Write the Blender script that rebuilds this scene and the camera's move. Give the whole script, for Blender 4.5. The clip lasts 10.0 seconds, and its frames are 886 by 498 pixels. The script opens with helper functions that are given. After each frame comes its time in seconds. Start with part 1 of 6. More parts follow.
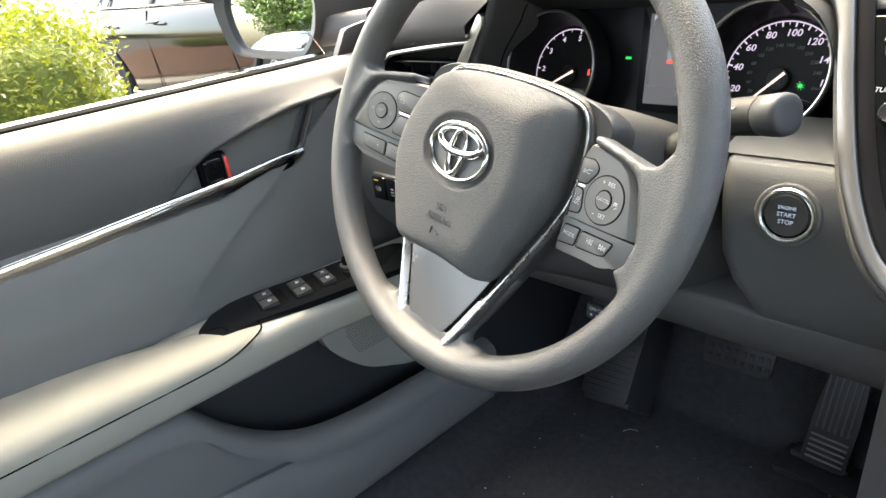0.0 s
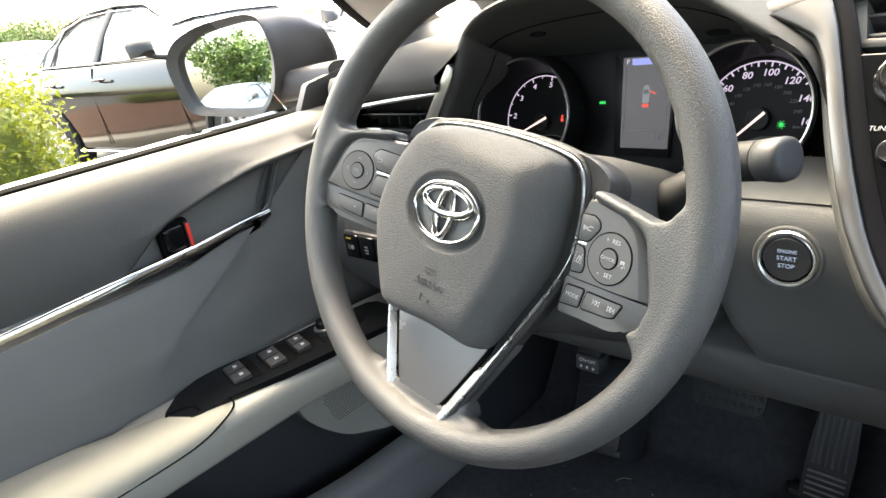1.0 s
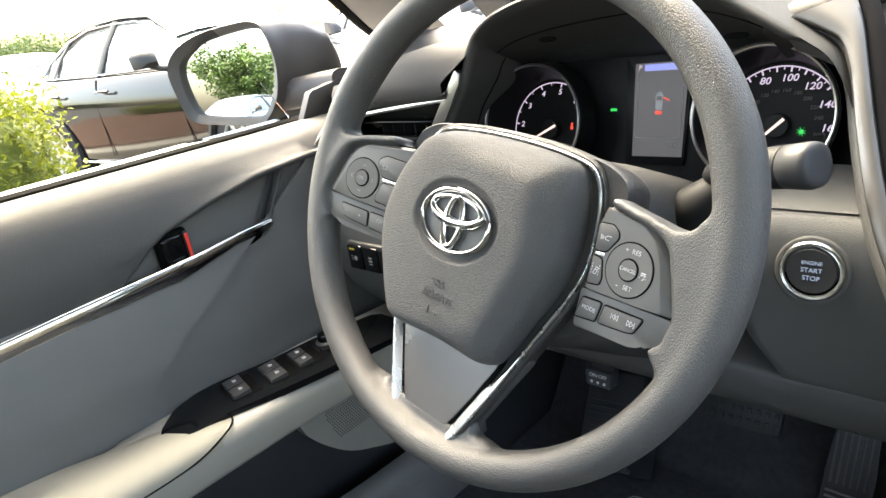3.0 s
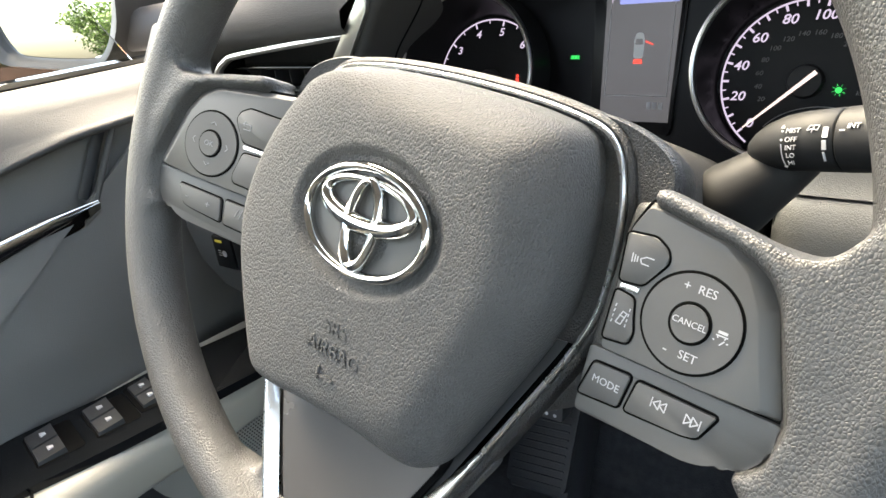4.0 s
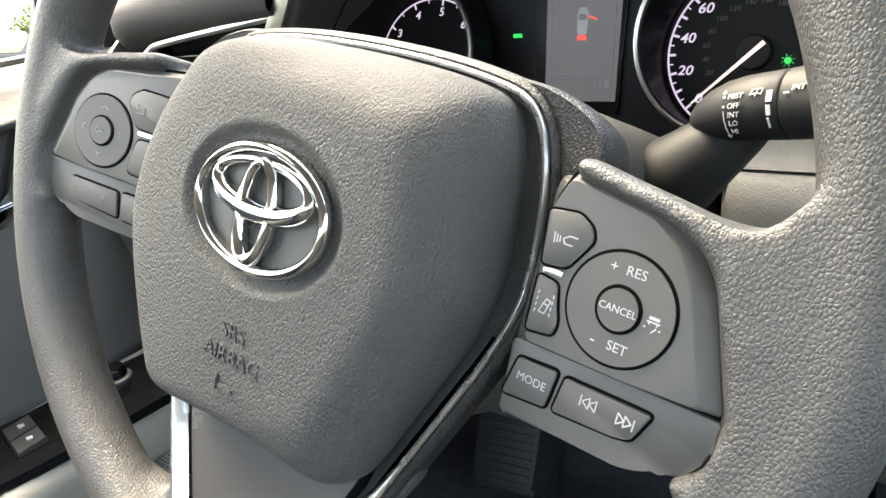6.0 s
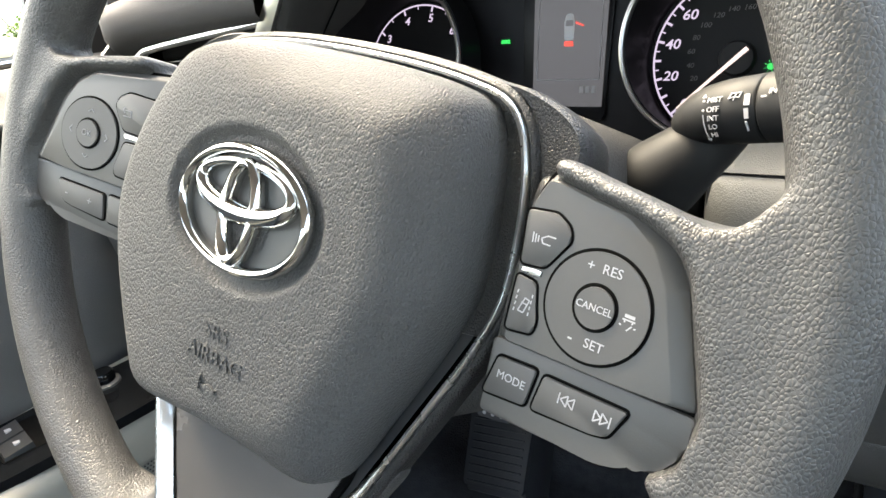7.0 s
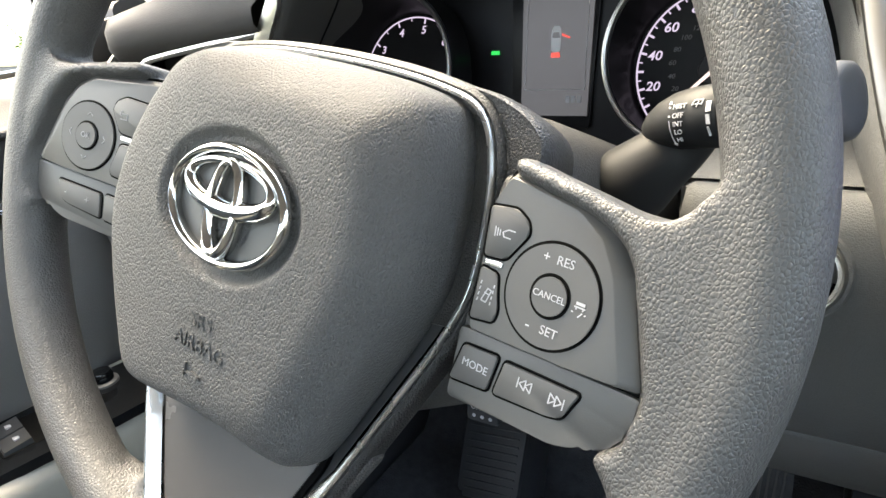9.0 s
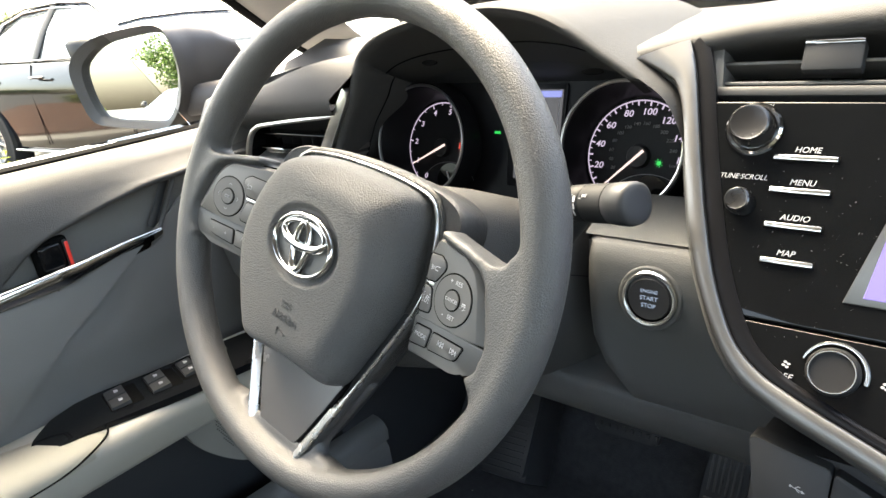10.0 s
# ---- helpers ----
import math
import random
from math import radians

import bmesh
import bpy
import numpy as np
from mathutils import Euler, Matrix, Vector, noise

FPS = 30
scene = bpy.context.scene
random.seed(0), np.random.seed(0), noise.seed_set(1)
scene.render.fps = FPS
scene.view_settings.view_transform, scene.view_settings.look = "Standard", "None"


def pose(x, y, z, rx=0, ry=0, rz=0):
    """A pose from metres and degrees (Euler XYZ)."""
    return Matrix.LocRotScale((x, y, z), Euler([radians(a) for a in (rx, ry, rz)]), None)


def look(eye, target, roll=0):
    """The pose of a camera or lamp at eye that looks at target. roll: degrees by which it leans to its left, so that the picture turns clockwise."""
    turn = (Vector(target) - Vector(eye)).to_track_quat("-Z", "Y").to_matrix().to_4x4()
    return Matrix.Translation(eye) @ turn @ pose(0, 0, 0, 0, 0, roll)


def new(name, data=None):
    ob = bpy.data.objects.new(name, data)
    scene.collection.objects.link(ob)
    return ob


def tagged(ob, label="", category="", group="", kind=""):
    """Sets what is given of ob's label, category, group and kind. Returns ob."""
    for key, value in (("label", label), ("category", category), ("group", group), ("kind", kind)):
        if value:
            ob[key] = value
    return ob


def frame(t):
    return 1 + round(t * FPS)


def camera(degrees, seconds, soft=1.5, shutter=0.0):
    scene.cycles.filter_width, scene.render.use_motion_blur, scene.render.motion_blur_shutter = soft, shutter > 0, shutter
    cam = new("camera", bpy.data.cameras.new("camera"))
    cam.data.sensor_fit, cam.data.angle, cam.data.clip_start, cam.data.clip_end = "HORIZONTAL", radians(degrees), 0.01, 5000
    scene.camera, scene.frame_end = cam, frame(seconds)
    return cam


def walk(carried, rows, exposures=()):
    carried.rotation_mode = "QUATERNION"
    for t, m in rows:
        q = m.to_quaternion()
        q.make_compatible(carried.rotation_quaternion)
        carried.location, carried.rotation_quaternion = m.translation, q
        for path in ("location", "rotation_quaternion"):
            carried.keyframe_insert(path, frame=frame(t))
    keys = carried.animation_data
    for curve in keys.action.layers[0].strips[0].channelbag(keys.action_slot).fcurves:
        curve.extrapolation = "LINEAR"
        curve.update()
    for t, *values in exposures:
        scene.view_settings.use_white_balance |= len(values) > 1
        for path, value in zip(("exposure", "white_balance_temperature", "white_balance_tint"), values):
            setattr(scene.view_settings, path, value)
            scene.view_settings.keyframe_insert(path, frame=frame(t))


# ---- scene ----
cam = camera(68.1, 10.0, soft=1.5, shutter=0.0)
PATH = [
    (0, (0.351, -0.342, 1.068), (-1.055, 0.828, 0.258), -8.0),
    (0.5, (0.306, -0.328, 1.065), (-0.974, 0.978, 0.254), -8.5),
    (1, (0.308, -0.33, 1.075), (-1.035, 0.97, 0.361), -9.7),
    (1.5, (0.313, -0.328, 1.073), (-1.028, 0.977, 0.367), -9.6),
    (2, (0.32, -0.346, 1.062), (-1.066, 0.919, 0.37), -8.2),
    (2.5, (0.322, -0.352, 1.06), (-1.087, 0.89, 0.372), -8.3),
    (3, (0.29, -0.319, 1.067), (-1.062, 0.989, 0.388), -9.6),
    (3.2, (0.254, -0.284, 1.061), (-1.014, 1.085, 0.342), -8.9),
    (4.3, (0.15, -0.168, 1.014), (-0.929, 1.302, 0.192), -6.9),
    (4.5, (0.151, -0.162, 1.013), (-0.901, 1.322, 0.18), -7.1),
    (5, (0.153, -0.16, 1.008), (-0.894, 1.329, 0.178), -7.0),
    (5.5, (0.154, -0.152, 1.012), (-0.881, 1.348, 0.188), -7.6),
    (5.7, (0.158, -0.154, 1.009), (-0.887, 1.34, 0.186), -7.7),
    (6.8, (0.165, -0.152, 0.998), (-0.86, 1.362, 0.186), -7.0),
    (7, (0.167, -0.154, 1.002), (-0.863, 1.36, 0.198), -7.3),
    (7.5, (0.173, -0.156, 1.005), (-0.883, 1.339, 0.199), -7.9),
    (8, (0.176, -0.152, 0.996), (-0.862, 1.356, 0.191), -7.4),
    (8.5, (0.179, -0.154, 1.0), (-0.877, 1.361, 0.232), -6.9),
    (9, (0.185, -0.16, 1.0), (-0.865, 1.36, 0.233), -7.0),
    (9.2, (0.203, -0.178, 1.013), (-0.886, 1.341, 0.299), -6.9),
    (9.3, (0.216, -0.194, 1.025), (-0.898, 1.316, 0.333), -7.0),
    (9.5, (0.255, -0.237, 1.043), (-0.94, 1.232, 0.399), -6.5),
    (9.6, (0.275, -0.25, 1.055), (-0.941, 1.205, 0.418), -6.6),
    (9.8, (0.315, -0.264, 1.069), (-0.907, 1.165, 0.386), -6.5),
    (10, (0.353, -0.273, 1.079), (-0.894, 1.124, 0.378), -6.8),
]
walk(cam, [(t, look(eye, target, roll)) for t, eye, target, roll in PATH], exposures=[(0, 4.34, 7500, 6), (1.0, 4.23, 7500, 6), (2.5, 4.14, 7500, 6), (3.2, 4.20, 7500, 6), (4.3, 4.32, 7500, 6), (9.0, 4.32, 7500, 6), (9.6, 4.18, 7500, 6), (10, 4.12, 7500, 6)])

# ---- light: bright hazy sky and a soft high sun ----
SUN_ELEVATION, SUN_AZIMUTH = 58.0, 292.0
world = bpy.data.worlds.new("hazy_sky")
scene.world = world
world.use_nodes = True
wn = world.node_tree.nodes
sky = wn.new("ShaderNodeTexSky")
sky.sky_type = "NISHITA"
sky.sun_disc = False
sky.sun_elevation, sky.sun_rotation = radians(SUN_ELEVATION), radians(SUN_AZIMUTH)
sky.air_density, sky.dust_density, sky.ozone_density = 1.0, 6.0, 0.6
wn["Background"].inputs[1].default_value = 0.15
world.node_tree.links.new(sky.outputs[0], wn["Background"].inputs[0])
sun = new("sun", bpy.data.lights.new("sun", "SUN"))
sun.data.energy, sun.data.angle, sun.data.color = 0.8, radians(50), (1.0, 0.96, 0.905)
sa, se = radians(SUN_AZIMUTH), radians(SUN_ELEVATION)
sun.matrix_world = look((30 * math.sin(sa) * math.cos(se), 30 * math.cos(sa) * math.cos(se), 30 * math.sin(se)), (0, 0, 0))


# ---- materials ----
def mat(name, base, rough=0.5, metal=0.0, grain="", size=0.002, relief=0.0003, mottle=0.12, spread=0.05, coat=0.0, spec=0.5):
    """A surface with grain at `size` metres and blotches at `spread` metres."""
    m = bpy.data.materials.new(name)
    m.use_nodes = True
    n, l = m.node_tree.nodes, m.node_tree.links
    b = n["Principled BSDF"]
    b.inputs["Metallic"].default_value = metal
    b.inputs["Coat Weight"].default_value = coat
    b.inputs["Coat Roughness"].default_value = 0.03
    b.inputs["Specular IOR Level"].default_value = spec
    tc = n.new("ShaderNodeTexCoord")
    big = n.new("ShaderNodeTexNoise")
    big.inputs["Scale"].default_value, big.inputs["Detail"].default_value = 1 / spread, 4
    l.new(tc.outputs["Object"], big.inputs["Vector"])
    mix = n.new("ShaderNodeMix")
    mix.data_type = "RGBA"
    lo, hi = 1 - mottle, 1 + mottle
    mix.inputs[6].default_value = (*[c * lo for c in base], 1)
    mix.inputs[7].default_value = (*[min(c * hi, 0.95) for c in base], 1)
    l.new(big.outputs["Fac"], mix.inputs[0])
    l.new(mix.outputs[2], b.inputs["Base Color"])
    mr = n.new("ShaderNodeMapRange")
    mr.inputs["To Min"].default_value, mr.inputs["To Max"].default_value = rough - min(0.06, rough * 0.4), min(rough + min(0.06, rough * 0.4), 1)
    l.new(big.outputs["Fac"], mr.inputs["Value"])
    l.new(mr.outputs[0], b.inputs["Roughness"])
    if grain:
        bump = n.new("ShaderNodeBump")
        bump.inputs["Distance"].default_value = relief
        bump.inputs["Strength"].default_value = 1.0
        if grain in ("leather", "wrinkle"):
            warp = n.new("ShaderNodeTexNoise")
            warp.inputs["Scale"].default_value, warp.inputs["Detail"].default_value = 0.5 / size, 2
            l.new(tc.outputs["Object"], warp.inputs["Vector"])
            add = n.new("ShaderNodeMixRGB")
            add.blend_type = "LINEAR_LIGHT"
            add.inputs[0].default_value = size * (0.45 if grain == "leather" else 0.6)
            wide = n.new("ShaderNodeMapping")
            wide.inputs["Scale"].default_value = (1.15, 0.85, 1.0) if grain == "leather" else (1.25, 0.70, 1.0)
            wide.inputs["Rotation"].default_value = (0, 0, 0.5 if grain == "leather" else 0.25)
            l.new(tc.outputs["Object"], wide.inputs["Vector"])
            l.new(wide.outputs[0], add.inputs[1])
            l.new(warp.outputs["Color"], add.inputs[2])
            v = n.new("ShaderNodeTexVoronoi")
            v.feature = "F1"
            v.inputs["Scale"].default_value = 1 / size
            l.new(add.outputs[0], v.inputs["Vector"])
            dome = n.new("ShaderNodeMapRange")
            dome.inputs["From Min"].default_value, dome.inputs["From Max"].default_value = 0.05, 0.85
            dome.inputs["To Min"].default_value, dome.inputs["To Max"].default_value = 1.0, 0.0
            l.new(v.outputs["Distance"], dome.inputs["Value"])
            crease = n.new("ShaderNodeTexVoronoi")
            crease.feature = "DISTANCE_TO_EDGE"
            crease.inputs["Scale"].default_value = 1 / size
            l.new(add.outputs[0], crease.inputs["Vector"])
            cut = n.new("ShaderNodeMapRange")
            cut.interpolation_type = "SMOOTHSTEP"
            cut.inputs["From Max"].default_value = 0.26
            cut.inputs["To Max"].default_value = 0.45 if grain == "leather" else 0.8
            l.new(crease.outputs["Distance"], cut.inputs["Value"])
            both = n.new("ShaderNodeMath")
            both.operation = "ADD"
            l.new(dome.outputs[0], both.inputs[0])
            l.new(cut.outputs[0], both.inputs[1])
            fine = n.new("ShaderNodeTexNoise")
            fine.inputs["Scale"].default_value, fine.inputs["Detail"].default_value = 2.2 / size, 4
            l.new(tc.outputs["Object"], fine.inputs["Vector"])
            amp = n.new("ShaderNodeMath")
            amp.operation = "MULTIPLY_ADD"
            amp.inputs[1].default_value = 0.25
            l.new(fine.outputs["Fac"], amp.inputs[0])
            l.new(both.outputs[0], amp.inputs[2])
            l.new(amp.outputs[0], bump.inputs["Height"])
        else:
            t = n.new("ShaderNodeTexNoise")
            t.inputs["Scale"].default_value, t.inputs["Detail"].default_value = 1 / size, 6
            if grain == "brushed":
                mp = n.new("ShaderNodeMapping")
                mp.inputs["Scale"].default_value = (1, 0.02, 1)
                l.new(tc.outputs["Object"], mp.inputs["Vector"])
                l.new(mp.outputs[0], t.inputs["Vector"])
            else:
                l.new(tc.outputs["Object"], t.inputs["Vector"])
            l.new(t.outputs["Fac"], bump.inputs["Height"])
        l.new(bump.outputs[0], b.inputs["Normal"])
    return m


def glow(name, colour, strength):
    m = mat(name, tuple(0.04 * c for c in colour), 0.4)
    b = m.node_tree.nodes["Principled BSDF"]
    b.inputs["Emission Color"].default_value = (*colour, 1)
    b.inputs["Emission Strength"].default_value = strength
    return m


RUBBER = mat("grained_rim_rubber", (0.055, 0.054, 0.053), 0.44, grain="leather", size=0.0012, relief=0.00016, spread=0.03, spec=0.58)
PAD = mat("grained_airbag_cover", (0.070, 0.0695, 0.0690), 0.54, grain="wrinkle", size=0.0012, relief=0.00024, spread=0.04, spec=0.28)
COARSE = mat("coarse_black_grain", (0.020, 0.020, 0.020), 0.42, grain="leather", size=0.0010, relief=0.00020)
SATIN = mat("satin_dark_plastic", (0.066, 0.065, 0.063), 0.44, grain="noise", size=0.0006, relief=0.00003)
BUTTONS = mat("button_plastic", (0.066, 0.065, 0.0635), 0.48, grain="noise", size=0.0005, relief=0.00003)
GAP = mat("black_gap", (0.003, 0.003, 0.003), 0.8, spec=0.05)
GLOSS = mat("piano_black", (0.004, 0.0044, 0.005), 0.05, spec=0.22, spread=0.02, mottle=0.3)
TRIM = mat("satin_bright_trim", (0.80, 0.80, 0.785), 0.27, 1.0, spread=0.02, mottle=0.03)
CHANNEL = mat("smoked_chrome_channel", (0.055, 0.056, 0.057), 0.07, 1.0, spread=0.02, mottle=0.1)
CHROME = mat("polished_chrome", (0.60, 0.60, 0.585), 0.06, 1.0, spread=0.02, mottle=0.03)
SILVER = mat("satin_silver_trim", (0.18, 0.178, 0.174), 0.42, 1.0, grain="noise", size=0.0005, relief=0.00004, mottle=0.05)
INSERT = mat("grey_spoke_insert", (0.145, 0.140, 0.138), 0.26, 0.6, grain="noise", size=0.0004, relief=0.00002, mottle=0.04)
DASH = mat("dash_soft_grain", (0.040, 0.0395, 0.039), 0.68, grain="leather", size=0.0012, relief=0.00012, spread=0.08, spec=0.25)
DASHLOW = mat("lower_dash_plastic", (0.082, 0.083, 0.082), 0.56, grain="leather", size=0.0011, relief=0.00010, spread=0.08, spec=0.4)
DARK = mat("dark_interior_plastic", (0.024, 0.025, 0.027), 0.5, grain="noise", size=0.0008, relief=0.00005, spec=0.35)
VINYL = mat("door_pad_vinyl", (0.058, 0.0575, 0.056), 0.6, grain="leather", size=0.0013, relief=0.00014, spread=0.1, spec=0.35)
DOORGREY = mat("door_panel_plastic", (0.112, 0.112, 0.108), 0.55, grain="leather", size=0.0011, relief=0.00009, spread=0.1)
BEIGE = mat("beige_armrest_vinyl", (0.245, 0.229, 0.190), 0.65, grain="leather", size=0.0011, relief=0.00006, spread=0.06, mottle=0.06, spec=0.3)
BEIGELOW = mat("beige_door_plastic", (0.26, 0.246, 0.213), 0.55, grain="noise", size=0.0007, relief=0.00004, mottle=0.05)
CARPET = mat("black_carpet", (0.036, 0.037, 0.040), 0.95, grain="noise", size=0.0022, relief=0.0016, mottle=0.55, spread=0.012, spec=0.2)
FELT = mat("grey_headliner", (0.36, 0.345, 0.32), 0.9, grain="noise", size=0.001, relief=0.0002, spread=0.05)
PILLAR = mat("pale_pillar_trim", (0.40, 0.39, 0.36), 0.6, grain="noise", size=0.001, relief=0.0001)
MIRROR = mat("mirror_glass", (0.90, 0.92, 0.92), 0.004, 1.0, mottle=0.01)
HOUSING = mat("mirror_housing_plastic", (0.040, 0.038, 0.037), 0.45, grain="noise", size=0.0006, relief=0.00004, spec=0.35)
PAINT = mat("black_car_paint", (0.006, 0.006, 0.007), 0.10, coat=0.35, spread=0.4)
WHITEPAINT = mat("white_car_paint", (0.78, 0.78, 0.77), 0.2, coat=0.8, spread=0.4, mottle=0.03)
GREYPAINT = mat("silver_car_paint", (0.45, 0.46, 0.47), 0.25, 0.6, coat=0.8, spread=0.4, mottle=0.03)
TINT = mat("tinted_window", (0.26, 0.27, 0.27), 0.03, 0.5, coat=1.0, spread=0.5)
BLACKSATIN = mat("satin_black_plastic", (0.006, 0.006, 0.007), 0.34, mottle=0.1, spec=0.13)
KNOBBLACK = mat("matte_black_knob", (0.016, 0.016, 0.017), 0.6, grain="noise", size=0.0005, relief=0.00003, spec=0.15)
BRIGHT = mat("bright_satin_metal", (0.80, 0.80, 0.78), 0.24, 1.0, mottle=0.03)
STALK = mat("black_stalk_plastic", (0.013, 0.0135, 0.014), 0.55, grain="noise", size=0.0006, relief=0.00003, spec=0.18)
TYRE = mat("tyre_rubber", (0.02, 0.02, 0.02), 0.8, grain="noise", size=0.004, relief=0.0006)
ALLOY = mat("alloy_rim", (0.62, 0.62, 0.62), 0.3, 0.8, mottle=0.04)
ASPHALT = mat("asphalt", (0.075, 0.074, 0.072), 0.9, grain="noise", size=0.012, relief=0.004, spread=0.6, mottle=0.25)
MULCH = mat("red_brown_mulch", (0.115, 0.062, 0.042), 0.95, grain="noise", size=0.03, relief=0.02, spread=0.2, mottle=0.35)
CONCRETE = mat("pale_concrete_kerb", (0.42, 0.40, 0.37), 0.85, grain="noise", size=0.006, relief=0.002, spread=0.3)
BARK = mat("tree_bark", (0.12, 0.09, 0.065), 0.9, grain="noise", size=0.03, relief=0.02, spread=0.2)
POLE = mat("painted_lamp_post", (0.55, 0.56, 0.55), 0.5, mottle=0.04, spread=0.5)
ALUM = mat("pale_satin_aluminium", (0.58, 0.57, 0.55), 0.33, 1.0, grain="noise", size=0.0005, relief=0.00003, mottle=0.04)
SPEAKER = mat("grey_beige_speaker_cover", (0.20, 0.19, 0.165), 0.6, grain="noise", size=0.0015, relief=0.0001)
INK = mat("white_print", (0.37, 0.37, 0.385), 0.5, mottle=0.02)
DULLINK = mat("grey_print", (0.20, 0.20, 0.21), 0.5, mottle=0.02)
UNLIT = mat("unlit_dial_print", (0.085, 0.083, 0.088), 0.5, mottle=0.02)
DIALRING = mat("grey_dial_ring", (0.42, 0.42, 0.42), 0.30, 1.0, mottle=0.03)
RED = mat("red_lock_mark", (0.65, 0.03, 0.02), 0.4)
DIALLIT = glow("lit_dial_print", (0.77, 0.68, 1.0), 0.050)
NEEDLE = glow("lit_needle", (1.0, 0.80, 0.83), 0.075)
GREENLAMP = glow("green_telltale", (0.02, 0.95, 0.18), 0.050)
REDLAMP = glow("red_telltale", (0.95, 0.07, 0.05), 0.078)
# display glow; the grey wash of reflections is put into it too
SCREEN = glow("information_screen", (0.64, 0.63, 0.74), 0.0075)
SCREENBLUE = glow("blue_screen_bar", (0.30, 0.36, 0.95), 0.060)
SCREENVIOLET = glow("violet_map_screen", (0.40, 0.33, 1.0), 0.075)
BLUELETTER = glow("blue_white_letters", (0.52, 0.68, 1.0), 0.045)
AMBER = glow("amber_switch_mark", (0.8, 0.7, 0.1), 0.018)


def leafy(name, dark, light):
    m = mat(name, light, 0.5)
    n, l = m.node_tree.nodes, m.node_tree.links
    g = n.new("ShaderNodeNewGeometry")
    mix = [x for x in n if x.type == "MIX"][0]
    mix.inputs[6].default_value, mix.inputs[7].default_value = (*dark, 1), (*light, 1)
    l.new(g.outputs["Random Per Island"], mix.inputs[0])
    b = n["Principled BSDF"]
    b.inputs["Subsurface Weight"].default_value = 0.0
    tr = n.new("ShaderNodeBsdfTranslucent")
    l.new(mix.outputs[2], tr.inputs["Color"])
    ms = n.new("ShaderNodeMixShader")
    ms.inputs[0].default_value = 0.35
    out = n["Material Output"]
    l.new(b.outputs[0], ms.inputs[1])
    l.new(tr.outputs[0], ms.inputs[2])
    l.new(ms.outputs[0], out.inputs[0])
    return m


def pane(name, tint):
    """Thin tinted glass: mostly clear, with a mirror gloss that grows towards grazing."""
    m = bpy.data.materials.new(name)
    m.use_nodes = True
    n, l = m.node_tree.nodes, m.node_tree.links
    n.remove(n["Principled BSDF"])
    clear, gloss, fr, ms = n.new("ShaderNodeBsdfTransparent"), n.new("ShaderNodeBsdfGlossy"), n.new("ShaderNodeFresnel"), n.new("ShaderNodeMixShader")
    clear.inputs["Color"].default_value = (*tint, 1)
    gloss.inputs["Roughness"].default_value = 0.0
    fr.inputs["IOR"].default_value = 1.25
    l.new(fr.outputs[0], ms.inputs[0])
    l.new(clear.outputs[0], ms.inputs[1])
    l.new(gloss.outputs[0], ms.inputs[2])
    l.new(ms.outputs[0], n["Material Output"].inputs[0])
    return m


GLASS = pane("tinted_car_glass", (0.90, 0.91, 0.90))
# side tint chosen to dim what lies outside
SIDEGLASS = pane("dimming_side_glass", (0.77, 0.785, 0.77))
HEDGELEAF = leafy("bright_hedge_leaf", (0.11, 0.14, 0.014), (0.25, 0.27, 0.022))
TREELEAF = leafy("tree_leaf", (0.025, 0.055, 0.012), (0.085, 0.14, 0.03))


# ---- mesh helpers ----
def link(name, bm, material, parent=None, label="", sharp=35):
    bmesh.ops.recalc_face_normals(bm, faces=bm.faces)
    me = bpy.data.meshes.new(name)
    bm.to_mesh(me)
    bm.free()
    me.materials.append(material)
    me.polygons.foreach_set("use_smooth", [True] * len(me.polygons))
    me.set_sharp_from_angle(angle=radians(sharp))
    ob = new(name, me)
    ob.parent = parent
    return tagged(ob, label)


def part(name, bm, material, parent, label="", sharp=35):
    return link(name, bm, material, parent, label, sharp)


def thing(name, m, label, category, group="", kind=""):
    ob = new(name)
    ob.empty_display_size = 0.02
    ob.matrix_world = m
    return tagged(ob, label, category, group, kind)


def axes(origin, u, v):
    """A pose from an origin, the local x and the local y; local z comes from both."""
    u, v = Vector(u).normalized(), Vector(v)
    w = u.cross(v).normalized()
    v = w.cross(u)
    m = Matrix((u, v, w)).transposed().to_4x4()
    m.translation = origin
    return m


def loft(rings, caps=True, closed=True, m=None):
    bm = bmesh.new()
    rows = [[bm.verts.new(m @ Vector(p) if m else Vector(p)) for p in r] for r in rings]
    n = len(rows[0])
    for a, b in zip(rows, rows[1:]):
        for i in range(n if closed else n - 1):
            j = (i + 1) % n
            bm.faces.new((a[i], a[j], b[j], b[i]))
    if caps and closed:
        bm.faces.new(rows[0][::-1])
        bm.faces.new(rows[-1])
    return bm


def slab(outline, lo, hi, bevel=0.0, seg=2, m=None, both=False):
    """A flat outline in x, y, drawn out from z = lo to hi, with its upper rim rounded."""
    bm = bmesh.new()
    a = [bm.verts.new((x, y, lo)) for x, y in outline]
    b = [bm.verts.new((x, y, hi)) for x, y in outline]
    n = len(a)
    bm.faces.new(a[::-1])
    top = bm.faces.new(b)
    for i in range(n):
        j = (i + 1) % n
        bm.faces.new((a[i], a[j], b[j], b[i]))
    if bevel:
        edges = [e for e in bm.edges if all(v.co.z > hi - 1e-7 for v in e.verts) or (both and all(v.co.z < lo + 1e-7 for v in e.verts))]
        bmesh.ops.bevel(bm, geom=edges, offset=bevel, segments=seg, profile=0.5, affect="EDGES", clamp_overlap=True)
    if m:
        bm.transform(m)
    return bm


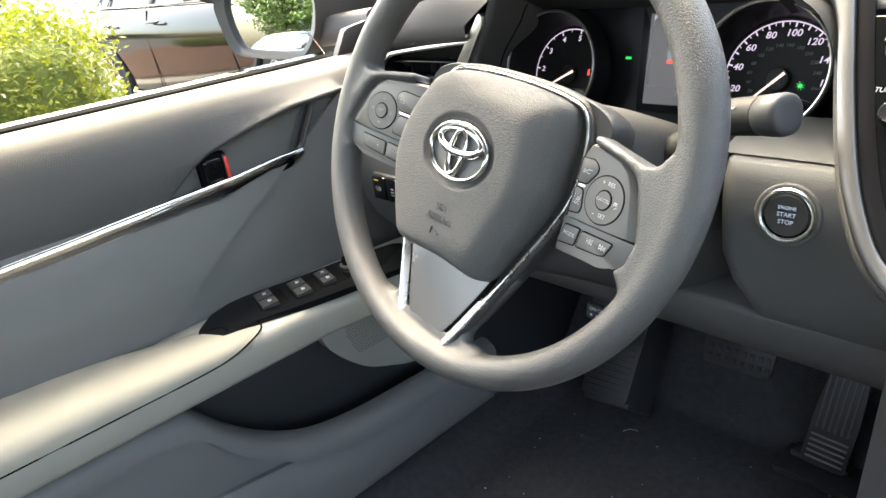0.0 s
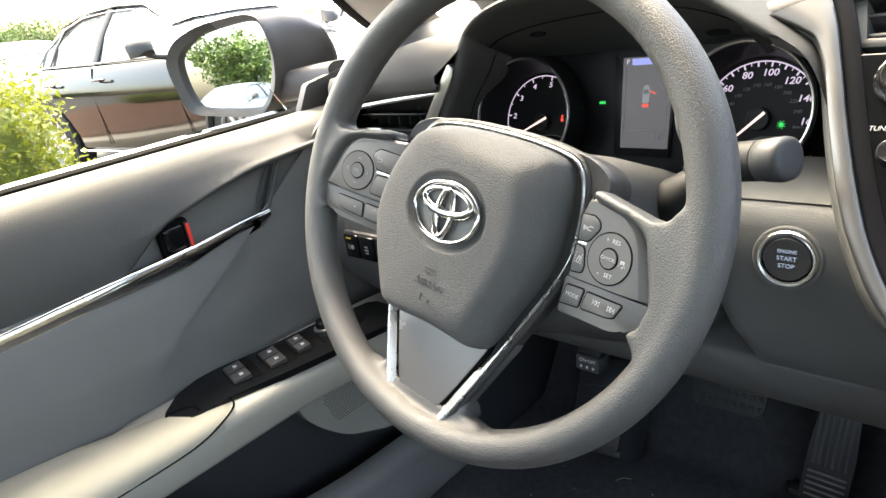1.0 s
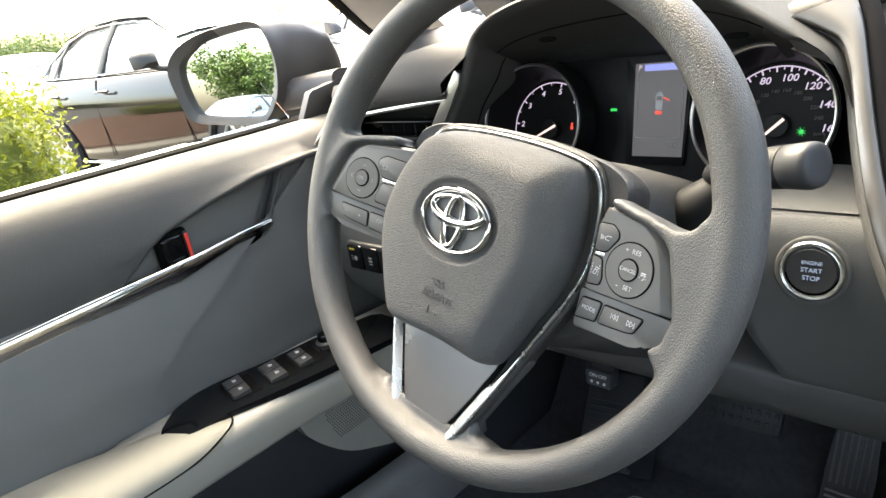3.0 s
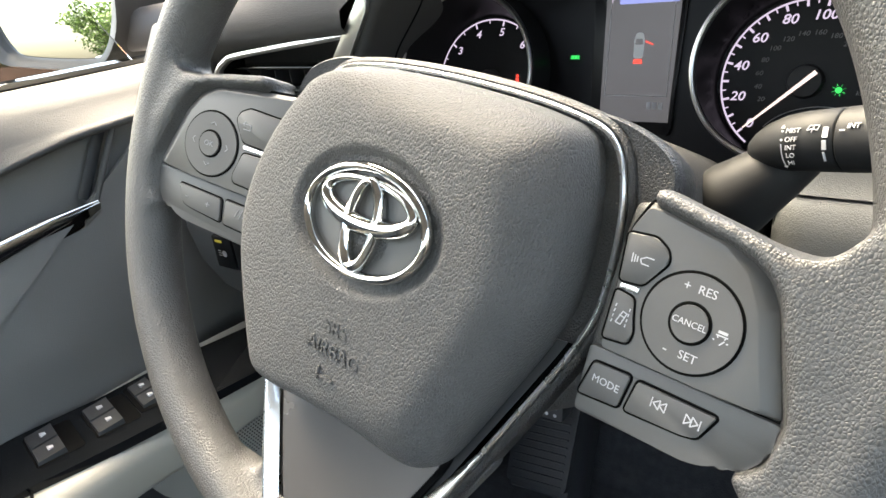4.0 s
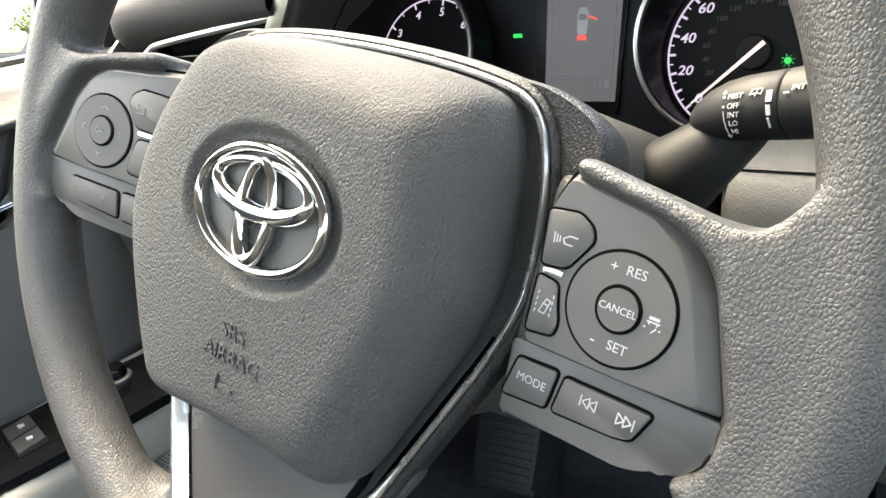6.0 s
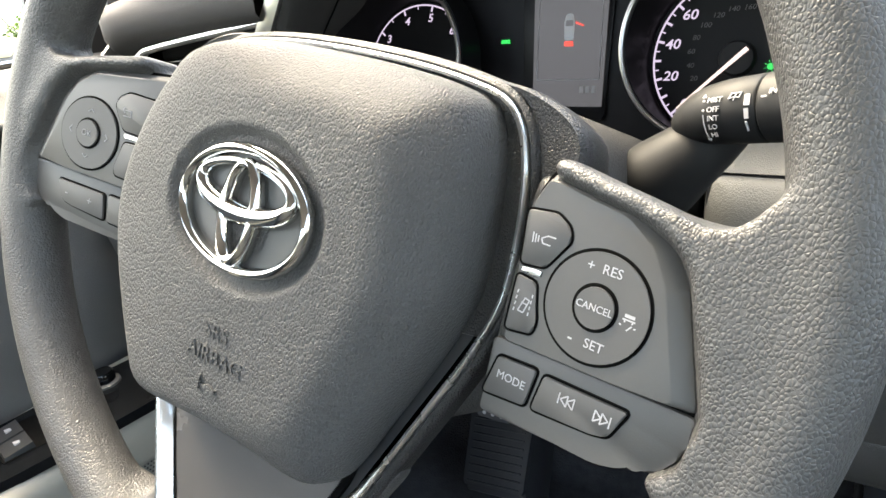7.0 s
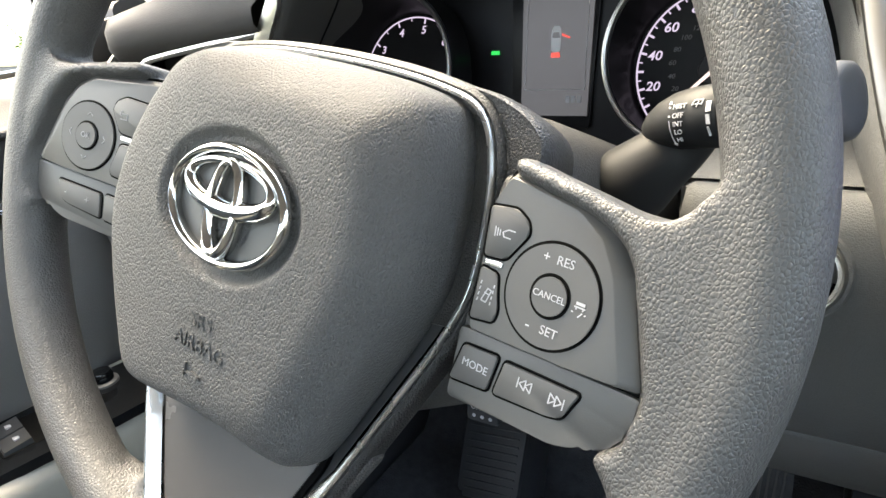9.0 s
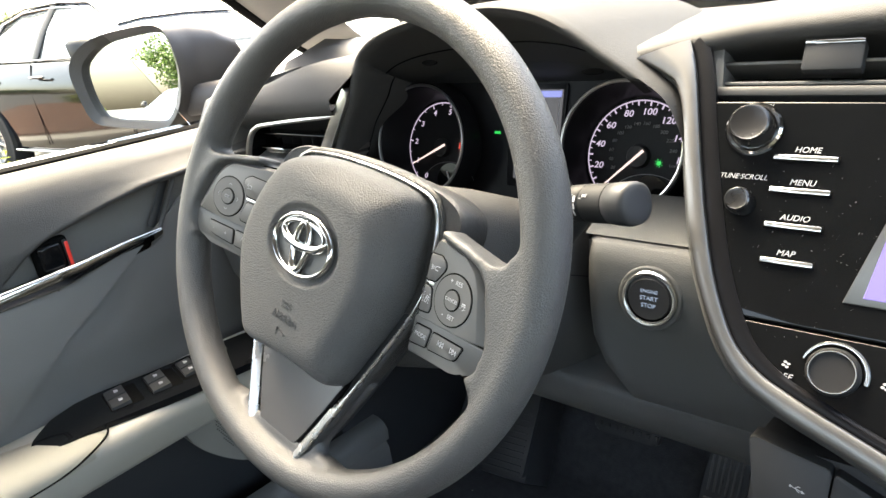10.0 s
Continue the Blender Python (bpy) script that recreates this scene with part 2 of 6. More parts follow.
def box(x0, x1, y0, y1, z0, z1, bevel=0.0, seg=2, m=None):
    bm = bmesh.new()
    bmesh.ops.create_cube(bm, size=1, matrix=Matrix.LocRotScale(((x0 + x1) / 2, (y0 + y1) / 2, (z0 + z1) / 2), None, (x1 - x0, y1 - y0, z1 - z0)))
    if bevel:
        bmesh.ops.bevel(bm, geom=list(bm.edges), offset=bevel, segments=seg, profile=0.5, affect="EDGES", clamp_overlap=True)
    if m:
        bm.transform(m)
    return bm


def lathe(profile, seg=40, m=None):
    """A profile of (radius, z) turned round the z axis."""
    rings = [[(r * math.cos(2 * math.pi * i / seg), r * math.sin(2 * math.pi * i / seg), z) for i in range(seg)] for r, z in profile]
    return loft(rings, True, True, m)


def curve(points, n=8, closed=False):
    """Catmull-Rom through points of any dimension."""
    p = [np.array(q, float) for q in points]
    k = len(p)
    out = []
    for i in range(k if closed else k - 1):
        a, b, c, d = [p[(i + o) % k] if closed else p[min(max(i + o, 0), k - 1)] for o in (-1, 0, 1, 2)]
        for s in range(n):
            t = s / n
            out.append(tuple(0.5 * (2 * b + (c - a) * t + (2 * a - 5 * b + 4 * c - d) * t * t + (3 * b - a - 3 * c + d) * t ** 3)))
    if not closed:
        out.append(tuple(p[-1]))
    return out


def sweep(path, width, height, normal=(0, 0, 1), seg=8, closed=False, taper=None, m=None, flat=1.0):
    """A rounded bar along a path. width lies across the normal, height along it."""
    pts = [Vector(p) for p in path]
    n = len(pts)
    rings = []
    for i, p in enumerate(pts):
        q0, q1 = (pts[(i - 1) % n], pts[(i + 1) % n]) if closed else (pts[max(i - 1, 0)], pts[min(i + 1, n - 1)])
        t = (q1 - q0).normalized()
        up = Vector(normal)
        side = t.cross(up).normalized()
        up = side.cross(t).normalized()
        k = taper[i] if taper else 1.0
        ring = []
        for s in range(seg):
            a = 2 * math.pi * s / seg
            c, d = math.cos(a), math.sin(a)
            e = flat
            c, d = math.copysign(abs(c) ** e, c), math.copysign(abs(d) ** e, d)
            ring.append(p + side * c * width / 2 * k + up * d * height / 2 * k)
        rings.append(ring)
    if closed:
        rings.append(rings[0])
        bm = loft(rings, False, True, m)
        bmesh.ops.remove_doubles(bm, verts=bm.verts, dist=1e-7)
        return bm
    return loft(rings, True, True, m)


def merge(*bms):
    out = bmesh.new()
    for b in bms:
        me = bpy.data.meshes.new("join")
        b.to_mesh(me)
        b.free()
        out.from_mesh(me)
        bpy.data.meshes.remove(me)
    return out


def lettering(text, size, x, y, z, material, parent, m=None, name="lettering", depth=0.00012, align="CENTER", shear=0.0, turn=0.0, weight=0.0, wide=1.0):
    cu = bpy.data.curves.new("letters", "FONT")
    cu.body, cu.size, cu.align_x, cu.align_y, cu.extrude, cu.shear = text, size, align, "CENTER", depth, shear
    cu.resolution_u = 3
    cu.offset = weight
    tmp = new("letters", cu)
    bpy.context.view_layer.update()
    me = bpy.data.meshes.new_from_object(tmp.evaluated_get(bpy.context.evaluated_depsgraph_get()))
    bpy.data.objects.remove(tmp)
    bpy.data.curves.remove(cu)
    me.name = name
    me.transform((m or Matrix()) @ pose(x, y, z, 0, 0, turn) @ Matrix.Diagonal((wide, 1, 1, 1)))
    me.materials.clear()
    me.materials.append(material)
    ob = new(name, me)
    ob.parent = parent
    return ob


def circle(r, n=48, cx=0.0, cy=0.0, ry=None):
    return [(cx + r * math.cos(2 * math.pi * i / n), cy + (ry or r) * math.sin(2 * math.pi * i / n)) for i in range(n)]


def scaled(outline, k, cx=0.0, cy=0.0):
    return [(cx + (x - cx) * k, cy + (y - cy) * k) for x, y in outline]


def inset(outline, d):
    """An outline moved inwards by d (counter-clockwise order gives inwards)."""
    n = len(outline)
    area = sum(outline[i][0] * outline[(i + 1) % n][1] - outline[(i + 1) % n][0] * outline[i][1] for i in range(n))
    s = 1 if area > 0 else -1
    out = []
    for i in range(n):
        (x0, y0), (x1, y1), (x2, y2) = outline[i - 1], outline[i], outline[(i + 1) % n]
        ax, ay, bx, by = x1 - x0, y1 - y0, x2 - x1, y2 - y1
        la, lb = math.hypot(ax, ay) or 1, math.hypot(bx, by) or 1
        nx, ny = -(ay / la + by / lb), ax / la + bx / lb
        ln = math.hypot(nx, ny) or 1
        out.append((x1 + s * d * nx / ln, y1 + s * d * ny / ln))
    return out


def rounded(outline, r, seg=4):
    """An outline with its corners rounded."""
    n = len(outline)
    out = []
    for i in range(n):
        p0, p1, p2 = (Vector(outline[(i + k) % n]) for k in (-1, 0, 1))
        a, b = p0 - p1, p2 - p1
        k = min(r, a.length * 0.45, b.length * 0.45)
        s, e = p1 + a.normalized() * k, p1 + b.normalized() * k
        for j in range(seg + 1):
            t = j / seg
            q = s * (1 - t) ** 2 + p1 * 2 * t * (1 - t) + e * t * t
            out.append((q.x, q.y))
    return out


def grid(f, nu, nv, m=None):
    """A sheet from f(u, v), u and v from 0 to 1."""
    bm = bmesh.new()
    rows = [[bm.verts.new(f(i / nu, j / nv)) for j in range(nv + 1)] for i in range(nu + 1)]
    for a, b in zip(rows, rows[1:]):
        for j in range(nv):
            bm.faces.new((a[j], a[j + 1], b[j + 1], b[j]))
    if m:
        bm.transform(m)
    return bm


def solid(bm, depth):
    """Gives a sheet a thickness."""
    bmesh.ops.recalc_face_normals(bm, faces=bm.faces)
    bmesh.ops.solidify(bm, geom=bm.faces[:], thickness=depth)
    return bm


# ---- steering wheel: tilted 23 degrees, turned 10 degrees clockwise ----
TILT, STEER = radians(23), radians(10)
CENTRE = Vector((0, 0, 0.93))
WV = Vector((0, math.sin(TILT), math.cos(TILT)))
WU = math.cos(STEER) * Vector((1, 0, 0)) - math.sin(STEER) * WV
WUP = math.sin(STEER) * Vector((1, 0, 0)) + math.cos(STEER) * WV
WHEEL = axes(CENTRE, WU, WUP)
HUB = -0.0105  # the hub's centre line, beside the rim's


def mirrored(right):
    """A closed outline from its right half, from the top downwards."""
    return [(HUB + x, y) for x, y in right] + [(HUB - x, y) for x, y in right[::-1] if x > 1e-6]


def rise(v, table):
    return float(np.interp(v, *table))


TRIM_LEVEL = ((-0.170, -0.165, -0.098, 0.0, 0.05), (-0.0065, -0.007, -0.0150, -0.0270, -0.0300))
BASE_LEVEL = ((-0.100, -0.090, 0.0, 0.05), (-0.0130, -0.0135, -0.0255, -0.0285))


def shear(side):
    """Lays a flat switch group onto its slanting panel."""
    a, b = (-0.0157 - 0.148 * 0.084, 0.148) if side > 0 else (-0.0073 - 0.22 * 0.115, -0.22)
    return Matrix(((1, 0, 0, 0), (0, 1, 0, 0), (b, 0, 1, a), (0, 0, 0, 1)))


def steering_wheel():
    w = thing("steering_wheel", WHEEL, "dark grey grained three-spoke steering wheel turned slightly clockwise", "steering wheel")
    # rim and the skins of the spokes, moulded in one
    rings = []
    for i in range(120):
        a = 2 * math.pi * i / 120
        swell = 1 + 0.07 * math.exp(-((math.degrees(math.atan2(math.sin(a), abs(math.cos(a)))) - 26) / 14) ** 2)
        ring = []
        for k in range(20):
            b = 2 * math.pi * k / 20
            r = RIM + 0.0138 * swell * math.cos(b)
            ring.append((r * math.cos(a), r * math.sin(a), 0.0150 * swell * math.sin(b)))
        rings.append(ring)
    rings.append(rings[0])
    rim = loft(rings, False)
    bmesh.ops.remove_doubles(rim, verts=rim.verts, dist=1e-6)
    rim.transform(Matrix(((1, 0, 0, -0.006), (0, 1, 0, 0), (-0.030, 0, 1, -0.010), (0, 0, 0, 1))))
    pieces = [rim]
    skin = [(0.0863, 0.0386), (0.1026, 0.0353), (0.1190, 0.0325), (0.1318, 0.0295), (0.1400, 0.0295), (0.1475, 0.0380), (0.1560, 0.0560), (0.1640, 0.0600), (0.1700, 0.0300), (0.1720, 0.0), (0.1700, -0.0300), (0.1620, -0.0620), (0.1540, -0.0600), (0.1440, -0.0470), (0.1370, -0.0405),
            (0.1458, -0.0330), (0.1472, -0.0186), (0.1410, -0.0030), (0.1354, 0.0130), (0.1284, 0.0230), (0.1168, 0.0299), (0.0870, 0.0342)]
    for s in (1, -1):
        def side(pts):
            q = [(x, y) if s > 0 else (-x - 0.0218 + 0.0098 * max(0, min(1, (x - 0.147) / 0.018)), y) for x, y in pts]
            return q if s > 0 else q[::-1]
        pieces.append(slab(side(skin), -0.022, 0.0022, 0.0015, 2, shear(s), both=True))
        pieces.append(slab(side([(0.078, 0.032), (0.155, 0.030), (0.155, -0.028), (0.078, -0.028)]), -0.024, -0.0060, 0.003, 2, shear(s), both=True))
        path = [(*side([(x, y)])[0], z) for x, y, z in curve([(0.0863, 0.0355, -0.0045), (0.1026, 0.0322, -0.0045), (0.1190, 0.0290, -0.0045), (0.1318, 0.0235, -0.0045), (0.1400, 0.0150, -0.0045), (0.1480, 0.0000, -0.0045)], 6)]
        pieces.append(sweep(path, 0.0075, 0.016, seg=12, m=shear(s)))
    pieces.append(slab(rounded([(0.052, -0.146), (0.030, -0.150), (-0.050, -0.150), (-0.072, -0.146), (-0.092, -0.156), (-0.066, -0.176), (0.044, -0.176), (0.070, -0.156)], 0.01), -0.022, -0.008, 0.004, 3, both=True))
    for s in (1, -1):
        pieces.append(sweep([(HUB + s * 0.066, -0.082, -0.026), (HUB + s * 0.053, -0.112, -0.021), (HUB + s * 0.041, -0.140, -0.0175), (HUB + s * 0.046, -0.168, -0.014)], 0.010, 0.016, seg=12))
    ob = part("rim", merge(*pieces), RUBBER, w, "grained soft-touch rim with moulded spokes", 60)
    rm = ob.modifiers.new("blend", "REMESH")
    rm.mode, rm.voxel_size, rm.use_smooth_shade = "VOXEL", 0.0015, True
    sm = ob.modifiers.new("soften", "SMOOTH")
    sm.factor, sm.iterations = 0.5, 36

    # airbag cover: steep flanks up to a soft ridge, then a nearly flat face
    half = [(0.0, 0.0572), (0.030, 0.0562), (0.050, 0.0543), (0.0640, 0.0508), (0.0700, 0.0430), (0.0745, 0.0300), (0.0775, 0.0150), (0.0795, -0.0050), (0.0785, -0.0180), (0.0725, -0.0380), (0.0640, -0.0610), (0.0555, -0.0830), (0.0490, -0.0935), (0.038, -0.0970), (0.020, -0.0965), (0.0, -0.0960)]
    left = [(0.020, -0.0965), (0.038, -0.0970), (0.0500, -0.0945), (0.0572, -0.0845), (0.0678, -0.0640), (0.0768, -0.0430), (0.0812, -0.0240), (0.0806, -0.0080), (0.0765, 0.0120), (0.0705, 0.0280), (0.0640, 0.0395), (0.0575, 0.0480), (0.046, 0.0535), (0.030, 0.0562)]
    out = curve([(HUB + x, y) for x, y in half] + [(HUB - x, y) for x, y in left], 4, True)
    cx, cy, face = HUB, -0.020, 0.0115
    ex, ey = HUB - 0.0003, -0.0060  # the emblem sits in a shallow dish
    steep = ((0.70, 0.79, 0.832, 0.862, 0.886, 0.908, 0.934, 0.962, 0.984, 0.996, 1.0), (1.003, 0.990, 0.972, 0.938, 0.88, 0.79, 0.655, 0.48, 0.30, 0.14, 0.0))
    broad = ((0.68, 0.73, 0.78, 0.84, 0.90, 0.95, 0.972, 0.986, 0.996, 1.0), (1.003, 0.985, 0.935, 0.83, 0.71, 0.585, 0.48, 0.34, 0.15, 0.0))
    rings = []
    for step, k in enumerate([1.0, 1.0, 0.996, 0.99, 0.984, 0.973, 0.962, 0.948, 0.934, 0.92, 0.908, 0.886, 0.862, 0.832, 0.80, 0.77, 0.74, 0.71] + list(np.linspace(0.68, 0.04, 44))):
        ring = []
        for x, y in out:
            # the door-side flank stands steeper than the other
            far = min(1, max(0, (cx - x) / 0.04))
            k2 = 1 - (1 - k) * (1 - 0.40 * far * max(0, 1 - (1 - k) / 0.3))
            soft = max(min(1, max(0, (x - cx) / 0.05)), min(1, max(0, (y - cy - 0.02) / 0.04)) * (1 - 0.6 * far))
            f = rise(k, broad) * soft + rise(k, steep) * (1 - soft) + (0.042 * (0.70 - k) / 0.55 if k < 0.68 else 0)
            if step == 0:
                f = -0.15
            ring.append((cx + (x - cx) * k2, cy + (y - cy) * k2, rise(y, BASE_LEVEL) * (1 - f) + face * f))
        rings.append(ring)
    for ring in rings:
        for i, (x, y, z) in enumerate(ring):
            e = min(1, max(0, (1.09 - math.hypot((x - ex) / 0.0372, (y - ey) / 0.0272)) / 0.15))
            ring[i] = (x, y, z - 0.0040 * e * e * (3 - 2 * e))
    part("airbag_cover", loft(rings), PAD, w, "dark grey grained airbag cover", 60)
    lettering("SRS", 0.0084, HUB + 0.0004, -0.0515, 0.0123, PAD, w, name="moulded_lettering", depth=0.0003, weight=-0.00005)
    lettering("AIRBAG", 0.0084, HUB + 0.0012, -0.0608, 0.0122, PAD, w, name="moulded_lettering", depth=0.0003, weight=-0.00005)
    part("moulded_horn_mark", merge(slab([(HUB - 0.0045, -0.0745), (HUB - 0.0035, -0.0745), (HUB - 0.0035, -0.0690), (HUB - 0.0045, -0.0690)], 0.009, 0.0127), slab([(HUB - 0.0035, -0.0725), (HUB + 0.0010, -0.0710), (HUB + 0.0050, -0.0720), (HUB + 0.0050, -0.0735), (HUB + 0.0010, -0.0735)], 0.009, 0.0127)), PAD, w)

    # emblem: chrome ovals on a dark ground in a shallow dish
    part("emblem_ground", slab(circle(0.0325, 72, ex, ey, 0.0226), 0.0060, 0.0092), SATIN, w)

    def oval(cx, cy, a, b, wide, high, z, name, lean=0.0):
        p = [(ex + cx + a * math.cos(2 * math.pi * i / 80), ey + cy + b * math.sin(2 * math.pi * i / 80), z) for i in range(80)]
        k = [1 + lean * math.sin(2 * math.pi * i / 80) for i in range(80)]
        part(name, sweep(p, wide, high, seg=12, closed=True, taper=k, flat=1.05), CHROME, w)
    oval(0, 0, 0.0312, 0.0214, 0.0044, 0.0064, 0.0106, "emblem_ring")
    oval(0, 0.0076, 0.0228, 0.0088, 0.0058, 0.0064, 0.0108, "emblem_oval", -0.42)
    oval(0, -0.0008, 0.0074, 0.0172, 0.0050, 0.0068, 0.0114, "emblem_oval", -0.12)

    # bright trim round the cover and down the lower spoke
    tr = [(0.0, 0.0602), (0.030, 0.0594), (0.0540, 0.0570), (0.0692, 0.0532), (0.0782, 0.0445), (0.0840, 0.0305), (0.0873, 0.0150), (0.0892, -0.0040), (0.0887, -0.0160), (0.0840, -0.0335), (0.0753, -0.0563), (0.0640, -0.0850), (0.0535, -0.1120), (0.0410, -0.1410), (0.0325, -0.1585), (0.0255, -0.1660), (0.013, -0.1695), (0.0, -0.1705)]
    band = curve(mirrored(tr), 5, True)
    lv = [rise(y, TRIM_LEVEL) for x, y in band]
    part("trim_channel", loft([[(*p, z + d) for p, z in zip(q, lv)] for q, d in ((inset(band, 0.0005), -0.012), (inset(band, 0.0005), -0.0006), (inset(band, 0.0080), -0.0058), (inset(band, 0.0085), -0.012))], False), CHANNEL, w, "smoked chrome channel beside the airbag cover")
    part("grain_border", loft([[(*p, z + d) for p, z in zip(inset(band, -o_), lv)] for o_, d in ((-0.0002, -0.008), (0.0001, 0.0002), (0.0008, 0.0007), (0.0026, -0.0004), (0.0034, -0.0030), (0.0036, -0.012))], False), COARSE, w, "narrow black grained border outside the chrome", 50)

    def low(y):
        return min(1, max(0, (-0.080 - y) / 0.04))
    rows = []
    for o0, o1, h in ((0.0, 0.0, -0.006), (0.0, 0.0, 0.0010), (0.0004, 0.0005, 0.0025), (0.0011, 0.0013, 0.0029), (0.0021, 0.0026, 0.0025), (0.0024, 0.0084, -0.0010), (0.0026, 0.0088, -0.006)):
        a, b2 = inset(band, o0), inset(band, o1)
        rows.append([(p[0] + (q[0] - p[0]) * low(c[1]), p[1] + (q[1] - p[1]) * low(c[1]), z + h) for p, q, c, z in zip(a, b2, band, lv)])
    part("chrome_trim", loft(rows, False), TRIM, w, "bright chrome outline of the lower spoke", 50)
    ins = [(0.0, -0.080), (0.0505, -0.080), (0.0482, -0.0960), (0.0377, -0.1205), (0.0272, -0.1430), (0.0210, -0.1538), (0.0120, -0.1580), (0.0, -0.1590)]
    for name, o, d, m_ in (("spoke_insert", rounded(mirrored(ins), 0.004), 0.0, INSERT), ("insert_gap", inset(rounded(mirrored(ins), 0.004), -0.0026), -0.0012, GAP)):
        bm = slab(o, -0.010, 0.0, 0.0012 if d == 0 else 0)
        for v in bm.verts:
            v.co.z += rise(v.co.y, TRIM_LEVEL) + d
        part(name, bm, m_, w, "satin grey insert of the lower spoke" if d == 0 else "")

    # back of the hub
    up = [(0.0, 0.0615), (0.030, 0.0608), (0.056, 0.0592), (0.0775, 0.0568), (0.0945, 0.0490), (0.1000, 0.0375), (0.0985, 0.0215), (0.0922, -0.0050), (0.0900, -0.0260), (0.0, -0.030)]
    hub = curve(mirrored(up), 4, True)
    part("hub_cover", loft([[(*p, rise(q[1], TRIM_LEVEL) + z) for p, q in zip(scaled(hub, k, HUB, 0.0), hub)] for k, z in ((0.955, -0.0020), (0.985, -0.0012), (1.0, -0.003), (1.006, -0.008), (1.0, -0.020), (0.985, -0.032), (0.955, -0.0365), (0.80, -0.0375))]), COARSE, w, "coarse-grained black cover behind the airbag")
    lowo = mirrored([(0.0, -0.020), (0.0875, -0.018), (0.0820, -0.036), (0.0735, -0.060), (0.0630, -0.088), (0.0525, -0.115), (0.040, -0.144), (0.030, -0.161), (0.0, -0.168)])
    part("spoke_back", loft([[(*p, rise(q[1], TRIM_LEVEL) + z) for p, q in zip(scaled(lowo, k, HUB, -0.02), lowo)] for k, z in ((1.0, -0.004), (1.0, -0.014), (0.93, -0.034), (0.78, -0.048))]), DARK, w, "dark plastic back of the lower spoke")

    # switch panels
    panel = [(0.0820, 0.0222), (0.0865, 0.0334), (0.1164, 0.0291), (0.1278, 0.0222), (0.1347, 0.0125), (0.1402, -0.0030), (0.1460, -0.0187), (0.1208, -0.0202), (0.0850, -0.0214)]
    face = [(0.0826, 0.0218), (0.0868, 0.0312), (0.1138, 0.0264), (0.1226, 0.0205), (0.1288, 0.0110), (0.1340, -0.0035), (0.1394, -0.0182), (0.1208, -0.0197), (0.0852, -0.0209)]
    house = [(0.0800, -0.0220), (0.1466, -0.0195), (0.1458, -0.0305), (0.1395, -0.0395), (0.1345, -0.0392), (0.1300, -0.0425), (0.1235, -0.0445), (0.0815, -0.0475)]

    tilt = Matrix()

    def disc(name, r, x, y, z0, z1, material, bevel=0.0005):
        return part(name, slab(circle(r, 48, x, y), z0, z1, bevel, 2, tilt), material, w)

    def group(side, z, sx):
        nonlocal tilt
        tilt = Matrix.Translation((0, -0.0012 if side < 0 else 0.0, 0)) @ shear(side)
        def o(pts):
            q = [(sx + side * (x if side > 0 or x > 0.0872 else x - 0.016), y) for x, y in pts]
            return q if side > 0 else q[::-1]
        outer = rounded(o(panel), 0.0025, 3)
        ridge = rounded(o(face), 0.0022, 3)
        lip = [(p[0] * 0.92 + q[0] * 0.08, p[1] * 0.92 + q[1] * 0.08) for p, q in zip(ridge, outer)]
        part("switch_panel", loft([[(*p, z - h) for p in e] for e, h in ((outer, 0.010), (outer, 0.0042), (inset(outer, 0.0004), 0.0036), (lip, 0.0003), (inset(ridge, 0.0003), 0.0))], True, True, tilt), SATIN, w, "satin dark switch panel with a chamfered edge", 25)
        part("panel_seam", slab(inset(rounded(o(panel), 0.0025, 3), -0.0012), z - 0.012, z - 0.0045, 0, 2, tilt), GAP, w)
        part("switch_housing", slab(rounded(o(house), 0.0025, 3), z - 0.016, z - 0.0032, 0.0010, 2, tilt), SATIN, w)
        cx, cy = sx + side * 0.1117, -0.0008
        disc("dial_gap", 0.0170, cx, cy, z - 0.004, z + 0.00015, GAP, 0)
        disc("dial", 0.0160, cx, cy, z - 0.004, z + 0.0008, BUTTONS)
        disc("button_gap", 0.0071, cx, cy, z, z + 0.00095, GAP, 0)
        disc("centre_button", 0.0060, cx, cy, z, z + 0.0017, BUTTONS)
        for pts in ([(0.0822, 0.0206), (0.0924, 0.0217), (0.0975, 0.0188), (0.0990, 0.0150), (0.0928, 0.0050), (0.0842, 0.0040)],
                    [(0.0843, 0.0006), (0.0915, -0.0003), (0.0932, -0.0070), (0.0948, -0.0115), (0.0942, -0.0158), (0.0848, -0.0172)]):
            part("button_gap", slab(inset(rounded(o(pts), 0.0016, 3), -0.0008), z - 0.004, z + 0.0002, 0, 2, tilt), GAP, w)
            part("button", slab(rounded(o(pts), 0.0016, 3), z - 0.004, z + 0.0008, 0.0005, 2, tilt), BUTTONS, w)
        part("divider", slab(rounded(o([(0.0852, 0.0031), (0.0922, 0.0036), (0.0919, 0.0016), (0.0850, 0.0014)]), 0.0004, 2), z - 0.002, z + 0.0006, 0.0003, 2, tilt), TRIM, w, "bright divider")
        for pts in ([(0.0842, -0.0274), (0.0986, -0.0263), (0.0973, -0.0387), (0.0815, -0.0405)],
                    [(0.1014, -0.0268), (0.1290, -0.0259), (0.1250, -0.0352), (0.1201, -0.0365), (0.0998, -0.0385)]):
            part("button_gap", slab(inset(rounded(o(pts), 0.0014, 3), -0.0009), z - 0.010, z - 0.0030, 0, 2, tilt), GAP, w)
            part("button", slab(rounded(o(pts), 0.0014, 3), z - 0.010, z - 0.0020, 0.0005, 2, tilt), BUTTONS, w)
        return cx, cy

    z = 0.0
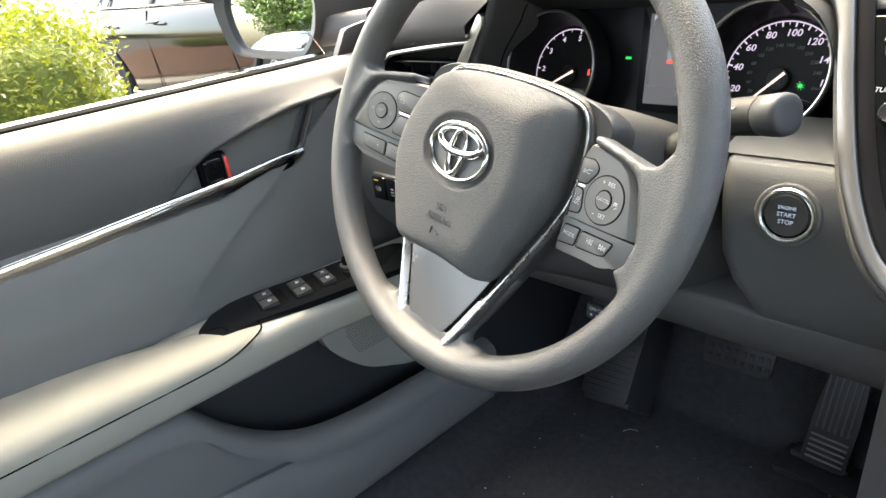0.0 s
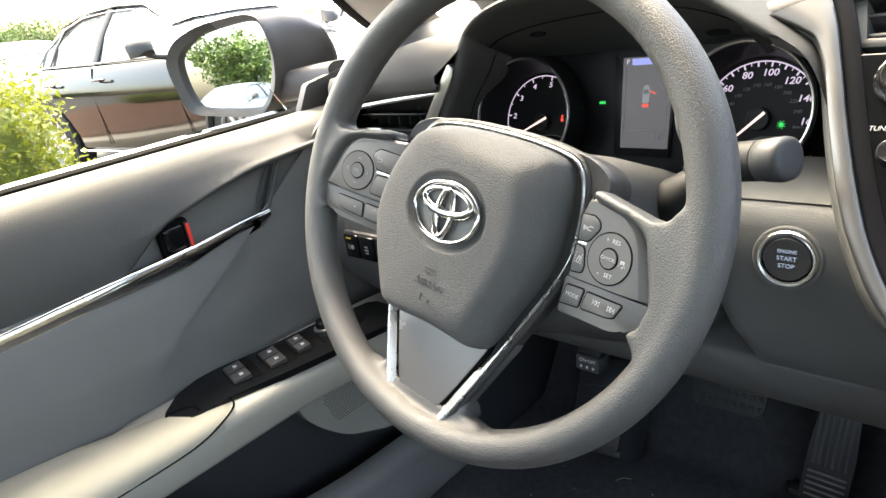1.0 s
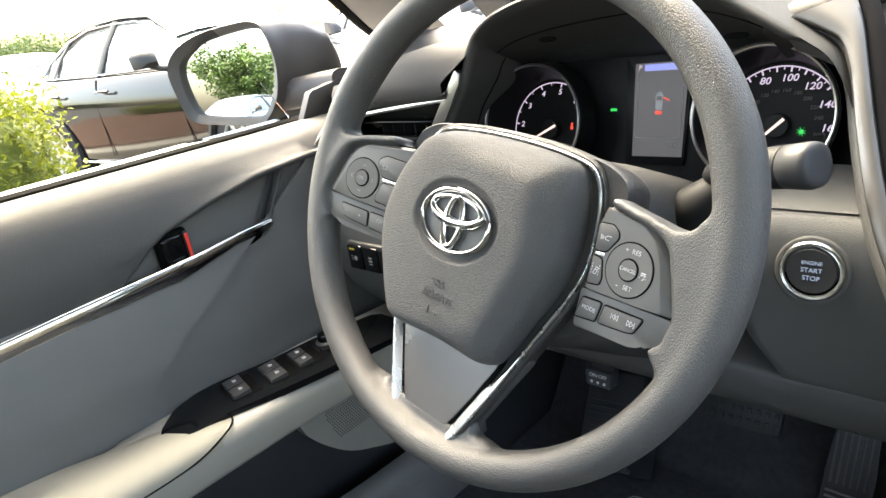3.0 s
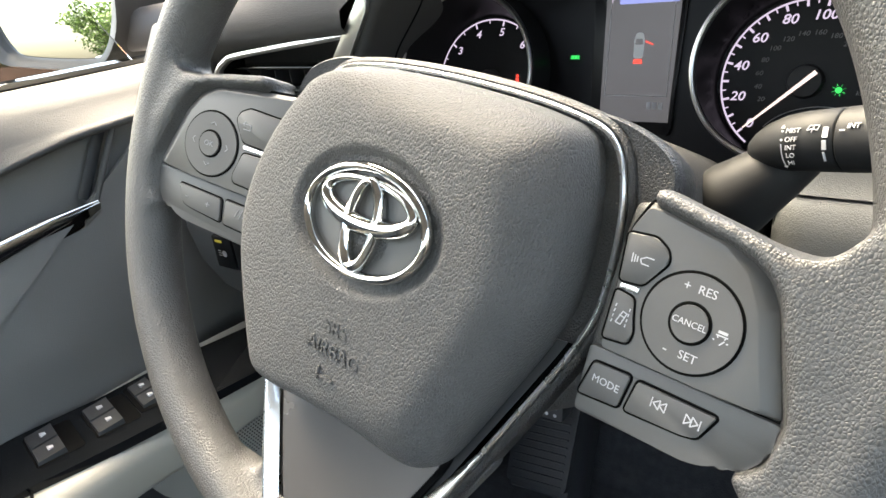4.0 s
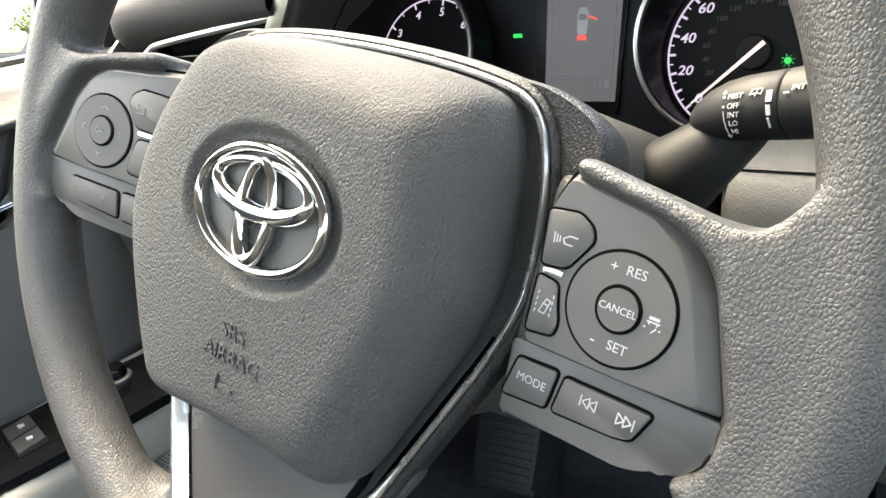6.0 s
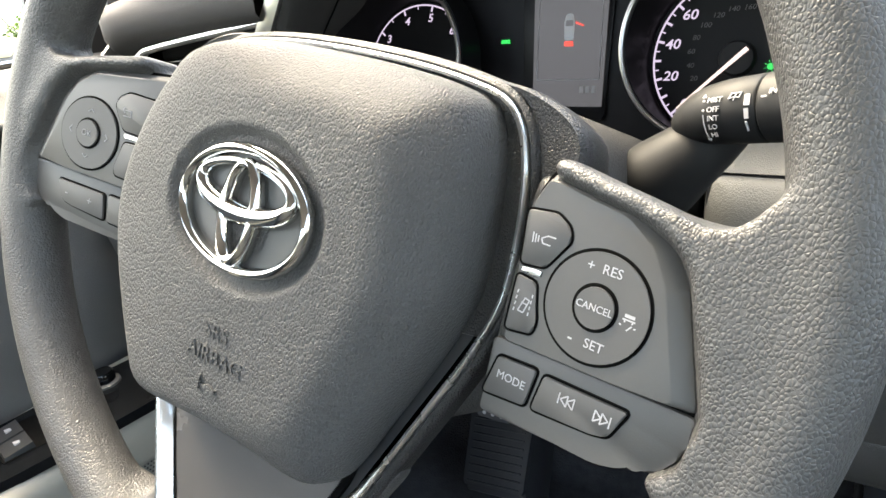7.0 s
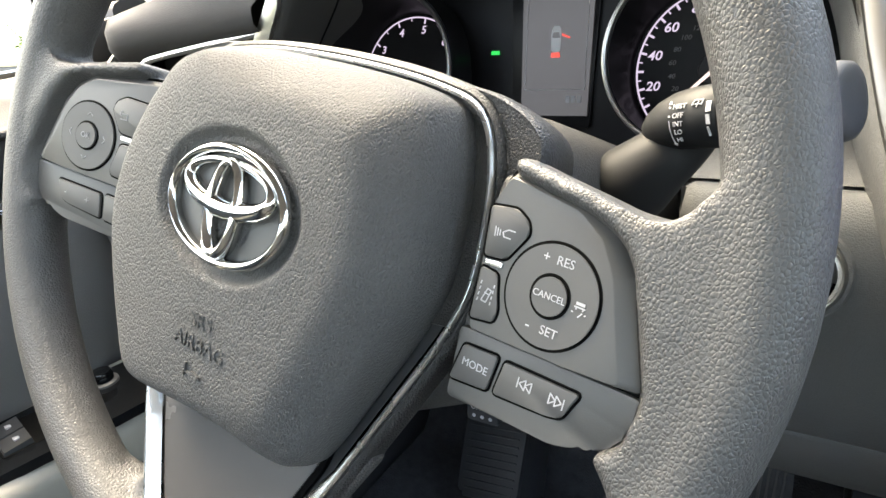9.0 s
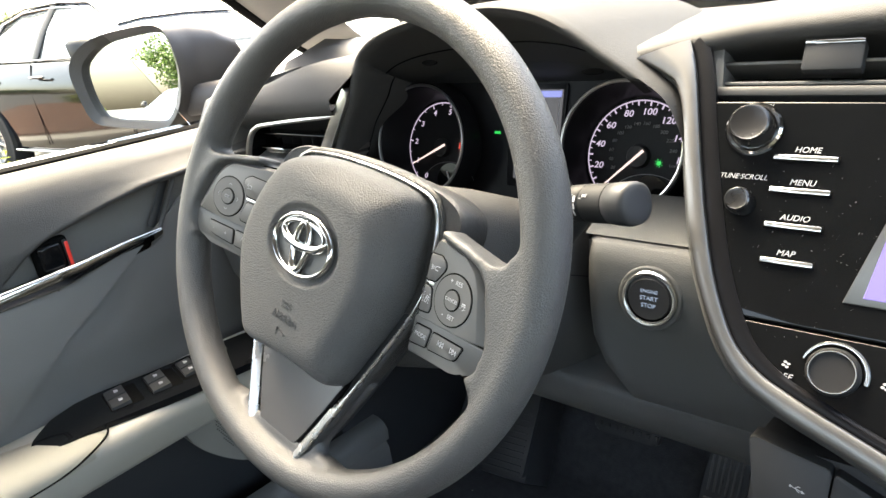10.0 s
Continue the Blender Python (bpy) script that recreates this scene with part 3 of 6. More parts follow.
    cx, cy = group(1, z, 0.0)
    lettering("CANCEL", 0.0030, cx, cy, z + 0.0018, INK, w, tilt)
    lettering("RES", 0.0040, cx + 0.0022, cy + 0.0112, z + 0.0009, INK, w, tilt)
    lettering("+", 0.0044, cx - 0.0046, cy + 0.0112, z + 0.0009, INK, w, tilt)
    lettering("SET", 0.0040, cx + 0.0028, cy - 0.0106, z + 0.0009, INK, w, tilt)
    lettering("-", 0.0052, cx - 0.0048, cy - 0.0106, z + 0.0009, INK, w, tilt)
    lettering("MODE", 0.0038, 0.0908, -0.0328, z - 0.0019, INK, w, tilt)

    def sign(name, pieces, zz, material=INK):
        part(name, merge(*[slab(p, zz - 0.0001, zz + 0.0001, 0, 2, tilt) for p in pieces]), material, w)

    def bar(x0, y0, x1, y1, t=0.0004):
        d = Vector((x1 - x0, y1 - y0)).normalized() * t / 2
        return [(x0 - d.y, y0 + d.x), (x1 - d.y, y1 + d.x), (x1 + d.y, y1 - d.x), (x0 + d.y, y0 - d.x)]

    def hollow(a, b, c):
        return [bar(*a, *b), bar(*b, *c), bar(*c, *a)]
    sk = -0.0308
    sign("skip_symbol", [bar(0.1080, sk - 0.0017, 0.1080, sk + 0.0017)] + hollow((0.1086, sk), (0.1108, sk + 0.0017), (0.1108, sk - 0.0017)) + hollow((0.1108, sk), (0.1130, sk + 0.0017), (0.1130, sk - 0.0017)), z - 0.0019)
    sign("skip_symbol", [bar(0.1248, sk - 0.0017, 0.1248, sk + 0.0017)] + hollow((0.1242, sk), (0.1220, sk + 0.0017), (0.1220, sk - 0.0017)) + hollow((0.1220, sk), (0.1198, sk + 0.0017), (0.1198, sk - 0.0017)), z - 0.0019)
    lane = (0.0890, -0.0080)
    sign("lane_symbol", [bar(lane[0] - 0.0028, lane[1] - 0.0028 + k * 0.0019, lane[0] - 0.0026, lane[1] - 0.0017 + k * 0.0019) for k in range(4)] + [bar(lane[0] + 0.0026, lane[1] - 0.0028 + k * 0.0019, lane[0] + 0.0026, lane[1] - 0.0017 + k * 0.0019) for k in range(4)]
         + [bar(lane[0] - 0.0012, lane[1] - 0.0022, lane[0] + 0.0004, lane[1] + 0.0022), bar(lane[0] + 0.0008, lane[1] - 0.0024, lane[0] + 0.0020, lane[1] + 0.0018), bar(lane[0] - 0.0012, lane[1] - 0.0022, lane[0] + 0.0008, lane[1] - 0.0024), bar(lane[0] + 0.0004, lane[1] + 0.0022, lane[0] + 0.0020, lane[1] + 0.0018), bar(lane[0] - 0.0006, lane[1] + 0.0006, lane[0] + 0.0016, lane[1] + 0.0003)], z + 0.0009)
    rd = (0.0898, 0.0128)
    sign("radar_symbol", [bar(rd[0] - 0.0005, rd[1] + 0.0004, rd[0] + 0.0015, rd[1] + 0.0016), bar(rd[0] + 0.0015, rd[1] + 0.0016, rd[0] + 0.0042, rd[1] + 0.0016), bar(rd[0] - 0.0005, rd[1] + 0.0004, rd[0] + 0.0003, rd[1] - 0.0010), bar(rd[0] + 0.0003, rd[1] - 0.0010, rd[0] + 0.0030, rd[1] - 0.0010)]
         + [bar(rd[0] - 0.0014 - k * 0.0009, rd[1] - 0.0010 - k * 0.0003, rd[0] - 0.0016 - k * 0.0010, rd[1] + 0.0010 + k * 0.0003) for k in range(3)], z + 0.0009)
    cr = (cx + 0.0105, cy - 0.0004)
    sign("cruise_symbol", [bar(cr[0] - 0.0015, cr[1] + 0.0016, cr[0] + 0.0015, cr[1] + 0.0016, 0.0009), bar(cr[0] - 0.0019, cr[1] + 0.0005, cr[0] + 0.0019, cr[1] + 0.0005, 0.0004)] + [bar(cr[0] + 0.0020 * math.cos(radians(a)), cr[1] - 0.0020 + 0.0020 * math.sin(radians(a)), cr[0] + 0.0026 * math.cos(radians(a)), cr[1] - 0.0020 + 0.0026 * math.sin(radians(a)), 0.0004) for a in (20, 60, 120, 160)] + [bar(cr[0], cr[1] - 0.0024, cr[0] + 0.0012, cr[1] - 0.0008)], z + 0.0009)

    z = 0.0
    cx, cy = group(-1, z, -0.0213)
    lettering("OK", 0.0038, cx, cy, z + 0.0018, DULLINK, w, tilt)
    for a in range(4):
        q = Matrix.Rotation(a * math.pi / 2, 2)
        pts = [q @ Vector(p) for p in ((-0.0016, 0.0098), (0.0, 0.0112), (0.0016, 0.0098))]
        sign("arrow_symbol", [bar(cx + pts[0].x, cy + pts[0].y, cx + pts[1].x, cy + pts[1].y), bar(cx + pts[1].x, cy + pts[1].y, cx + pts[2].x, cy + pts[2].y)], z + 0.0009, DULLINK)
    bx, by = -0.1130, 0.0130
    sign("return_symbol", [bar(bx - 0.0025, by + 0.0010, bx + 0.0020, by + 0.0010), bar(bx + 0.0020, by + 0.0010, bx + 0.0020, by - 0.0016), bar(bx + 0.0020, by - 0.0016, bx - 0.0020, by - 0.0016), bar(bx - 0.0026, by + 0.0010, bx - 0.0014, by + 0.0022), bar(bx - 0.0026, by + 0.0010, bx - 0.0014, by - 0.0002)], z + 0.0009, DULLINK)
    lettering("+", 0.0050, -0.1300, -0.0322, z - 0.0019, DULLINK, w, tilt)
    lettering("-", 0.0050, -0.1440, -0.0312, z - 0.0019, DULLINK, w, tilt)
    sign("voice_symbol", [bar(-0.1120, -0.0330, -0.1105, -0.0290), bar(-0.1095, -0.0335, -0.1080, -0.0285), bar(-0.1072, -0.0325, -0.1060, -0.0295)], z - 0.0019, DULLINK)
    return w


RIM = 0.1743
steering_wheel()


def column():
    c = thing("steering_column_cover", axes(CENTRE - WHEEL.to_3x3() @ Vector((0, 0, 0.075)), (1, 0, 0), WV), "dark grey plastic steering column cover", "column cover")
    rings = []
    for z, a, b, dy in ((0.012, 0.060, 0.045, 0.0), (0.010, 0.066, 0.050, 0.0), (0.0, 0.070, 0.053, 0.0), (-0.05, 0.080, 0.056, 0.000), (-0.12, 0.088, 0.060, -0.004), (-0.24, 0.095, 0.064, -0.012)):
        ring = []
        for t in (2 * math.pi * i / 48 for i in range(48)):
            c0, s0 = math.cos(t), math.sin(t)
            if s0 >= 0:
                ring.append((a * math.copysign(abs(c0) ** 0.55, c0), dy + b * s0 ** 0.55, z))
            else:
                ring.append((a * math.copysign(abs(c0) ** 0.75, c0), dy - b * 1.75 * abs(s0) ** 0.9, z))
        rings.append(ring)
    part("shroud", loft(rings), DASH, c, "", 50)
    part("shroud_seam", loft([[(x * 1.004, y * 0.02 - 0.004, z) for x, y, z in r] for r in rings[2:]]), GAP, c)
    part("boss", lathe([(0.050, 0.03), (0.052, 0.012), (0.052, -0.01)], 40), DARK, c)
    # wiper stalk: a thick root out of the column and the lever lying on it
    s = thing("wiper_stalk", pose(0.088, 0.1460, 0.905), "dark grey conical root of the wiper stalk", "stalk")
    path = curve([(-0.016, 0.006, -0.026), (-0.006, 0.004, -0.017), (0.004, 0.001, -0.008), (0.014, 0.001, 0.001), (0.025, 0.003, 0.010), (0.034, 0.002, 0.018)], 5)
    part("root", sweep(path, 0.0410, 0.0410, (0, 1, 0), 28, taper=[float(np.interp(i / (len(path) - 1), [0, 0.4, 0.7, 1], [1.0, 0.96, 0.74, 0.48])) for i in range(len(path))]), STALK, s, "", 50)
    part("collar", sweep(curve([(-0.018, 0.0065, -0.028), (-0.012, 0.0052, -0.0225), (-0.006, 0.004, -0.017)], 3), 0.0490, 0.0490, (0, 1, 0), 28), STALK, s, "", 50)
    part("collar_seam", sweep([(-0.006, 0.004, -0.017), (-0.0050, 0.0037, -0.0161)], 0.0455, 0.0455, (0, 1, 0), 28), GAP, s)
    a = thing("wiper_lever", axes((0.1185, 0.1390, 0.9295), (0.923, -0.343, 0.190), (0.06, 0, 1)), "dark grey wiper lever with white printed settings", "lever")

    def oval(x, ry, rz, e=1.0, n=36, drop=0.0):
        ry, rz = ry * 1.09, rz * 1.09
        return [(x, drop + ry * math.copysign(abs(math.cos(t)) ** e, math.cos(t)), rz * math.copysign(abs(math.sin(t)) ** e, math.sin(t))) for t in (2 * math.pi * i / n for i in range(n))]
    part("lever_body", loft([oval(-0.0245, 0.0012, 0.0012, drop=-0.003), oval(-0.0232, 0.0040, 0.0040, drop=-0.0028), oval(-0.0195, 0.0068, 0.0068, drop=-0.0022), oval(-0.013, 0.0096, 0.0094, drop=-0.0012), oval(-0.005, 0.0115, 0.0112, drop=-0.0004), oval(0.004, 0.0123, 0.0120), oval(0.0195, 0.0127, 0.0124), oval(0.0203, 0.0120, 0.0118)]), STALK, a, "", 50)
    part("ring_gap", loft([oval(0.0198, 0.0121, 0.0118), oval(0.0212, 0.0121, 0.0118)]), GAP, a)
    part("turning_ring", loft([oval(0.0208, 0.0120, 0.0118), oval(0.0214, 0.0128, 0.0125), oval(0.0440, 0.0130, 0.0127), oval(0.0446, 0.0122, 0.0120)]), STALK, a, "", 50)
    part("grip_pattern", merge(*[box(0.0235 + i * 0.0017, 0.0245 + i * 0.0017, -0.0092 - k * 0.0011, -0.0086 - k * 0.0011, 0.0070 - k * 0.0009, 0.0097 - k * 0.0009) for i in range(7) for k in range(3)]), STALK, a)
    part("end_cap", loft([oval(0.0442, 0.0122, 0.0120), oval(0.0450, 0.0131, 0.0128), oval(0.054, 0.0135, 0.0134, 0.92), oval(0.0615, 0.0137, 0.0137, 0.88), oval(0.0648, 0.0130, 0.0130, 0.86), oval(0.0662, 0.0112, 0.0112, 0.86), oval(0.0668, 0.0080, 0.0080, 0.9), oval(0.0670, 0.0020, 0.0020)]), DARK, a, "rounded end cap", 50)

    def onto(y, r=0.0122):
        r *= 1.09
        f = math.asin(y / r)
        return Matrix.Translation((0, y, r * math.cos(f) + 0.0003)) @ Matrix.Rotation(-f, 4, "X")
    for i, word in enumerate(("MIST", "OFF", "INT", "LO", "HI")):
        y = 0.0070 - i * 0.0035
        lettering(word, 0.0031, 0.0004, 0, 0.0002, INK, a, onto(y), align="LEFT", depth=0.0002, shear=0.1)
        part("setting_mark", slab([(-0.0012, -0.0018), (-0.0009, -0.0018), (-0.0009, 0.0018), (-0.0012, 0.0018)] if i > 1 else circle(0.0005, 10, -0.0010, 0), 0.0, 0.0004, 0, 2, onto(y)), INK, a)
    for y, tip in ((0.0082, 0.0016), (-0.0086, -0.0016)):
        part("setting_arrow", slab([(-0.0019, 0), (-0.0002, 0), (-0.0010, tip)], 0.0, 0.0004, 0, 2, onto(y)), INK, a)
    for y, w0, h in ((0.0058, 0.0022, 0.0044), (0.0008, 0.0017, 0.0040), (-0.0042, 0.0008, 0.0042)):
        part("speed_mark", slab([(0.0166, -h / 2), (0.0166 + w0, -h / 2), (0.0166 + w0, h / 2), (0.0166, h / 2)], 0.0, 0.0005, 0, 2, onto(y)), INK, a)
    part("wiper_symbol", merge(*[slab(q, 0.0, 0.0005, 0, 2, onto(0.0074)) for q in ([(0.0096, -0.0006), (0.0099, -0.0006), (0.0110, 0.0016), (0.0107, 0.0016)], [(0.0107, 0.0013), (0.0150, 0.0013), (0.0150, 0.0016), (0.0107, 0.0016)], [(0.0140, -0.0008), (0.0143, -0.0008), (0.0150, 0.0016), (0.0147, 0.0016)], [(0.0117, -0.0016), (0.0120, -0.0016), (0.0128, 0.0010), (0.0125, 0.0010)], [(0.0096, -0.0008), (0.0118, -0.0003), (0.0118, 0.0), (0.0096, -0.0005)], [(0.0122, -0.0003), (0.0143, -0.0009), (0.0143, -0.0006), (0.0122, 0.0)])]), INK, a)
    lettering("INT", 0.0031, 0.0262, 0, 0.0002, INK, a, onto(0.0078, 0.0128), align="LEFT", depth=0.0003, shear=0.1)
    part("ring_mark", slab([(0.0236, -0.0003), (0.0256, -0.0003), (0.0256, 0.0003), (0.0236, 0.0003)], 0.0, 0.0006, 0, 2, onto(0.0064, 0.0128)), INK, a)
    return c


column()


# ---- dashboard ----
def dashboard():
    d = thing("dashboard", pose(0, 0.22, 0.70), "dark grey grained dashboard with a hooded instrument binnacle", "dashboard")
    b = Matrix.Translation((0, -0.22, -0.70))  # built in the car's own metres

    def add(name, bm, material, label="", sharp=45):
        bm.transform(b)
        return part(name, bm, material, d, label, sharp)

    # instrument hood: a rolled lip, the hollow behind it and the outer skin
    lip = curve([(-0.262, 0.880), (-0.246, 0.906), (-0.228, 0.936), (-0.212, 0.964), (-0.197, 0.987), (-0.1855, 1.006), (-0.1775, 1.024), (-0.1620, 1.042), (-0.1380, 1.0555), (-0.1000, 1.0655), (-0.0500, 1.0715), (0.0000, 1.0735), (0.0300, 1.0700), (0.0560, 1.0630), (0.0820, 1.0500), (0.1060, 1.0335), (0.1280, 1.0190), (0.1450, 1.0075), (0.1610, 0.994), (0.1720, 0.972), (0.1820, 0.940), (0.192, 0.905), (0.197, 0.885)], 5)
    n = len(lip)
    mx, mz = -0.02, 0.955

    def ring(y, k, drop, out):
        pts = []
        for x, z in lip:
            kx = k if z > 1.0 else 1 + (k - 1) * max(0, (z - 0.90)) / 0.10
            side = -out if x < mx else out * 0.3
            if k < 1 and x < mx and z < 1.035:
                kx, side = (1 - (1 - k) * 1.6, 0) if y < 0.223 else (0.945, 0)
            if x > 0.12 and z < 1.01:
                kx, side = max(kx, 0.995), max(side, 0)
            pts.append((mx + (x - mx) * kx + side * min(1, abs(x - mx) / 0.15), y, mz + (z - mz) * k - drop * max(0, (z - mz)) / 0.12))
        return pts
    rows = [ring(0.330, 0.99, 0.075, 0.030), ring(0.300, 0.985, 0.060, 0.024), ring(0.255, 0.975, 0.030, 0.012), ring(0.222, 0.955, 0.008, 0.0), ring(0.2125, 0.950, 0.004, 0.0), ring(0.2085, 0.957, 0.0, 0.0), ring(0.2075, 0.975, 0, 0), ring(0.210, 0.992, 0, 0), ring(0.216, 1.0, 0, 0), ring(0.240, 1.008, 0, 0.004), ring(0.32, 1.0, 0, 0.02), ring(0.50, 0.90, 0, 0.05)]
    add("instrument_hood", loft(rows, False, False), DASH, "dark grained hood over the instruments", 70)
    seam = [(x, y - 0.0012, z - 0.0008) for x, y, z in ring(0.262, 0.974, 0.033, 0.014)]
    add("hood_seam", sweep(seam, 0.0016, 0.0016, (0, 1, 0), 6), GAP)
    for x, z in ((-0.096, 1.0235), (0.084, 1.0105)):
        add("hood_dent", slab(circle(0.0100, 24, 0, 0, 0.0026), -0.001, 0.0008, 0.0003, 2, pose(x, 0.243, z, 62, 0, 0)), GAP)

    # upper pad on the door side
    def pad(u, v):
        x = -0.475 + 0.30 * u
        top = np.interp(x, [-0.475, -0.40, -0.35, -0.30, -0.25, -0.175], [0.978, 0.995, 1.010, 1.024, 1.031, 1.034])
        pr = [(0.250, 0.950), (0.222, 0.9695), (0.205, 0.9745), (0.198, 0.982), (0.1985, 0.994), (0.205, (0.994 + top) / 2 + 0.003), (0.222, top - 0.003), (0.245, top + 0.001), (0.30, top + 0.002), (0.45, top), (0.60, top - 0.02), (0.85, 0.985)]
        lowr = np.interp(x, [-0.475, -0.41, -0.36, -0.21], [-0.030, -0.024, -0.010, 0.0])
        y, z = pr[round(v * 11)]
        x = min(x, -0.207) if round(v * 11) < 5 else x
        k = 1 if round(v * 11) < 5 else 0
        back = max(0, (-0.40 - x)) * 0.9
        return (x, y + back, z + lowr * k * (1 - round(v * 11) / 6))
    add("upper_pad", grid(pad, 30, 11), DASH, "mid-grey soft upper pad", 70)

    # top of the dash to the windscreen
    def top(u, v):
        x = 0.105 + 1.05 * u
        k = round(v * 9)
        rise = np.interp(x, [0.105, 0.14, 0.20, 0.30, 1.2], [-0.018, -0.010, 0.0, 0.006, 0.008])
        y, z = [(0.300, 1.000), (0.262, 1.0195), (0.247, 1.0245), (0.2405, 1.030), (0.2425, 1.0375), (0.255, 1.043), (0.30, 1.047), (0.45, 1.046), (0.62, 1.03), (0.85, 0.985)][k]
        return (x, y, z + rise * (1 if k < 7 else 0.3))
    add("dash_top", grid(top, 40, 9), DASH, "mid-grey dash top", 70)
    add("dash_top_rear", loft([[(x, 0.352, 0.96), (x, 0.357, 0.995), (x, 0.376, 1.020), (x, 0.43, 1.034), (x, 0.52, 1.040), (x, 0.86, 0.985), (x, 0.86, 0.95)] for x in (-0.50, 1.16)]), DASH)

    # lower panel beside the ignition button, bulging and then turning under
    def low(u, v):
        x = 0.103 + 0.209 * u
        k = round(v * 10)
        y, z = [(0.215, 0.8845), (0.190, 0.8835), (0.1835, 0.8805), (0.1785, 0.866), (0.1762, 0.845), (0.1780, 0.815), (0.1820, 0.790), (0.1870, 0.768), (0.1925, 0.749), (0.1985, 0.7325), (0.203, 0.728)][k]
        edge = max(0.0, (0.113 - x) / 0.010)
        x += float(np.interp(z, [0.735, 0.750, 0.768, 0.79], [0.026, 0.017, 0.006, 0.0])) * (1 - u)
        return (x, y + 0.012 * edge * edge, z)
    add("ignition_panel", grid(low, 24, 10), DASHLOW, "dark grey panel round the ignition button", 70)
    add("ignition_panel_side", slab([(0.216, 0.8845), (0.191, 0.880), (0.188, 0.845), (0.190, 0.81), (0.24, 0.80), (0.30, 0.80), (0.30, 0.8845)], -0.004, 0.004, 0, 2, Matrix(((0, 0, 1, 0.1075), (1, 0, 0, 0), (0, 1, 0, 0), (0, 0, 0, 1)))), DARK)

    # shelf under the instruments down to the panel's edge
    def shelf(u, v):
        x = -0.21 + 0.42 * u
        k = round(v * 5)
        y, z = [(0.266, 0.885), (0.260, 0.902), (0.238, 0.8985), (0.215, 0.8935), (0.197, 0.8880), (0.1915, 0.8855)][k]
        if x < 0.10:
            y, z = [(0.330, 0.850), (0.300, 0.850), (0.275, 0.847), (0.262, 0.842), (0.258, 0.830), (0.262, 0.800)][k]
        return (x, y, z)
    add("lower_shelf", grid(shelf, 42, 5), DASHLOW, "", 60)

    # panel on the door side, with the light switches
    def left(u, v):
        x = -0.385 + 0.17 * u
        k = round(v * 9)
        y, z = [(0.235, 0.925), (0.200, 0.912), (0.165, 0.898), (0.148, 0.880), (0.138, 0.850), (0.136, 0.815), (0.142, 0.782), (0.160, 0.745), (0.195, 0.705), (0.26, 0.665)][k]
        edge = max(0.0, (x + 0.24) / 0.04)
        return (x, y + 0.05 * edge * edge, z)
    add("switch_side_panel", grid(left, 30, 9), DASHLOW, "dark grey panel with light switches", 70)
    add("light_switch_bezel", box(-0.342, -0.250, 0.131, 0.150, 0.785, 0.822, 0.003), DARK)
    for i in range(3):
        x0 = -0.3385 + i * 0.0285
        add("light_switch", box(x0, x0 + 0.0265, 0.1275, 0.140, 0.788, 0.819, 0.0015), GLOSS)
        add("switch_symbol", merge(slab(circle(0.0030, 16, x0 + 0.015, 0.803), 0, 0.0004), *[slab([(x0 + 0.007, 0.8005 + k * 0.0022), (x0 + 0.0105, 0.8005 + k * 0.0022), (x0 + 0.0105, 0.8012 + k * 0.0022), (x0 + 0.007, 0.8012 + k * 0.0022)], 0, 0.0004) for k in range(3)]) if i == 0 else
            merge(*[slab([(x0 + 0.0105 - (k == 1) * 0.001, 0.7975 + k * 0.0040), (x0 + 0.0160 + (k == 1) * 0.001, 0.7975 + k * 0.0040), (x0 + 0.0160, 0.7993 + k * 0.0040), (x0 + 0.0105, 0.7993 + k * 0.0040)], 0, 0.0004) for k in range(3)]), DULLINK).matrix_local = b @ Matrix(((1, 0, 0, 0), (0, 0, -1, 0.1273), (0, 1, 0, 0), (0, 0, 0, 1))) @ b.inverted()
    add("switch_lamp", box(-0.333, -0.324, 0.1268, 0.129, 0.8135, 0.8155), AMBER)

    # knee panel and the dark hollow round the column
    add("knee_panel", loft([[(x, 0.30, 0.7335), (x, 0.206, 0.7345), (x, 0.2010, 0.7320), (x, 0.1998, 0.7270), (x, 0.2030, 0.712), (x, 0.215, 0.690), (x, 0.243, 0.664), (x, 0.262, 0.655), (x, 0.275, 0.662), (x, 0.30, 0.70)] for x in (-0.40, -0.2, 0.0, 0.124, 0.32)]), DASHLOW, "dark grey knee panel under the column", 60)
    add("column_hollow", loft([[(x, 0.30, 0.64), (x, 0.30, 0.845), (x, 0.34, 0.845), (x, 0.34, 0.64)] for x in (-0.38, 0.20)]), DARK)
    add("bulkhead", box(-0.55, 1.20, 0.62, 0.66, 0.25, 0.98), DARK)
    add("under_dash", box(-0.45, 1.15, 0.34, 0.62, 0.60, 0.64), DARK)
    for k in range(5):
        add("grille_slit", box(0.172, 0.198, 0.2165 - 0.001 * k, 0.2185, 0.7185 + k * 0.0026, 0.7196 + k * 0.0026), GAP)

    # bright blade between the vent and the hood
    m = axes((0, 0.2065, 0), (1, 0, 0), (0, 0, 1))
    add("bright_blade", slab(rounded([(-0.1885, 1.006), (-0.1825, 1.001), (-0.1850, 0.992), (-0.2260, 0.935), (-0.2440, 0.935), (-0.2250, 0.960)], 0.002), -0.010, 0.003, 0.001, 2, m), ALUM, "bright silver blade")
    return d


dashboard()


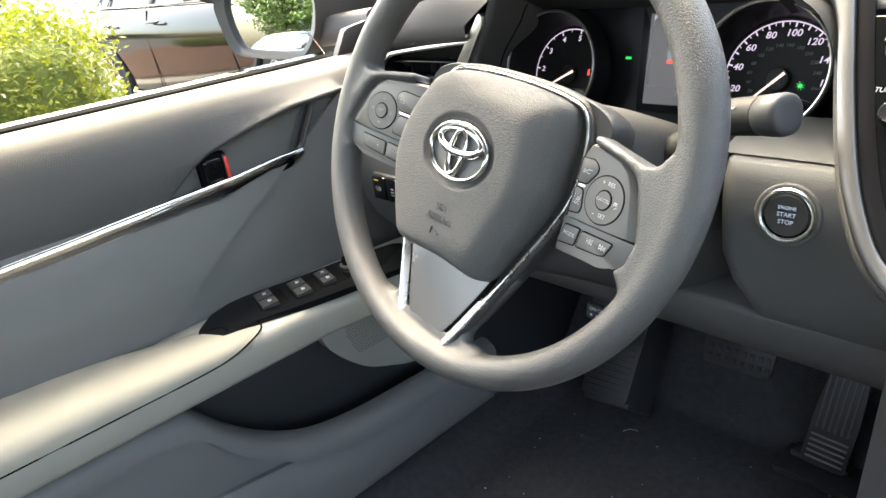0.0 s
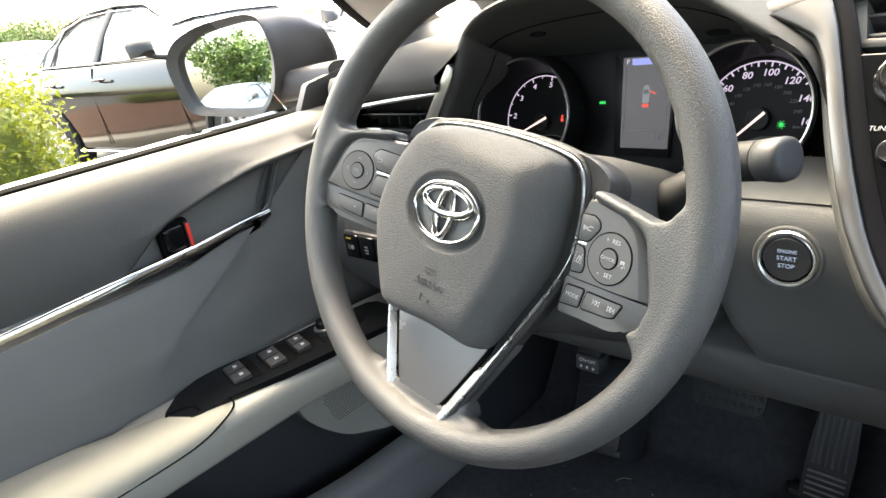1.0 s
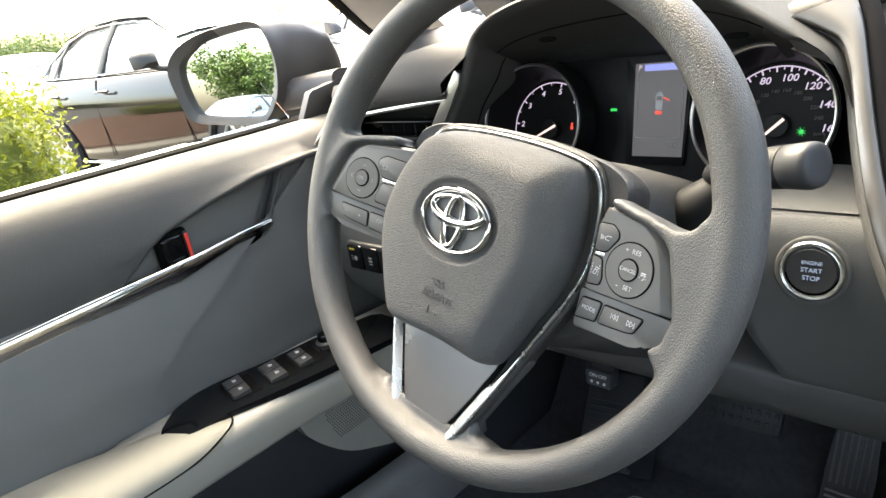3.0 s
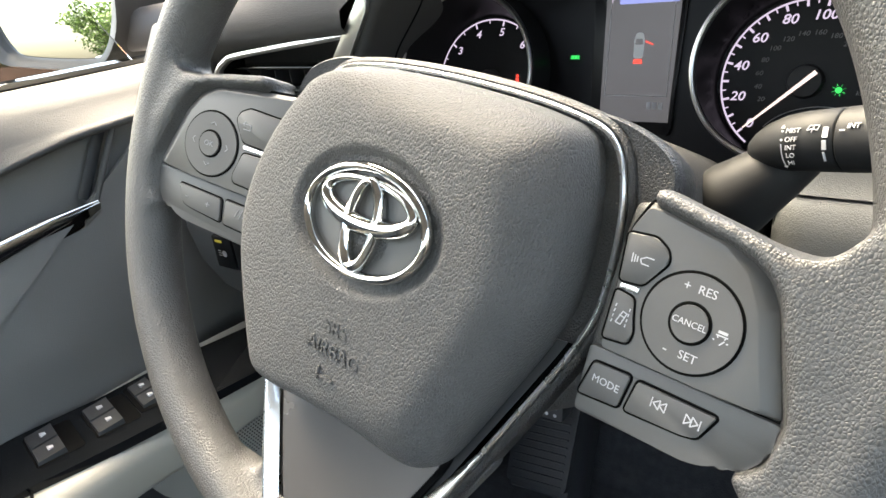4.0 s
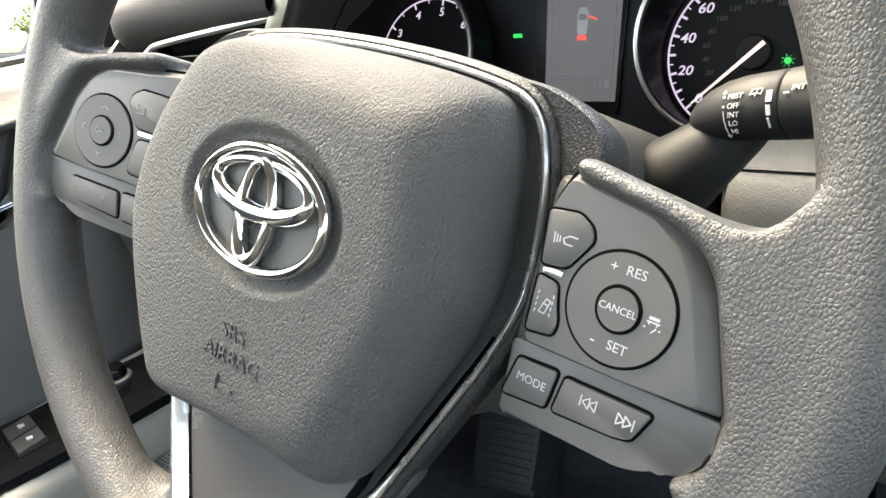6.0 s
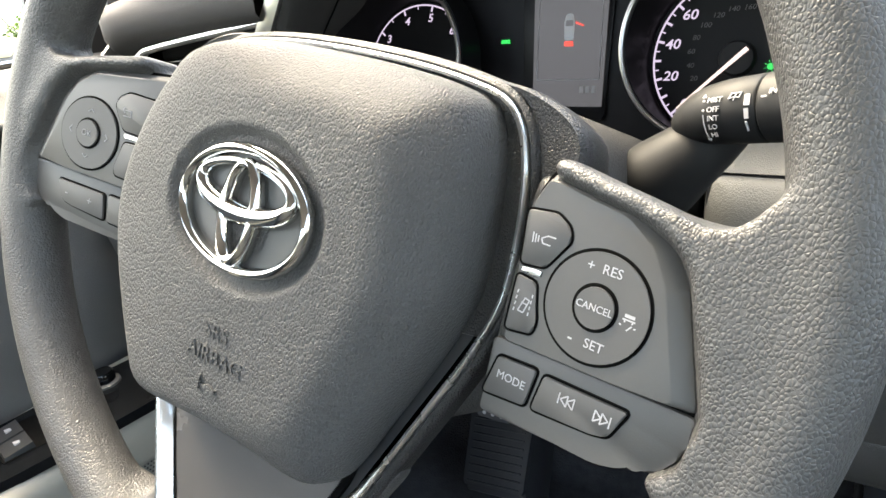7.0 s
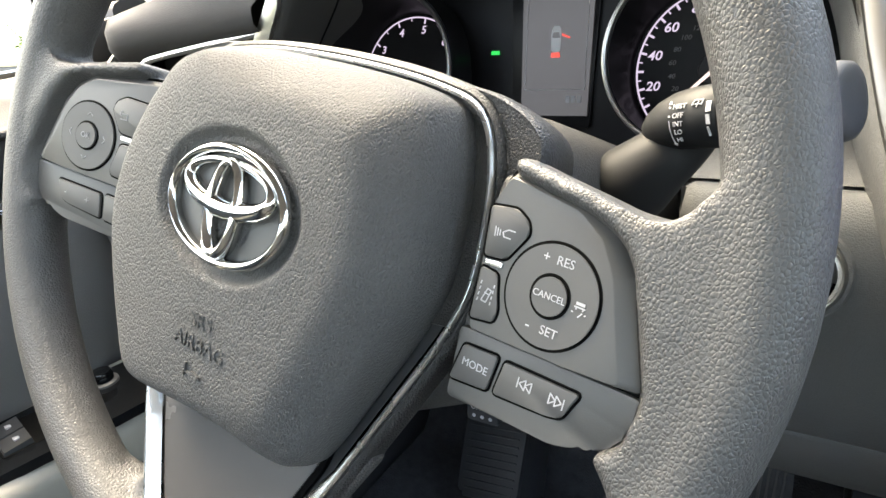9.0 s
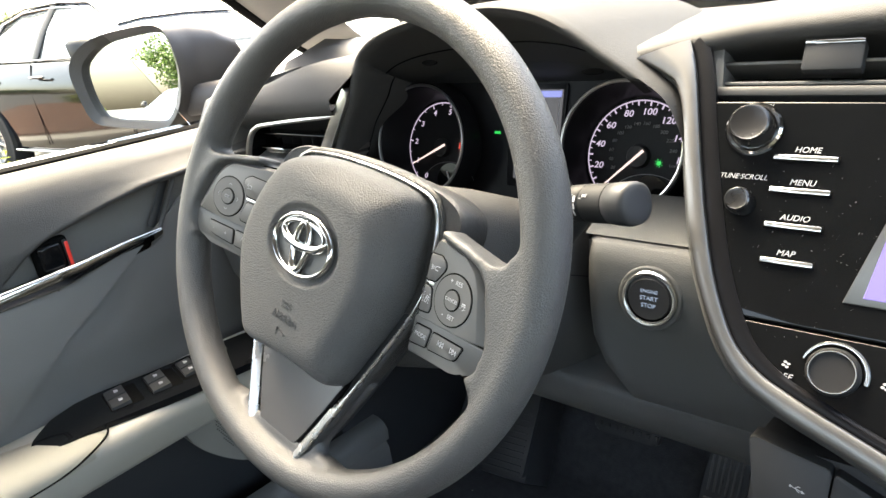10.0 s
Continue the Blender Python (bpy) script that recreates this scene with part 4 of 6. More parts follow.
def side_vent():
    v = thing("air_vent", axes((-0.30, 0.210, 0.940), (1, 0, 0), (0, 0, 1)), "black side air vent with horizontal slats in a bright frame", "air vent")
    o = [(-0.098, -0.040), (-0.096, -0.022), (-0.083, 0.004), (-0.066, 0.0165), (-0.040, 0.0222), (0.086, 0.0350), (0.068, 0.000), (0.048, -0.040)]
    ring = curve([(*p, 0.002) for p in o[:6]], 6)
    part("bright_frame", sweep(ring, 0.0058, 0.008, seg=8, flat=0.7), ALUM, v, "satin silver frame")
    part("vent_back", slab(o, -0.075, -0.060), GAP, v)
    part("vent_wall", loft([[(*p, 0.0) for p in o], [(*p, -0.07) for p in scaled(o, 0.9)]], False), GLOSS, v)
    for y, x0, x1 in ((0.0085, -0.070, 0.075), (-0.010, -0.082, 0.064), (-0.027, -0.088, 0.056)):
        part("slat", box(x0, x1, y - 0.0014, y + 0.0014, -0.028, -0.006, 0.0012), GLOSS, v)
    for i in range(7):
        x = -0.064 + i * 0.020
        part("vane", box(x, x + 0.0016, -0.036, 0.024, -0.050, -0.032, 0.0006), DARK, v)
    part("tab", box(-0.055, -0.020, -0.0140, -0.0068, -0.012, 0.001, 0.002), CHROME, v, "bright adjusting tab")
    part("tab_stem", box(-0.020, 0.050, -0.0120, -0.0090, -0.012, -0.002, 0.001), GLOSS, v)
    part("end_block", slab([(0.064, -0.012), (0.083, 0.034), (0.0965, 0.037), (0.080, -0.012)], -0.05, -0.002, 0.001), SILVER, v)


side_vent()


def instruments():
    lean = radians(14)
    m = axes((0, 0.308, 0.935), (1, 0, 0), (0, math.sin(lean), math.cos(lean)))
    c = thing("instrument_cluster", m, "instrument cluster with two lit round dials and a grey display", "instrument cluster")
    part("face_panel", slab(rounded([(-0.265, -0.085), (0.185, -0.085), (0.185, 0.066), (-0.250, 0.066)], 0.012), -0.012, -0.0015), BLACKSATIN, c, "black face")
    part("upper_baffle", loft([[(x, 0.066, 0.0), (x, 0.058, -0.001), (x, 0.064, 0.014), (x, 0.074, 0.03)] for x in (-0.25, 0.18)]), DARK, c)

    def dial(cx, cy, lr, ar, labels, a0, step, size, minor, needle, name, rr, rx, ry):
        part(name, slab(circle(ar + 0.0035, 72, cx, cy), -0.004, 0.0, 0.0), mat(name + "_face", (0.009, 0.0088, 0.0095), 0.42, mottle=0.1, spec=0.1), c)
        arc = [(cx + ar * math.cos(radians(a)), cy + ar * math.sin(radians(a)), 0.0006) for a in np.linspace(a0 + 10, a0 - step * (len(labels) - 1) - 6, 90)]
        part("scale_line", sweep(arc, 0.0013, 0.0006, seg=4), DIALLIT, c)
        for i in range((len(labels) - 1) * minor + 1):
            a = radians(a0 - i * step / minor)
            long = i % minor == 0 or (minor == 4 and i % 2 == 0)
            ln = 0.0046 if long else 0.0030
            p = [(cx + (ar - s) * math.cos(a), cy + (ar - s) * math.sin(a), 0.0005) for s in (0, ln)]
            part("scale_mark", sweep(p, 0.0016 if long else 0.0009, 0.0006, seg=4), DIALLIT, c)
        for i, t in enumerate(labels):
            if t:
                a = radians(a0 - i * step)
                lettering(t, size, cx + lr * math.cos(a), cy + lr * math.sin(a), 0.0005, DIALLIT, c, name="figure", shear=0.18, weight=0.00012, wide=1.12)
        a = radians(needle)
        px, py = math.cos(a), math.sin(a)
        pts = [(cx - px * 0.0085 - py * 0.0014, cy - py * 0.0085 + px * 0.0014), (cx + px * (ar - 0.006) - py * 0.0005, cy + py * (ar - 0.006) + px * 0.0005), (cx + px * (ar - 0.006) + py * 0.0005, cy + py * (ar - 0.006) - px * 0.0005), (cx - px * 0.0085 + py * 0.0014, cy - py * 0.0085 - px * 0.0014)]
        part("needle", slab(pts, 0.0062, 0.0070, 0.0003), NEEDLE, c, "lit needle")
        part("needle_hub", lathe([(0.0112, 0.0), (0.0110, 0.0035), (0.0098, 0.0056), (0.004, 0.0060)], 32, pose(cx, cy, 0)), KNOBBLACK, c)
        part("dial_tube", loft([[(*p, z) for p in circle(r, 72, cx + dx, cy + dy)] for r, z, dx, dy in ((ar + 0.0030, 0.0, 0, 0), (ar + 0.0040, 0.012, rx * 0.3, ry * 0.3), (rr - 0.001, 0.034, rx, ry), (rr + 0.004, 0.035, rx, ry), (rr + 0.006, 0.010, rx, ry))], False), BLACKSATIN, c)
        part("chrome_ring", sweep([(*p, 0.0355) for p in circle(rr + 0.0012, 90, cx + rx, cy + ry)], 0.0034, 0.0040, seg=8, closed=True), DIALRING, c, "thin bright ring")
        low = [(cx + 0.75 * ar * math.cos(radians(t)) + 0.012, cy - ar * 0.86 + 0.55 * ar * math.sin(radians(t)), 0.0009) for t in np.linspace(20, 150, 24)]
        part("gauge_line", sweep(low, 0.0006, 0.0006, seg=4), DULLINK, c)
        part("small_gauge", slab(circle(0.019, 40, cx + 0.014, cy - 0.036), 0.0, 0.0012, 0.0003), GLOSS, c)
        part("small_needle", slab([(cx + 0.014, cy - 0.042), (cx + 0.0165, cy - 0.042), (cx + 0.0095, cy - 0.0265), (cx + 0.0085, cy - 0.0270)], 0.0012, 0.0022), INK, c)

    dial(-0.1435, -0.0155, 0.0418, 0.0515, ["0", "1", "2", "3", "4", "5", "6", "7", "8"], 235, 31.4, 0.0086, 2, 207, "rev_counter", 0.0615, -0.0065, 0.006)
    sx, sy = 0.0970, -0.0125
    dial(sx, sy, 0.0418, 0.0518, ["0", "20", "40", "60", "80", "100", "120", "140", "160"], 222.5, 28.2, 0.0086, 4, 223, "speedometer", 0.0578, -0.0050, 0.008)
    for i, t in enumerate(("20", "40", "60", "80", "100", "120", "140", "160", "180", "200", "220", "240")):
        a = radians(222.5 - 17.6 * (i + 1))
        r = 0.0282 + 0.0004 * i
        lettering(t, 0.0044, sx + r * math.cos(a), sy + r * math.sin(a), 0.0005, UNLIT, c, name="figure", shear=0.18, wide=1.1)
    lettering("km/h", 0.0042, sx + 0.034, sy - 0.007, 0.0005, UNLIT, c, shear=0.18, wide=1.1)
    gx, gy = 0.1167, -0.0177
    part("lamp_symbol", merge(slab(circle(0.0021, 12, gx, gy), 0, 0.0006), *[slab([(gx + 0.0028 * math.cos(a) - 0.0003, gy + 0.0028 * math.sin(a) - 0.0003), (gx + 0.0044 * math.cos(a), gy + 0.0044 * math.sin(a)), (gx + 0.0028 * math.cos(a) + 0.0003, gy + 0.0028 * math.sin(a) + 0.0003)], 0, 0.0006) for a in (0.3 + i * math.pi / 4 for i in range(8))]), GREENLAMP, c, "lit green telltale")
    part("eco_symbol", merge(*[slab(rounded([(-0.0705 + k * 0.0024, 0.0038), (-0.0687 + k * 0.0024, 0.0038), (-0.0684 + k * 0.0024, 0.0060), (-0.0702 + k * 0.0024, 0.0060)], 0.0005), -0.001, 0.0006) for k in range(3)], slab([(-0.0705, 0.0032), (-0.0633, 0.0032), (-0.0633, 0.0038), (-0.0705, 0.0038)], -0.001, 0.0006)), GREENLAMP, c, "lit green telltale")
    part("belt_symbol", merge(slab(circle(0.0012, 10, -0.1175, -0.0098), 0, 0.0008), slab([(-0.1192, -0.0158), (-0.1160, -0.0158), (-0.1164, -0.0113), (-0.1188, -0.0113)], 0, 0.0008)), REDLAMP, c, "lit red telltale")
    # display between the dials
    part("display_frame", slab(rounded([(-0.0500, -0.0520), (0.0130, -0.0520), (0.0170, 0.0560), (-0.0540, 0.0560)], 0.003), -0.004, 0.0012, 0.0008), BLACKSATIN, c)
    part("display", slab([(-0.0420, -0.0430), (0.0110, -0.0430), (0.0125, 0.0500), (-0.0435, 0.0500)], 0.0, 0.0018), SCREEN, c, "grey lit display with reflected haze put into its glow")
    part("display_bar", slab([(-0.0330, 0.0420), (0.0105, 0.0420), (0.0110, 0.0485), (-0.0335, 0.0485)], 0.0, 0.0021), SCREENBLUE, c, "blue title bar")
    part("display_line", merge(slab([(-0.0395, -0.0244), (0.0085, -0.0244), (0.0085, -0.0238), (-0.0395, -0.0238)], 0.0, 0.0021), slab([(-0.0395, -0.0244), (-0.0390, -0.0244), (-0.0390, 0.0420), (-0.0395, 0.0420)], 0.0, 0.0021), slab([(0.0080, -0.0244), (0.0085, -0.0244), (0.0085, 0.0420), (0.0080, 0.0420)], 0.0, 0.0021)), DULLINK, c)
    lettering("P", 0.0070, -0.0380, 0.0455, 0.0020, DIALLIT, c)
    part("trip_figures", merge(*[slab([(-0.006 + i * 0.0045, -0.0335), (-0.003 + i * 0.0045, -0.0335), (-0.003 + i * 0.0045, -0.0285), (-0.006 + i * 0.0045, -0.0285)], 0.0, 0.0021) for i in range(3)]), DULLINK, c)
    part("car_symbol", merge(slab(rounded([(-0.0192, 0.003), (-0.0122, 0.003), (-0.0117, 0.016), (-0.0132, 0.0215), (-0.0182, 0.0215), (-0.0197, 0.016)], 0.002), 0.0, 0.0022)), INK, c)
    part("car_symbol_window", slab(rounded([(-0.0187, 0.0130), (-0.0127, 0.0130), (-0.0132, 0.0170), (-0.0182, 0.0170)], 0.001), 0.0, 0.0024), SCREEN, c)
    part("car_symbol_lamp", merge(slab([(-0.0192, -0.0008), (-0.0122, -0.0008), (-0.0127, 0.0025), (-0.0187, 0.0025)], 0.0, 0.0025), slab([(-0.0112, 0.0145), (-0.0050, 0.0122), (-0.0050, 0.0132), (-0.0112, 0.0160)], 0.0, 0.0023)), REDLAMP, c)


instruments()


def start_button():
    m = axes((0.1625, 0.1760, 0.8445), (1, 0, 0.0), (0, math.sin(radians(8)), math.cos(radians(8))))
    s = thing("start_button", m, "round black ignition button in a chrome ring", "button")
    part("outer_ring", lathe([(0.0262, -0.008), (0.0262, 0.0005), (0.0250, 0.0016), (0.0232, 0.0018), (0.0222, 0.0008), (0.0222, -0.004)], 64), DASHLOW, s)
    part("chrome_ring", lathe([(0.0224, -0.004), (0.0224, 0.0024), (0.0214, 0.0036), (0.0206, 0.0034), (0.0203, 0.0024), (0.0196, 0.0024), (0.0187, 0.0026), (0.0184, -0.004)], 64), BRIGHT, s, "polished chrome ring")
    part("button_gap", slab(circle(0.0190, 48), -0.008, -0.001), GAP, s)
    part("cap", lathe([(0.0172, -0.004), (0.0172, 0.0022), (0.0164, 0.0032), (0.0120, 0.0030), (0.001, 0.0029)], 56), DARK, s)
    for t, y, z in (("ENGINE", 0.0062, 0.0040), ("START", 0.0005, 0.0050), ("STOP", -0.0055, 0.0050)):
        lettering(t, z, 0, y, 0.0032, BLUELETTER, s)


start_button()


def scaled_mesh(k, *bms):
    bm = merge(*bms)
    bm.transform(Matrix.Diagonal((k, k, 1, 1)))
    return bm


def centre_stack():
    q = radians(29)
    m = axes((0.25, 0.215, 0.978), (1, 0, 0), (0, math.sin(q), math.cos(q)))
    c = thing("centre_stack", m, "gloss black centre console with silver keys, knobs and a lit screen", "centre console")

    def o(pts):
        return [(x - 0.25, (z - 0.978) / math.cos(q)) for x, z in pts]
    edge = curve(o([(0.1905, 0.990), (0.203, 0.947), (0.218, 0.902), (0.231, 0.8585)]), 5)
    part("upper_fascia", slab(edge + o([(0.62, 0.8585), (0.62, 0.990)]), -0.03, 0.0, 0.0018, 3), GLOSS, c, "gloss black upper fascia with dust")
    edge = curve(o([(0.2312, 0.8575), (0.249, 0.834), (0.280, 0.815), (0.335, 0.794), (0.40, 0.772)]), 5)
    part("lower_fascia", slab(edge + o([(0.62, 0.772), (0.62, 0.8575)]), -0.03, -0.0004, 0.0018, 3), GLOSS, c, "gloss black heater fascia")
    so = [(0.126, 1.0185), (0.1356, 1.0150), (0.1524, 1.0074), (0.1638, 0.9990), (0.1732, 0.9769), (0.1808, 0.9473), (0.1914, 0.9113), (0.2017, 0.8836), (0.2116, 0.8639), (0.2228, 0.8450), (0.2350, 0.8305), (0.2474, 0.8205), (0.2660, 0.8118), (0.2839, 0.8052), (0.3163, 0.7955), (0.345, 0.785), (0.42, 0.757)]
    si = [(0.1668, 1.0300), (0.1690, 1.0250), (0.1730, 1.0160), (0.1773, 1.0034), (0.1844, 0.9772), (0.1925, 0.9480), (0.2035, 0.9127), (0.2135, 0.8855), (0.2228, 0.8659), (0.2340, 0.8474), (0.2451, 0.8361), (0.2595, 0.8272), (0.2740, 0.8215), (0.2914, 0.8155), (0.3231, 0.8055), (0.352, 0.796), (0.43, 0.767)]
    a, b = curve(o(so), 6), curve(o(si), 6)
    mid = [((p[0] + r[0]) / 2, (p[1] + r[1]) / 2) for p, r in zip(a, b)]
    rows = [[(*p, z) for p in e] for e, z in ((a, -0.004), (a, 0.0046), ([(p[0] * 0.92 + r[0] * 0.08, p[1] * 0.92 + r[1] * 0.08) for p, r in zip(a, b)], 0.0058), (mid, 0.0064), ([(p[0] * 0.08 + r[0] * 0.92, p[1] * 0.08 + r[1] * 0.92) for p, r in zip(a, b)], 0.0058), (b, 0.0046), (b, -0.004))]
    part("silver_trim", loft(rows, False, False), SILVER, c, "satin silver curved trim", 60)
    part("trim_liner", loft([[(p[0] + d, p[1] + d * 0.35, z) for p in b] for d, z in ((0.0, -0.028), (0.0, 0.0012), (0.006, 0.0028), (0.011, 0.0006), (0.011, -0.028))], False, False), BLACKSATIN, c, "", 60)
    part("trim_back", loft([[(p[0] - d, p[1] - d * 0.5, z) for p in a] for d, z in ((-0.004, -0.003), (0.001, -0.003), (0.005, -0.010), (0.008, -0.024), (0.008, -0.05))], False, False), DASHLOW, c, "", 60)

    def knob(name, x, z, r, h, skirt):
        px, py = o([(x, z)])[0]
        t = pose(px, py, 0)
        part("knob_ring", lathe([(skirt, -0.002), (skirt, 0.002), (skirt - 0.0015, 0.0038), (skirt - 0.0035, 0.0030), (skirt - 0.004, 0.0)], 56, t), CHROME, c)
        part(name, lathe([(r + 0.0010, 0.0), (r + 0.0008, h * 0.6), (r, h), (r - 0.0010, h + 0.0010), (r - 0.0022, h + 0.0006), (0.0005, h + 0.0005)], 48, t), mat(name + "_metal", (0.07, 0.07, 0.073), 0.28, 0.9, grain="brushed", size=0.001, relief=0.00005), c, "ribbed dark metal knob", 30)
    knob("volume_knob", 0.2225, 0.9725, 0.0128, 0.0150, 0.0186)
    knob("tuning_knob", 0.2228, 0.9270, 0.0082, 0.0100, 0.0090)
    for word, z, x0, x1, tx in (("HOME", 0.9555, 0.239, 0.2775, 0.2585), ("MENU", 0.936, 0.240, 0.2765, 0.2590), ("AUDIO", 0.915, 0.241, 0.2755, 0.2585), ("MAP", 0.894, 0.2425, 0.2745, 0.2570)):
        (px0, py), (px1, _) = o([(x0, z), (x1, z)])
        part("key_bar", box(px0, px1, py - 0.0018, py + 0.0018, -0.002, 0.0026, 0.0009), BRIGHT, c, "bright metal key")
        part("key_gap", box(px0 - 0.0008, px1 + 0.0008, py - 0.0026, py + 0.0026, -0.002, 0.0003), GAP, c)
        lettering(word, 0.0056, tx - 0.25, py + 0.0058, 0.0002, INK, c, shear=0.25)
    lettering("TUNE·SCROLL", 0.0049, -0.0285, o([(0, 0.9425)])[0][1], 0.0003, INK, c, shear=0.25)
    lettering("PWR·VOL", 0.0042, -0.0260, o([(0, 0.9866)])[0][1], 0.0002, INK, c, shear=0.25)
    # screen
    y0, y1 = o([(0, 0.8765)])[0][1], o([(0, 0.985)])[0][1]
    part("screen_bezel", slab([(0.044, y0), (0.30, y0), (0.30, y1 - 0.02), (0.066, y1 - 0.02), (0.0615, y0 + 0.062)], -0.002, 0.0012, 0.0006), SILVER, c, "bright screen frame")
    part("screen_glass", slab([(0.0545, y0 + 0.0045), (0.30, y0 + 0.0045), (0.30, y1 - 0.022), (0.068, y1 - 0.022), (0.0640, y0 + 0.062)], -0.002, 0.0020, 0.0005), SCREENVIOLET, c, "violet lit map screen")
    # heater knob
    px, py = o([(0.2965, 0.8385)])[0]
    t = pose(px, py, 0)
    part("fan_knob", lathe([(0.0152, -0.001), (0.0150, 0.006), (0.0140, 0.0082), (0.0128, 0.0086), (0.0122, 0.0076), (0.001, 0.0074)], 56, t), KNOBBLACK, c, "", 30)
    part("fan_knob_ring", lathe([(0.0133, 0.0060), (0.0131, 0.0090), (0.0125, 0.0090), (0.0123, 0.0060)], 56, t), BRIGHT, c)
    arc = [(px + 0.0180 * math.cos(radians(a)), py + 0.0180 * math.sin(radians(a)), 0.0008) for a in np.linspace(165, -12, 40)]
    part("fan_arc", sweep(arc, 0.0030, 0.0022, seg=8, taper=[0.45 + 0.55 * i / 39 for i in range(40)]), BRIGHT, c, "bright arc round the fan knob")
    lettering("OFF", 0.0062, *o([(0.2690, 0.8300)])[0], 0.0002, INK, c, shear=0.25)
    for fx, fz in ((0.2700, 0.8370), (0.3240, 0.8370)):
        fx, fy = o([(fx, fz)])[0]
        part("fan_symbol", merge(*[slab(circle(0.0011, 10, fx + 0.0016 * math.cos(a), fy + 0.0016 * math.sin(a), 0.0008), 0, 0.0004) for a in (0.4, 0.4 + math.pi / 2, 0.4 + math.pi, 0.4 + 1.5 * math.pi)]), INK, c)
    # specks of dust
    rng = random.Random(4)
    bits = []
    for i in range(170):
        x, y = rng.uniform(-0.035, 0.06), rng.uniform(-0.185, -0.02)
        s = rng.uniform(0.00005, 0.00013)
        a = rng.uniform(0, 6.3)
        ln = s * rng.choice((1, 1, 2, 4))
        p = [(x + ln * math.cos(a) - s * math.sin(a), y + ln * math.sin(a) + s * math.cos(a)), (x - ln * math.cos(a) - s * math.sin(a), y - ln * math.sin(a) + s * math.cos(a)), (x - ln * math.cos(a) + s * math.sin(a), y - ln * math.sin(a) - s * math.cos(a)), (x + ln * math.cos(a) + s * math.sin(a), y + ln * math.sin(a) - s * math.cos(a))]
        bits.append(slab(p, 0.0, 0.00025))
    tagged(part("dust", merge(*bits), DULLINK, c), kind="stuff")

    # middle air vents above
    v = thing("air_vent", axes((0.24, 0.240, 1.010), (1, 0, 0), (0, math.sin(q), math.cos(q))), "wide black centre air vent with slats and a bright tab", "air vent")
    part("vent_body", slab([(-0.072, -0.022), (0.36, -0.022), (0.36, 0.022), (-0.076, 0.022)], -0.08, -0.055), GAP, v)
    part("side_block", slab(rounded([(-0.066, -0.017), (-0.046, -0.017), (-0.051, 0.020), (-0.068, 0.020)], 0.003), -0.05, 0.001, 0.002), DASHLOW, v)
    part("lower_rail", box(-0.066, 0.36, -0.021, -0.0135, -0.04, 0.002, 0.002), DARK, v)
    for y in (-0.0095, 0.0055):
        part("slat", box(-0.050, 0.36, y - 0.0015, y + 0.0015, -0.035, -0.004, 0.0012), SATIN, v)
    for i in range(8):
        part("vane", box(-0.035 + i * 0.045, -0.0325 + i * 0.045, -0.015, 0.020, -0.055, -0.037, 0.0008), DARK, v)
    part("tab", box(0.003, 0.040, -0.004, 0.0175, -0.010, 0.004, 0.003), DARK, v)
    part("tab_edge", box(0.0035, 0.0395, 0.0140, 0.0182, -0.006, 0.0055, 0.0018), CHROME, v, "bright tab edge")

    # socket panel under the trim
    u = thing("usb_panel", axes((0.287, 0.112, 0.764), (1, 0, 0), (0, 0.25, 0.97)), "dark plastic socket panel with a data port symbol", "socket panel")
    part("port_cover", slab(rounded([(-0.032, 0.026), (-0.020, -0.045), (0.016, -0.050), (0.018, 0.018)], 0.004), -0.02, 0.0, 0.002), DARK, u)
    part("port_cover", slab(rounded([(0.0195, 0.017), (0.0175, -0.050), (0.075, -0.055), (0.075, -0.004)], 0.003), -0.02, 0.0, 0.002), DARK, u)
    part("port_symbol", scaled_mesh(0.6, slab([(-0.006, -0.0004), (0.0055, -0.0034), (0.0055, -0.0028), (-0.006, 0.0002)], 0, 0.0004), slab(circle(0.0013, 12, -0.0062, 0.0), 0, 0.0004), slab([(0.005, -0.0048), (0.0082, -0.0040), (0.005, -0.0016)], 0, 0.0004), slab([(-0.002, -0.001), (0.001, 0.0018), (0.0035, 0.0014), (0.0035, 0.0009), (0.0012, 0.0012), (-0.001, -0.0012)], 0, 0.0004), slab([(-0.001, -0.0012), (0.001, -0.0042), (0.0035, -0.0050), (0.0035, -0.0045), (0.0014, -0.0037)], 0, 0.0004)), INK, u)
    lettering("12V", 0.0085, 0.034, -0.019, 0.0004, DULLINK, u)
    part("panel_core", box(-0.030, 0.075, -0.10, 0.02, -0.06, -0.012), DARK, u)


centre_stack()


def release_lever():
    b = thing("release_lever", axes((-0.0684, 0.2356, 0.6480), (1, 0, -0.02), (0, 0.15, 1)), "small black release lever with pale printed marks", "lever")
    part("grip", loft([[(x * k, y * k, z) for x, y in rounded([(-0.016, -0.010), (0.016, -0.010), (0.016, 0.010), (-0.016, 0.010)], 0.004)] for k, z in ((1.0, -0.018), (1.0, -0.002), (0.93, 0.0))]), DARK, b)
    lettering("ON·OFF", 0.0062, 0, 0.0035, 0.0002, INK, b)
    part("printed_mark", merge(*[slab(circle(0.0017, 12, x, -0.0045), 0.0, 0.0003) for x in (-0.008, 0.0, 0.008)]), INK, b)
    part("stem", box(-0.012, 0.012, 0.006, 0.040, -0.016, -0.006, 0.002), DARK, b)


release_lever()


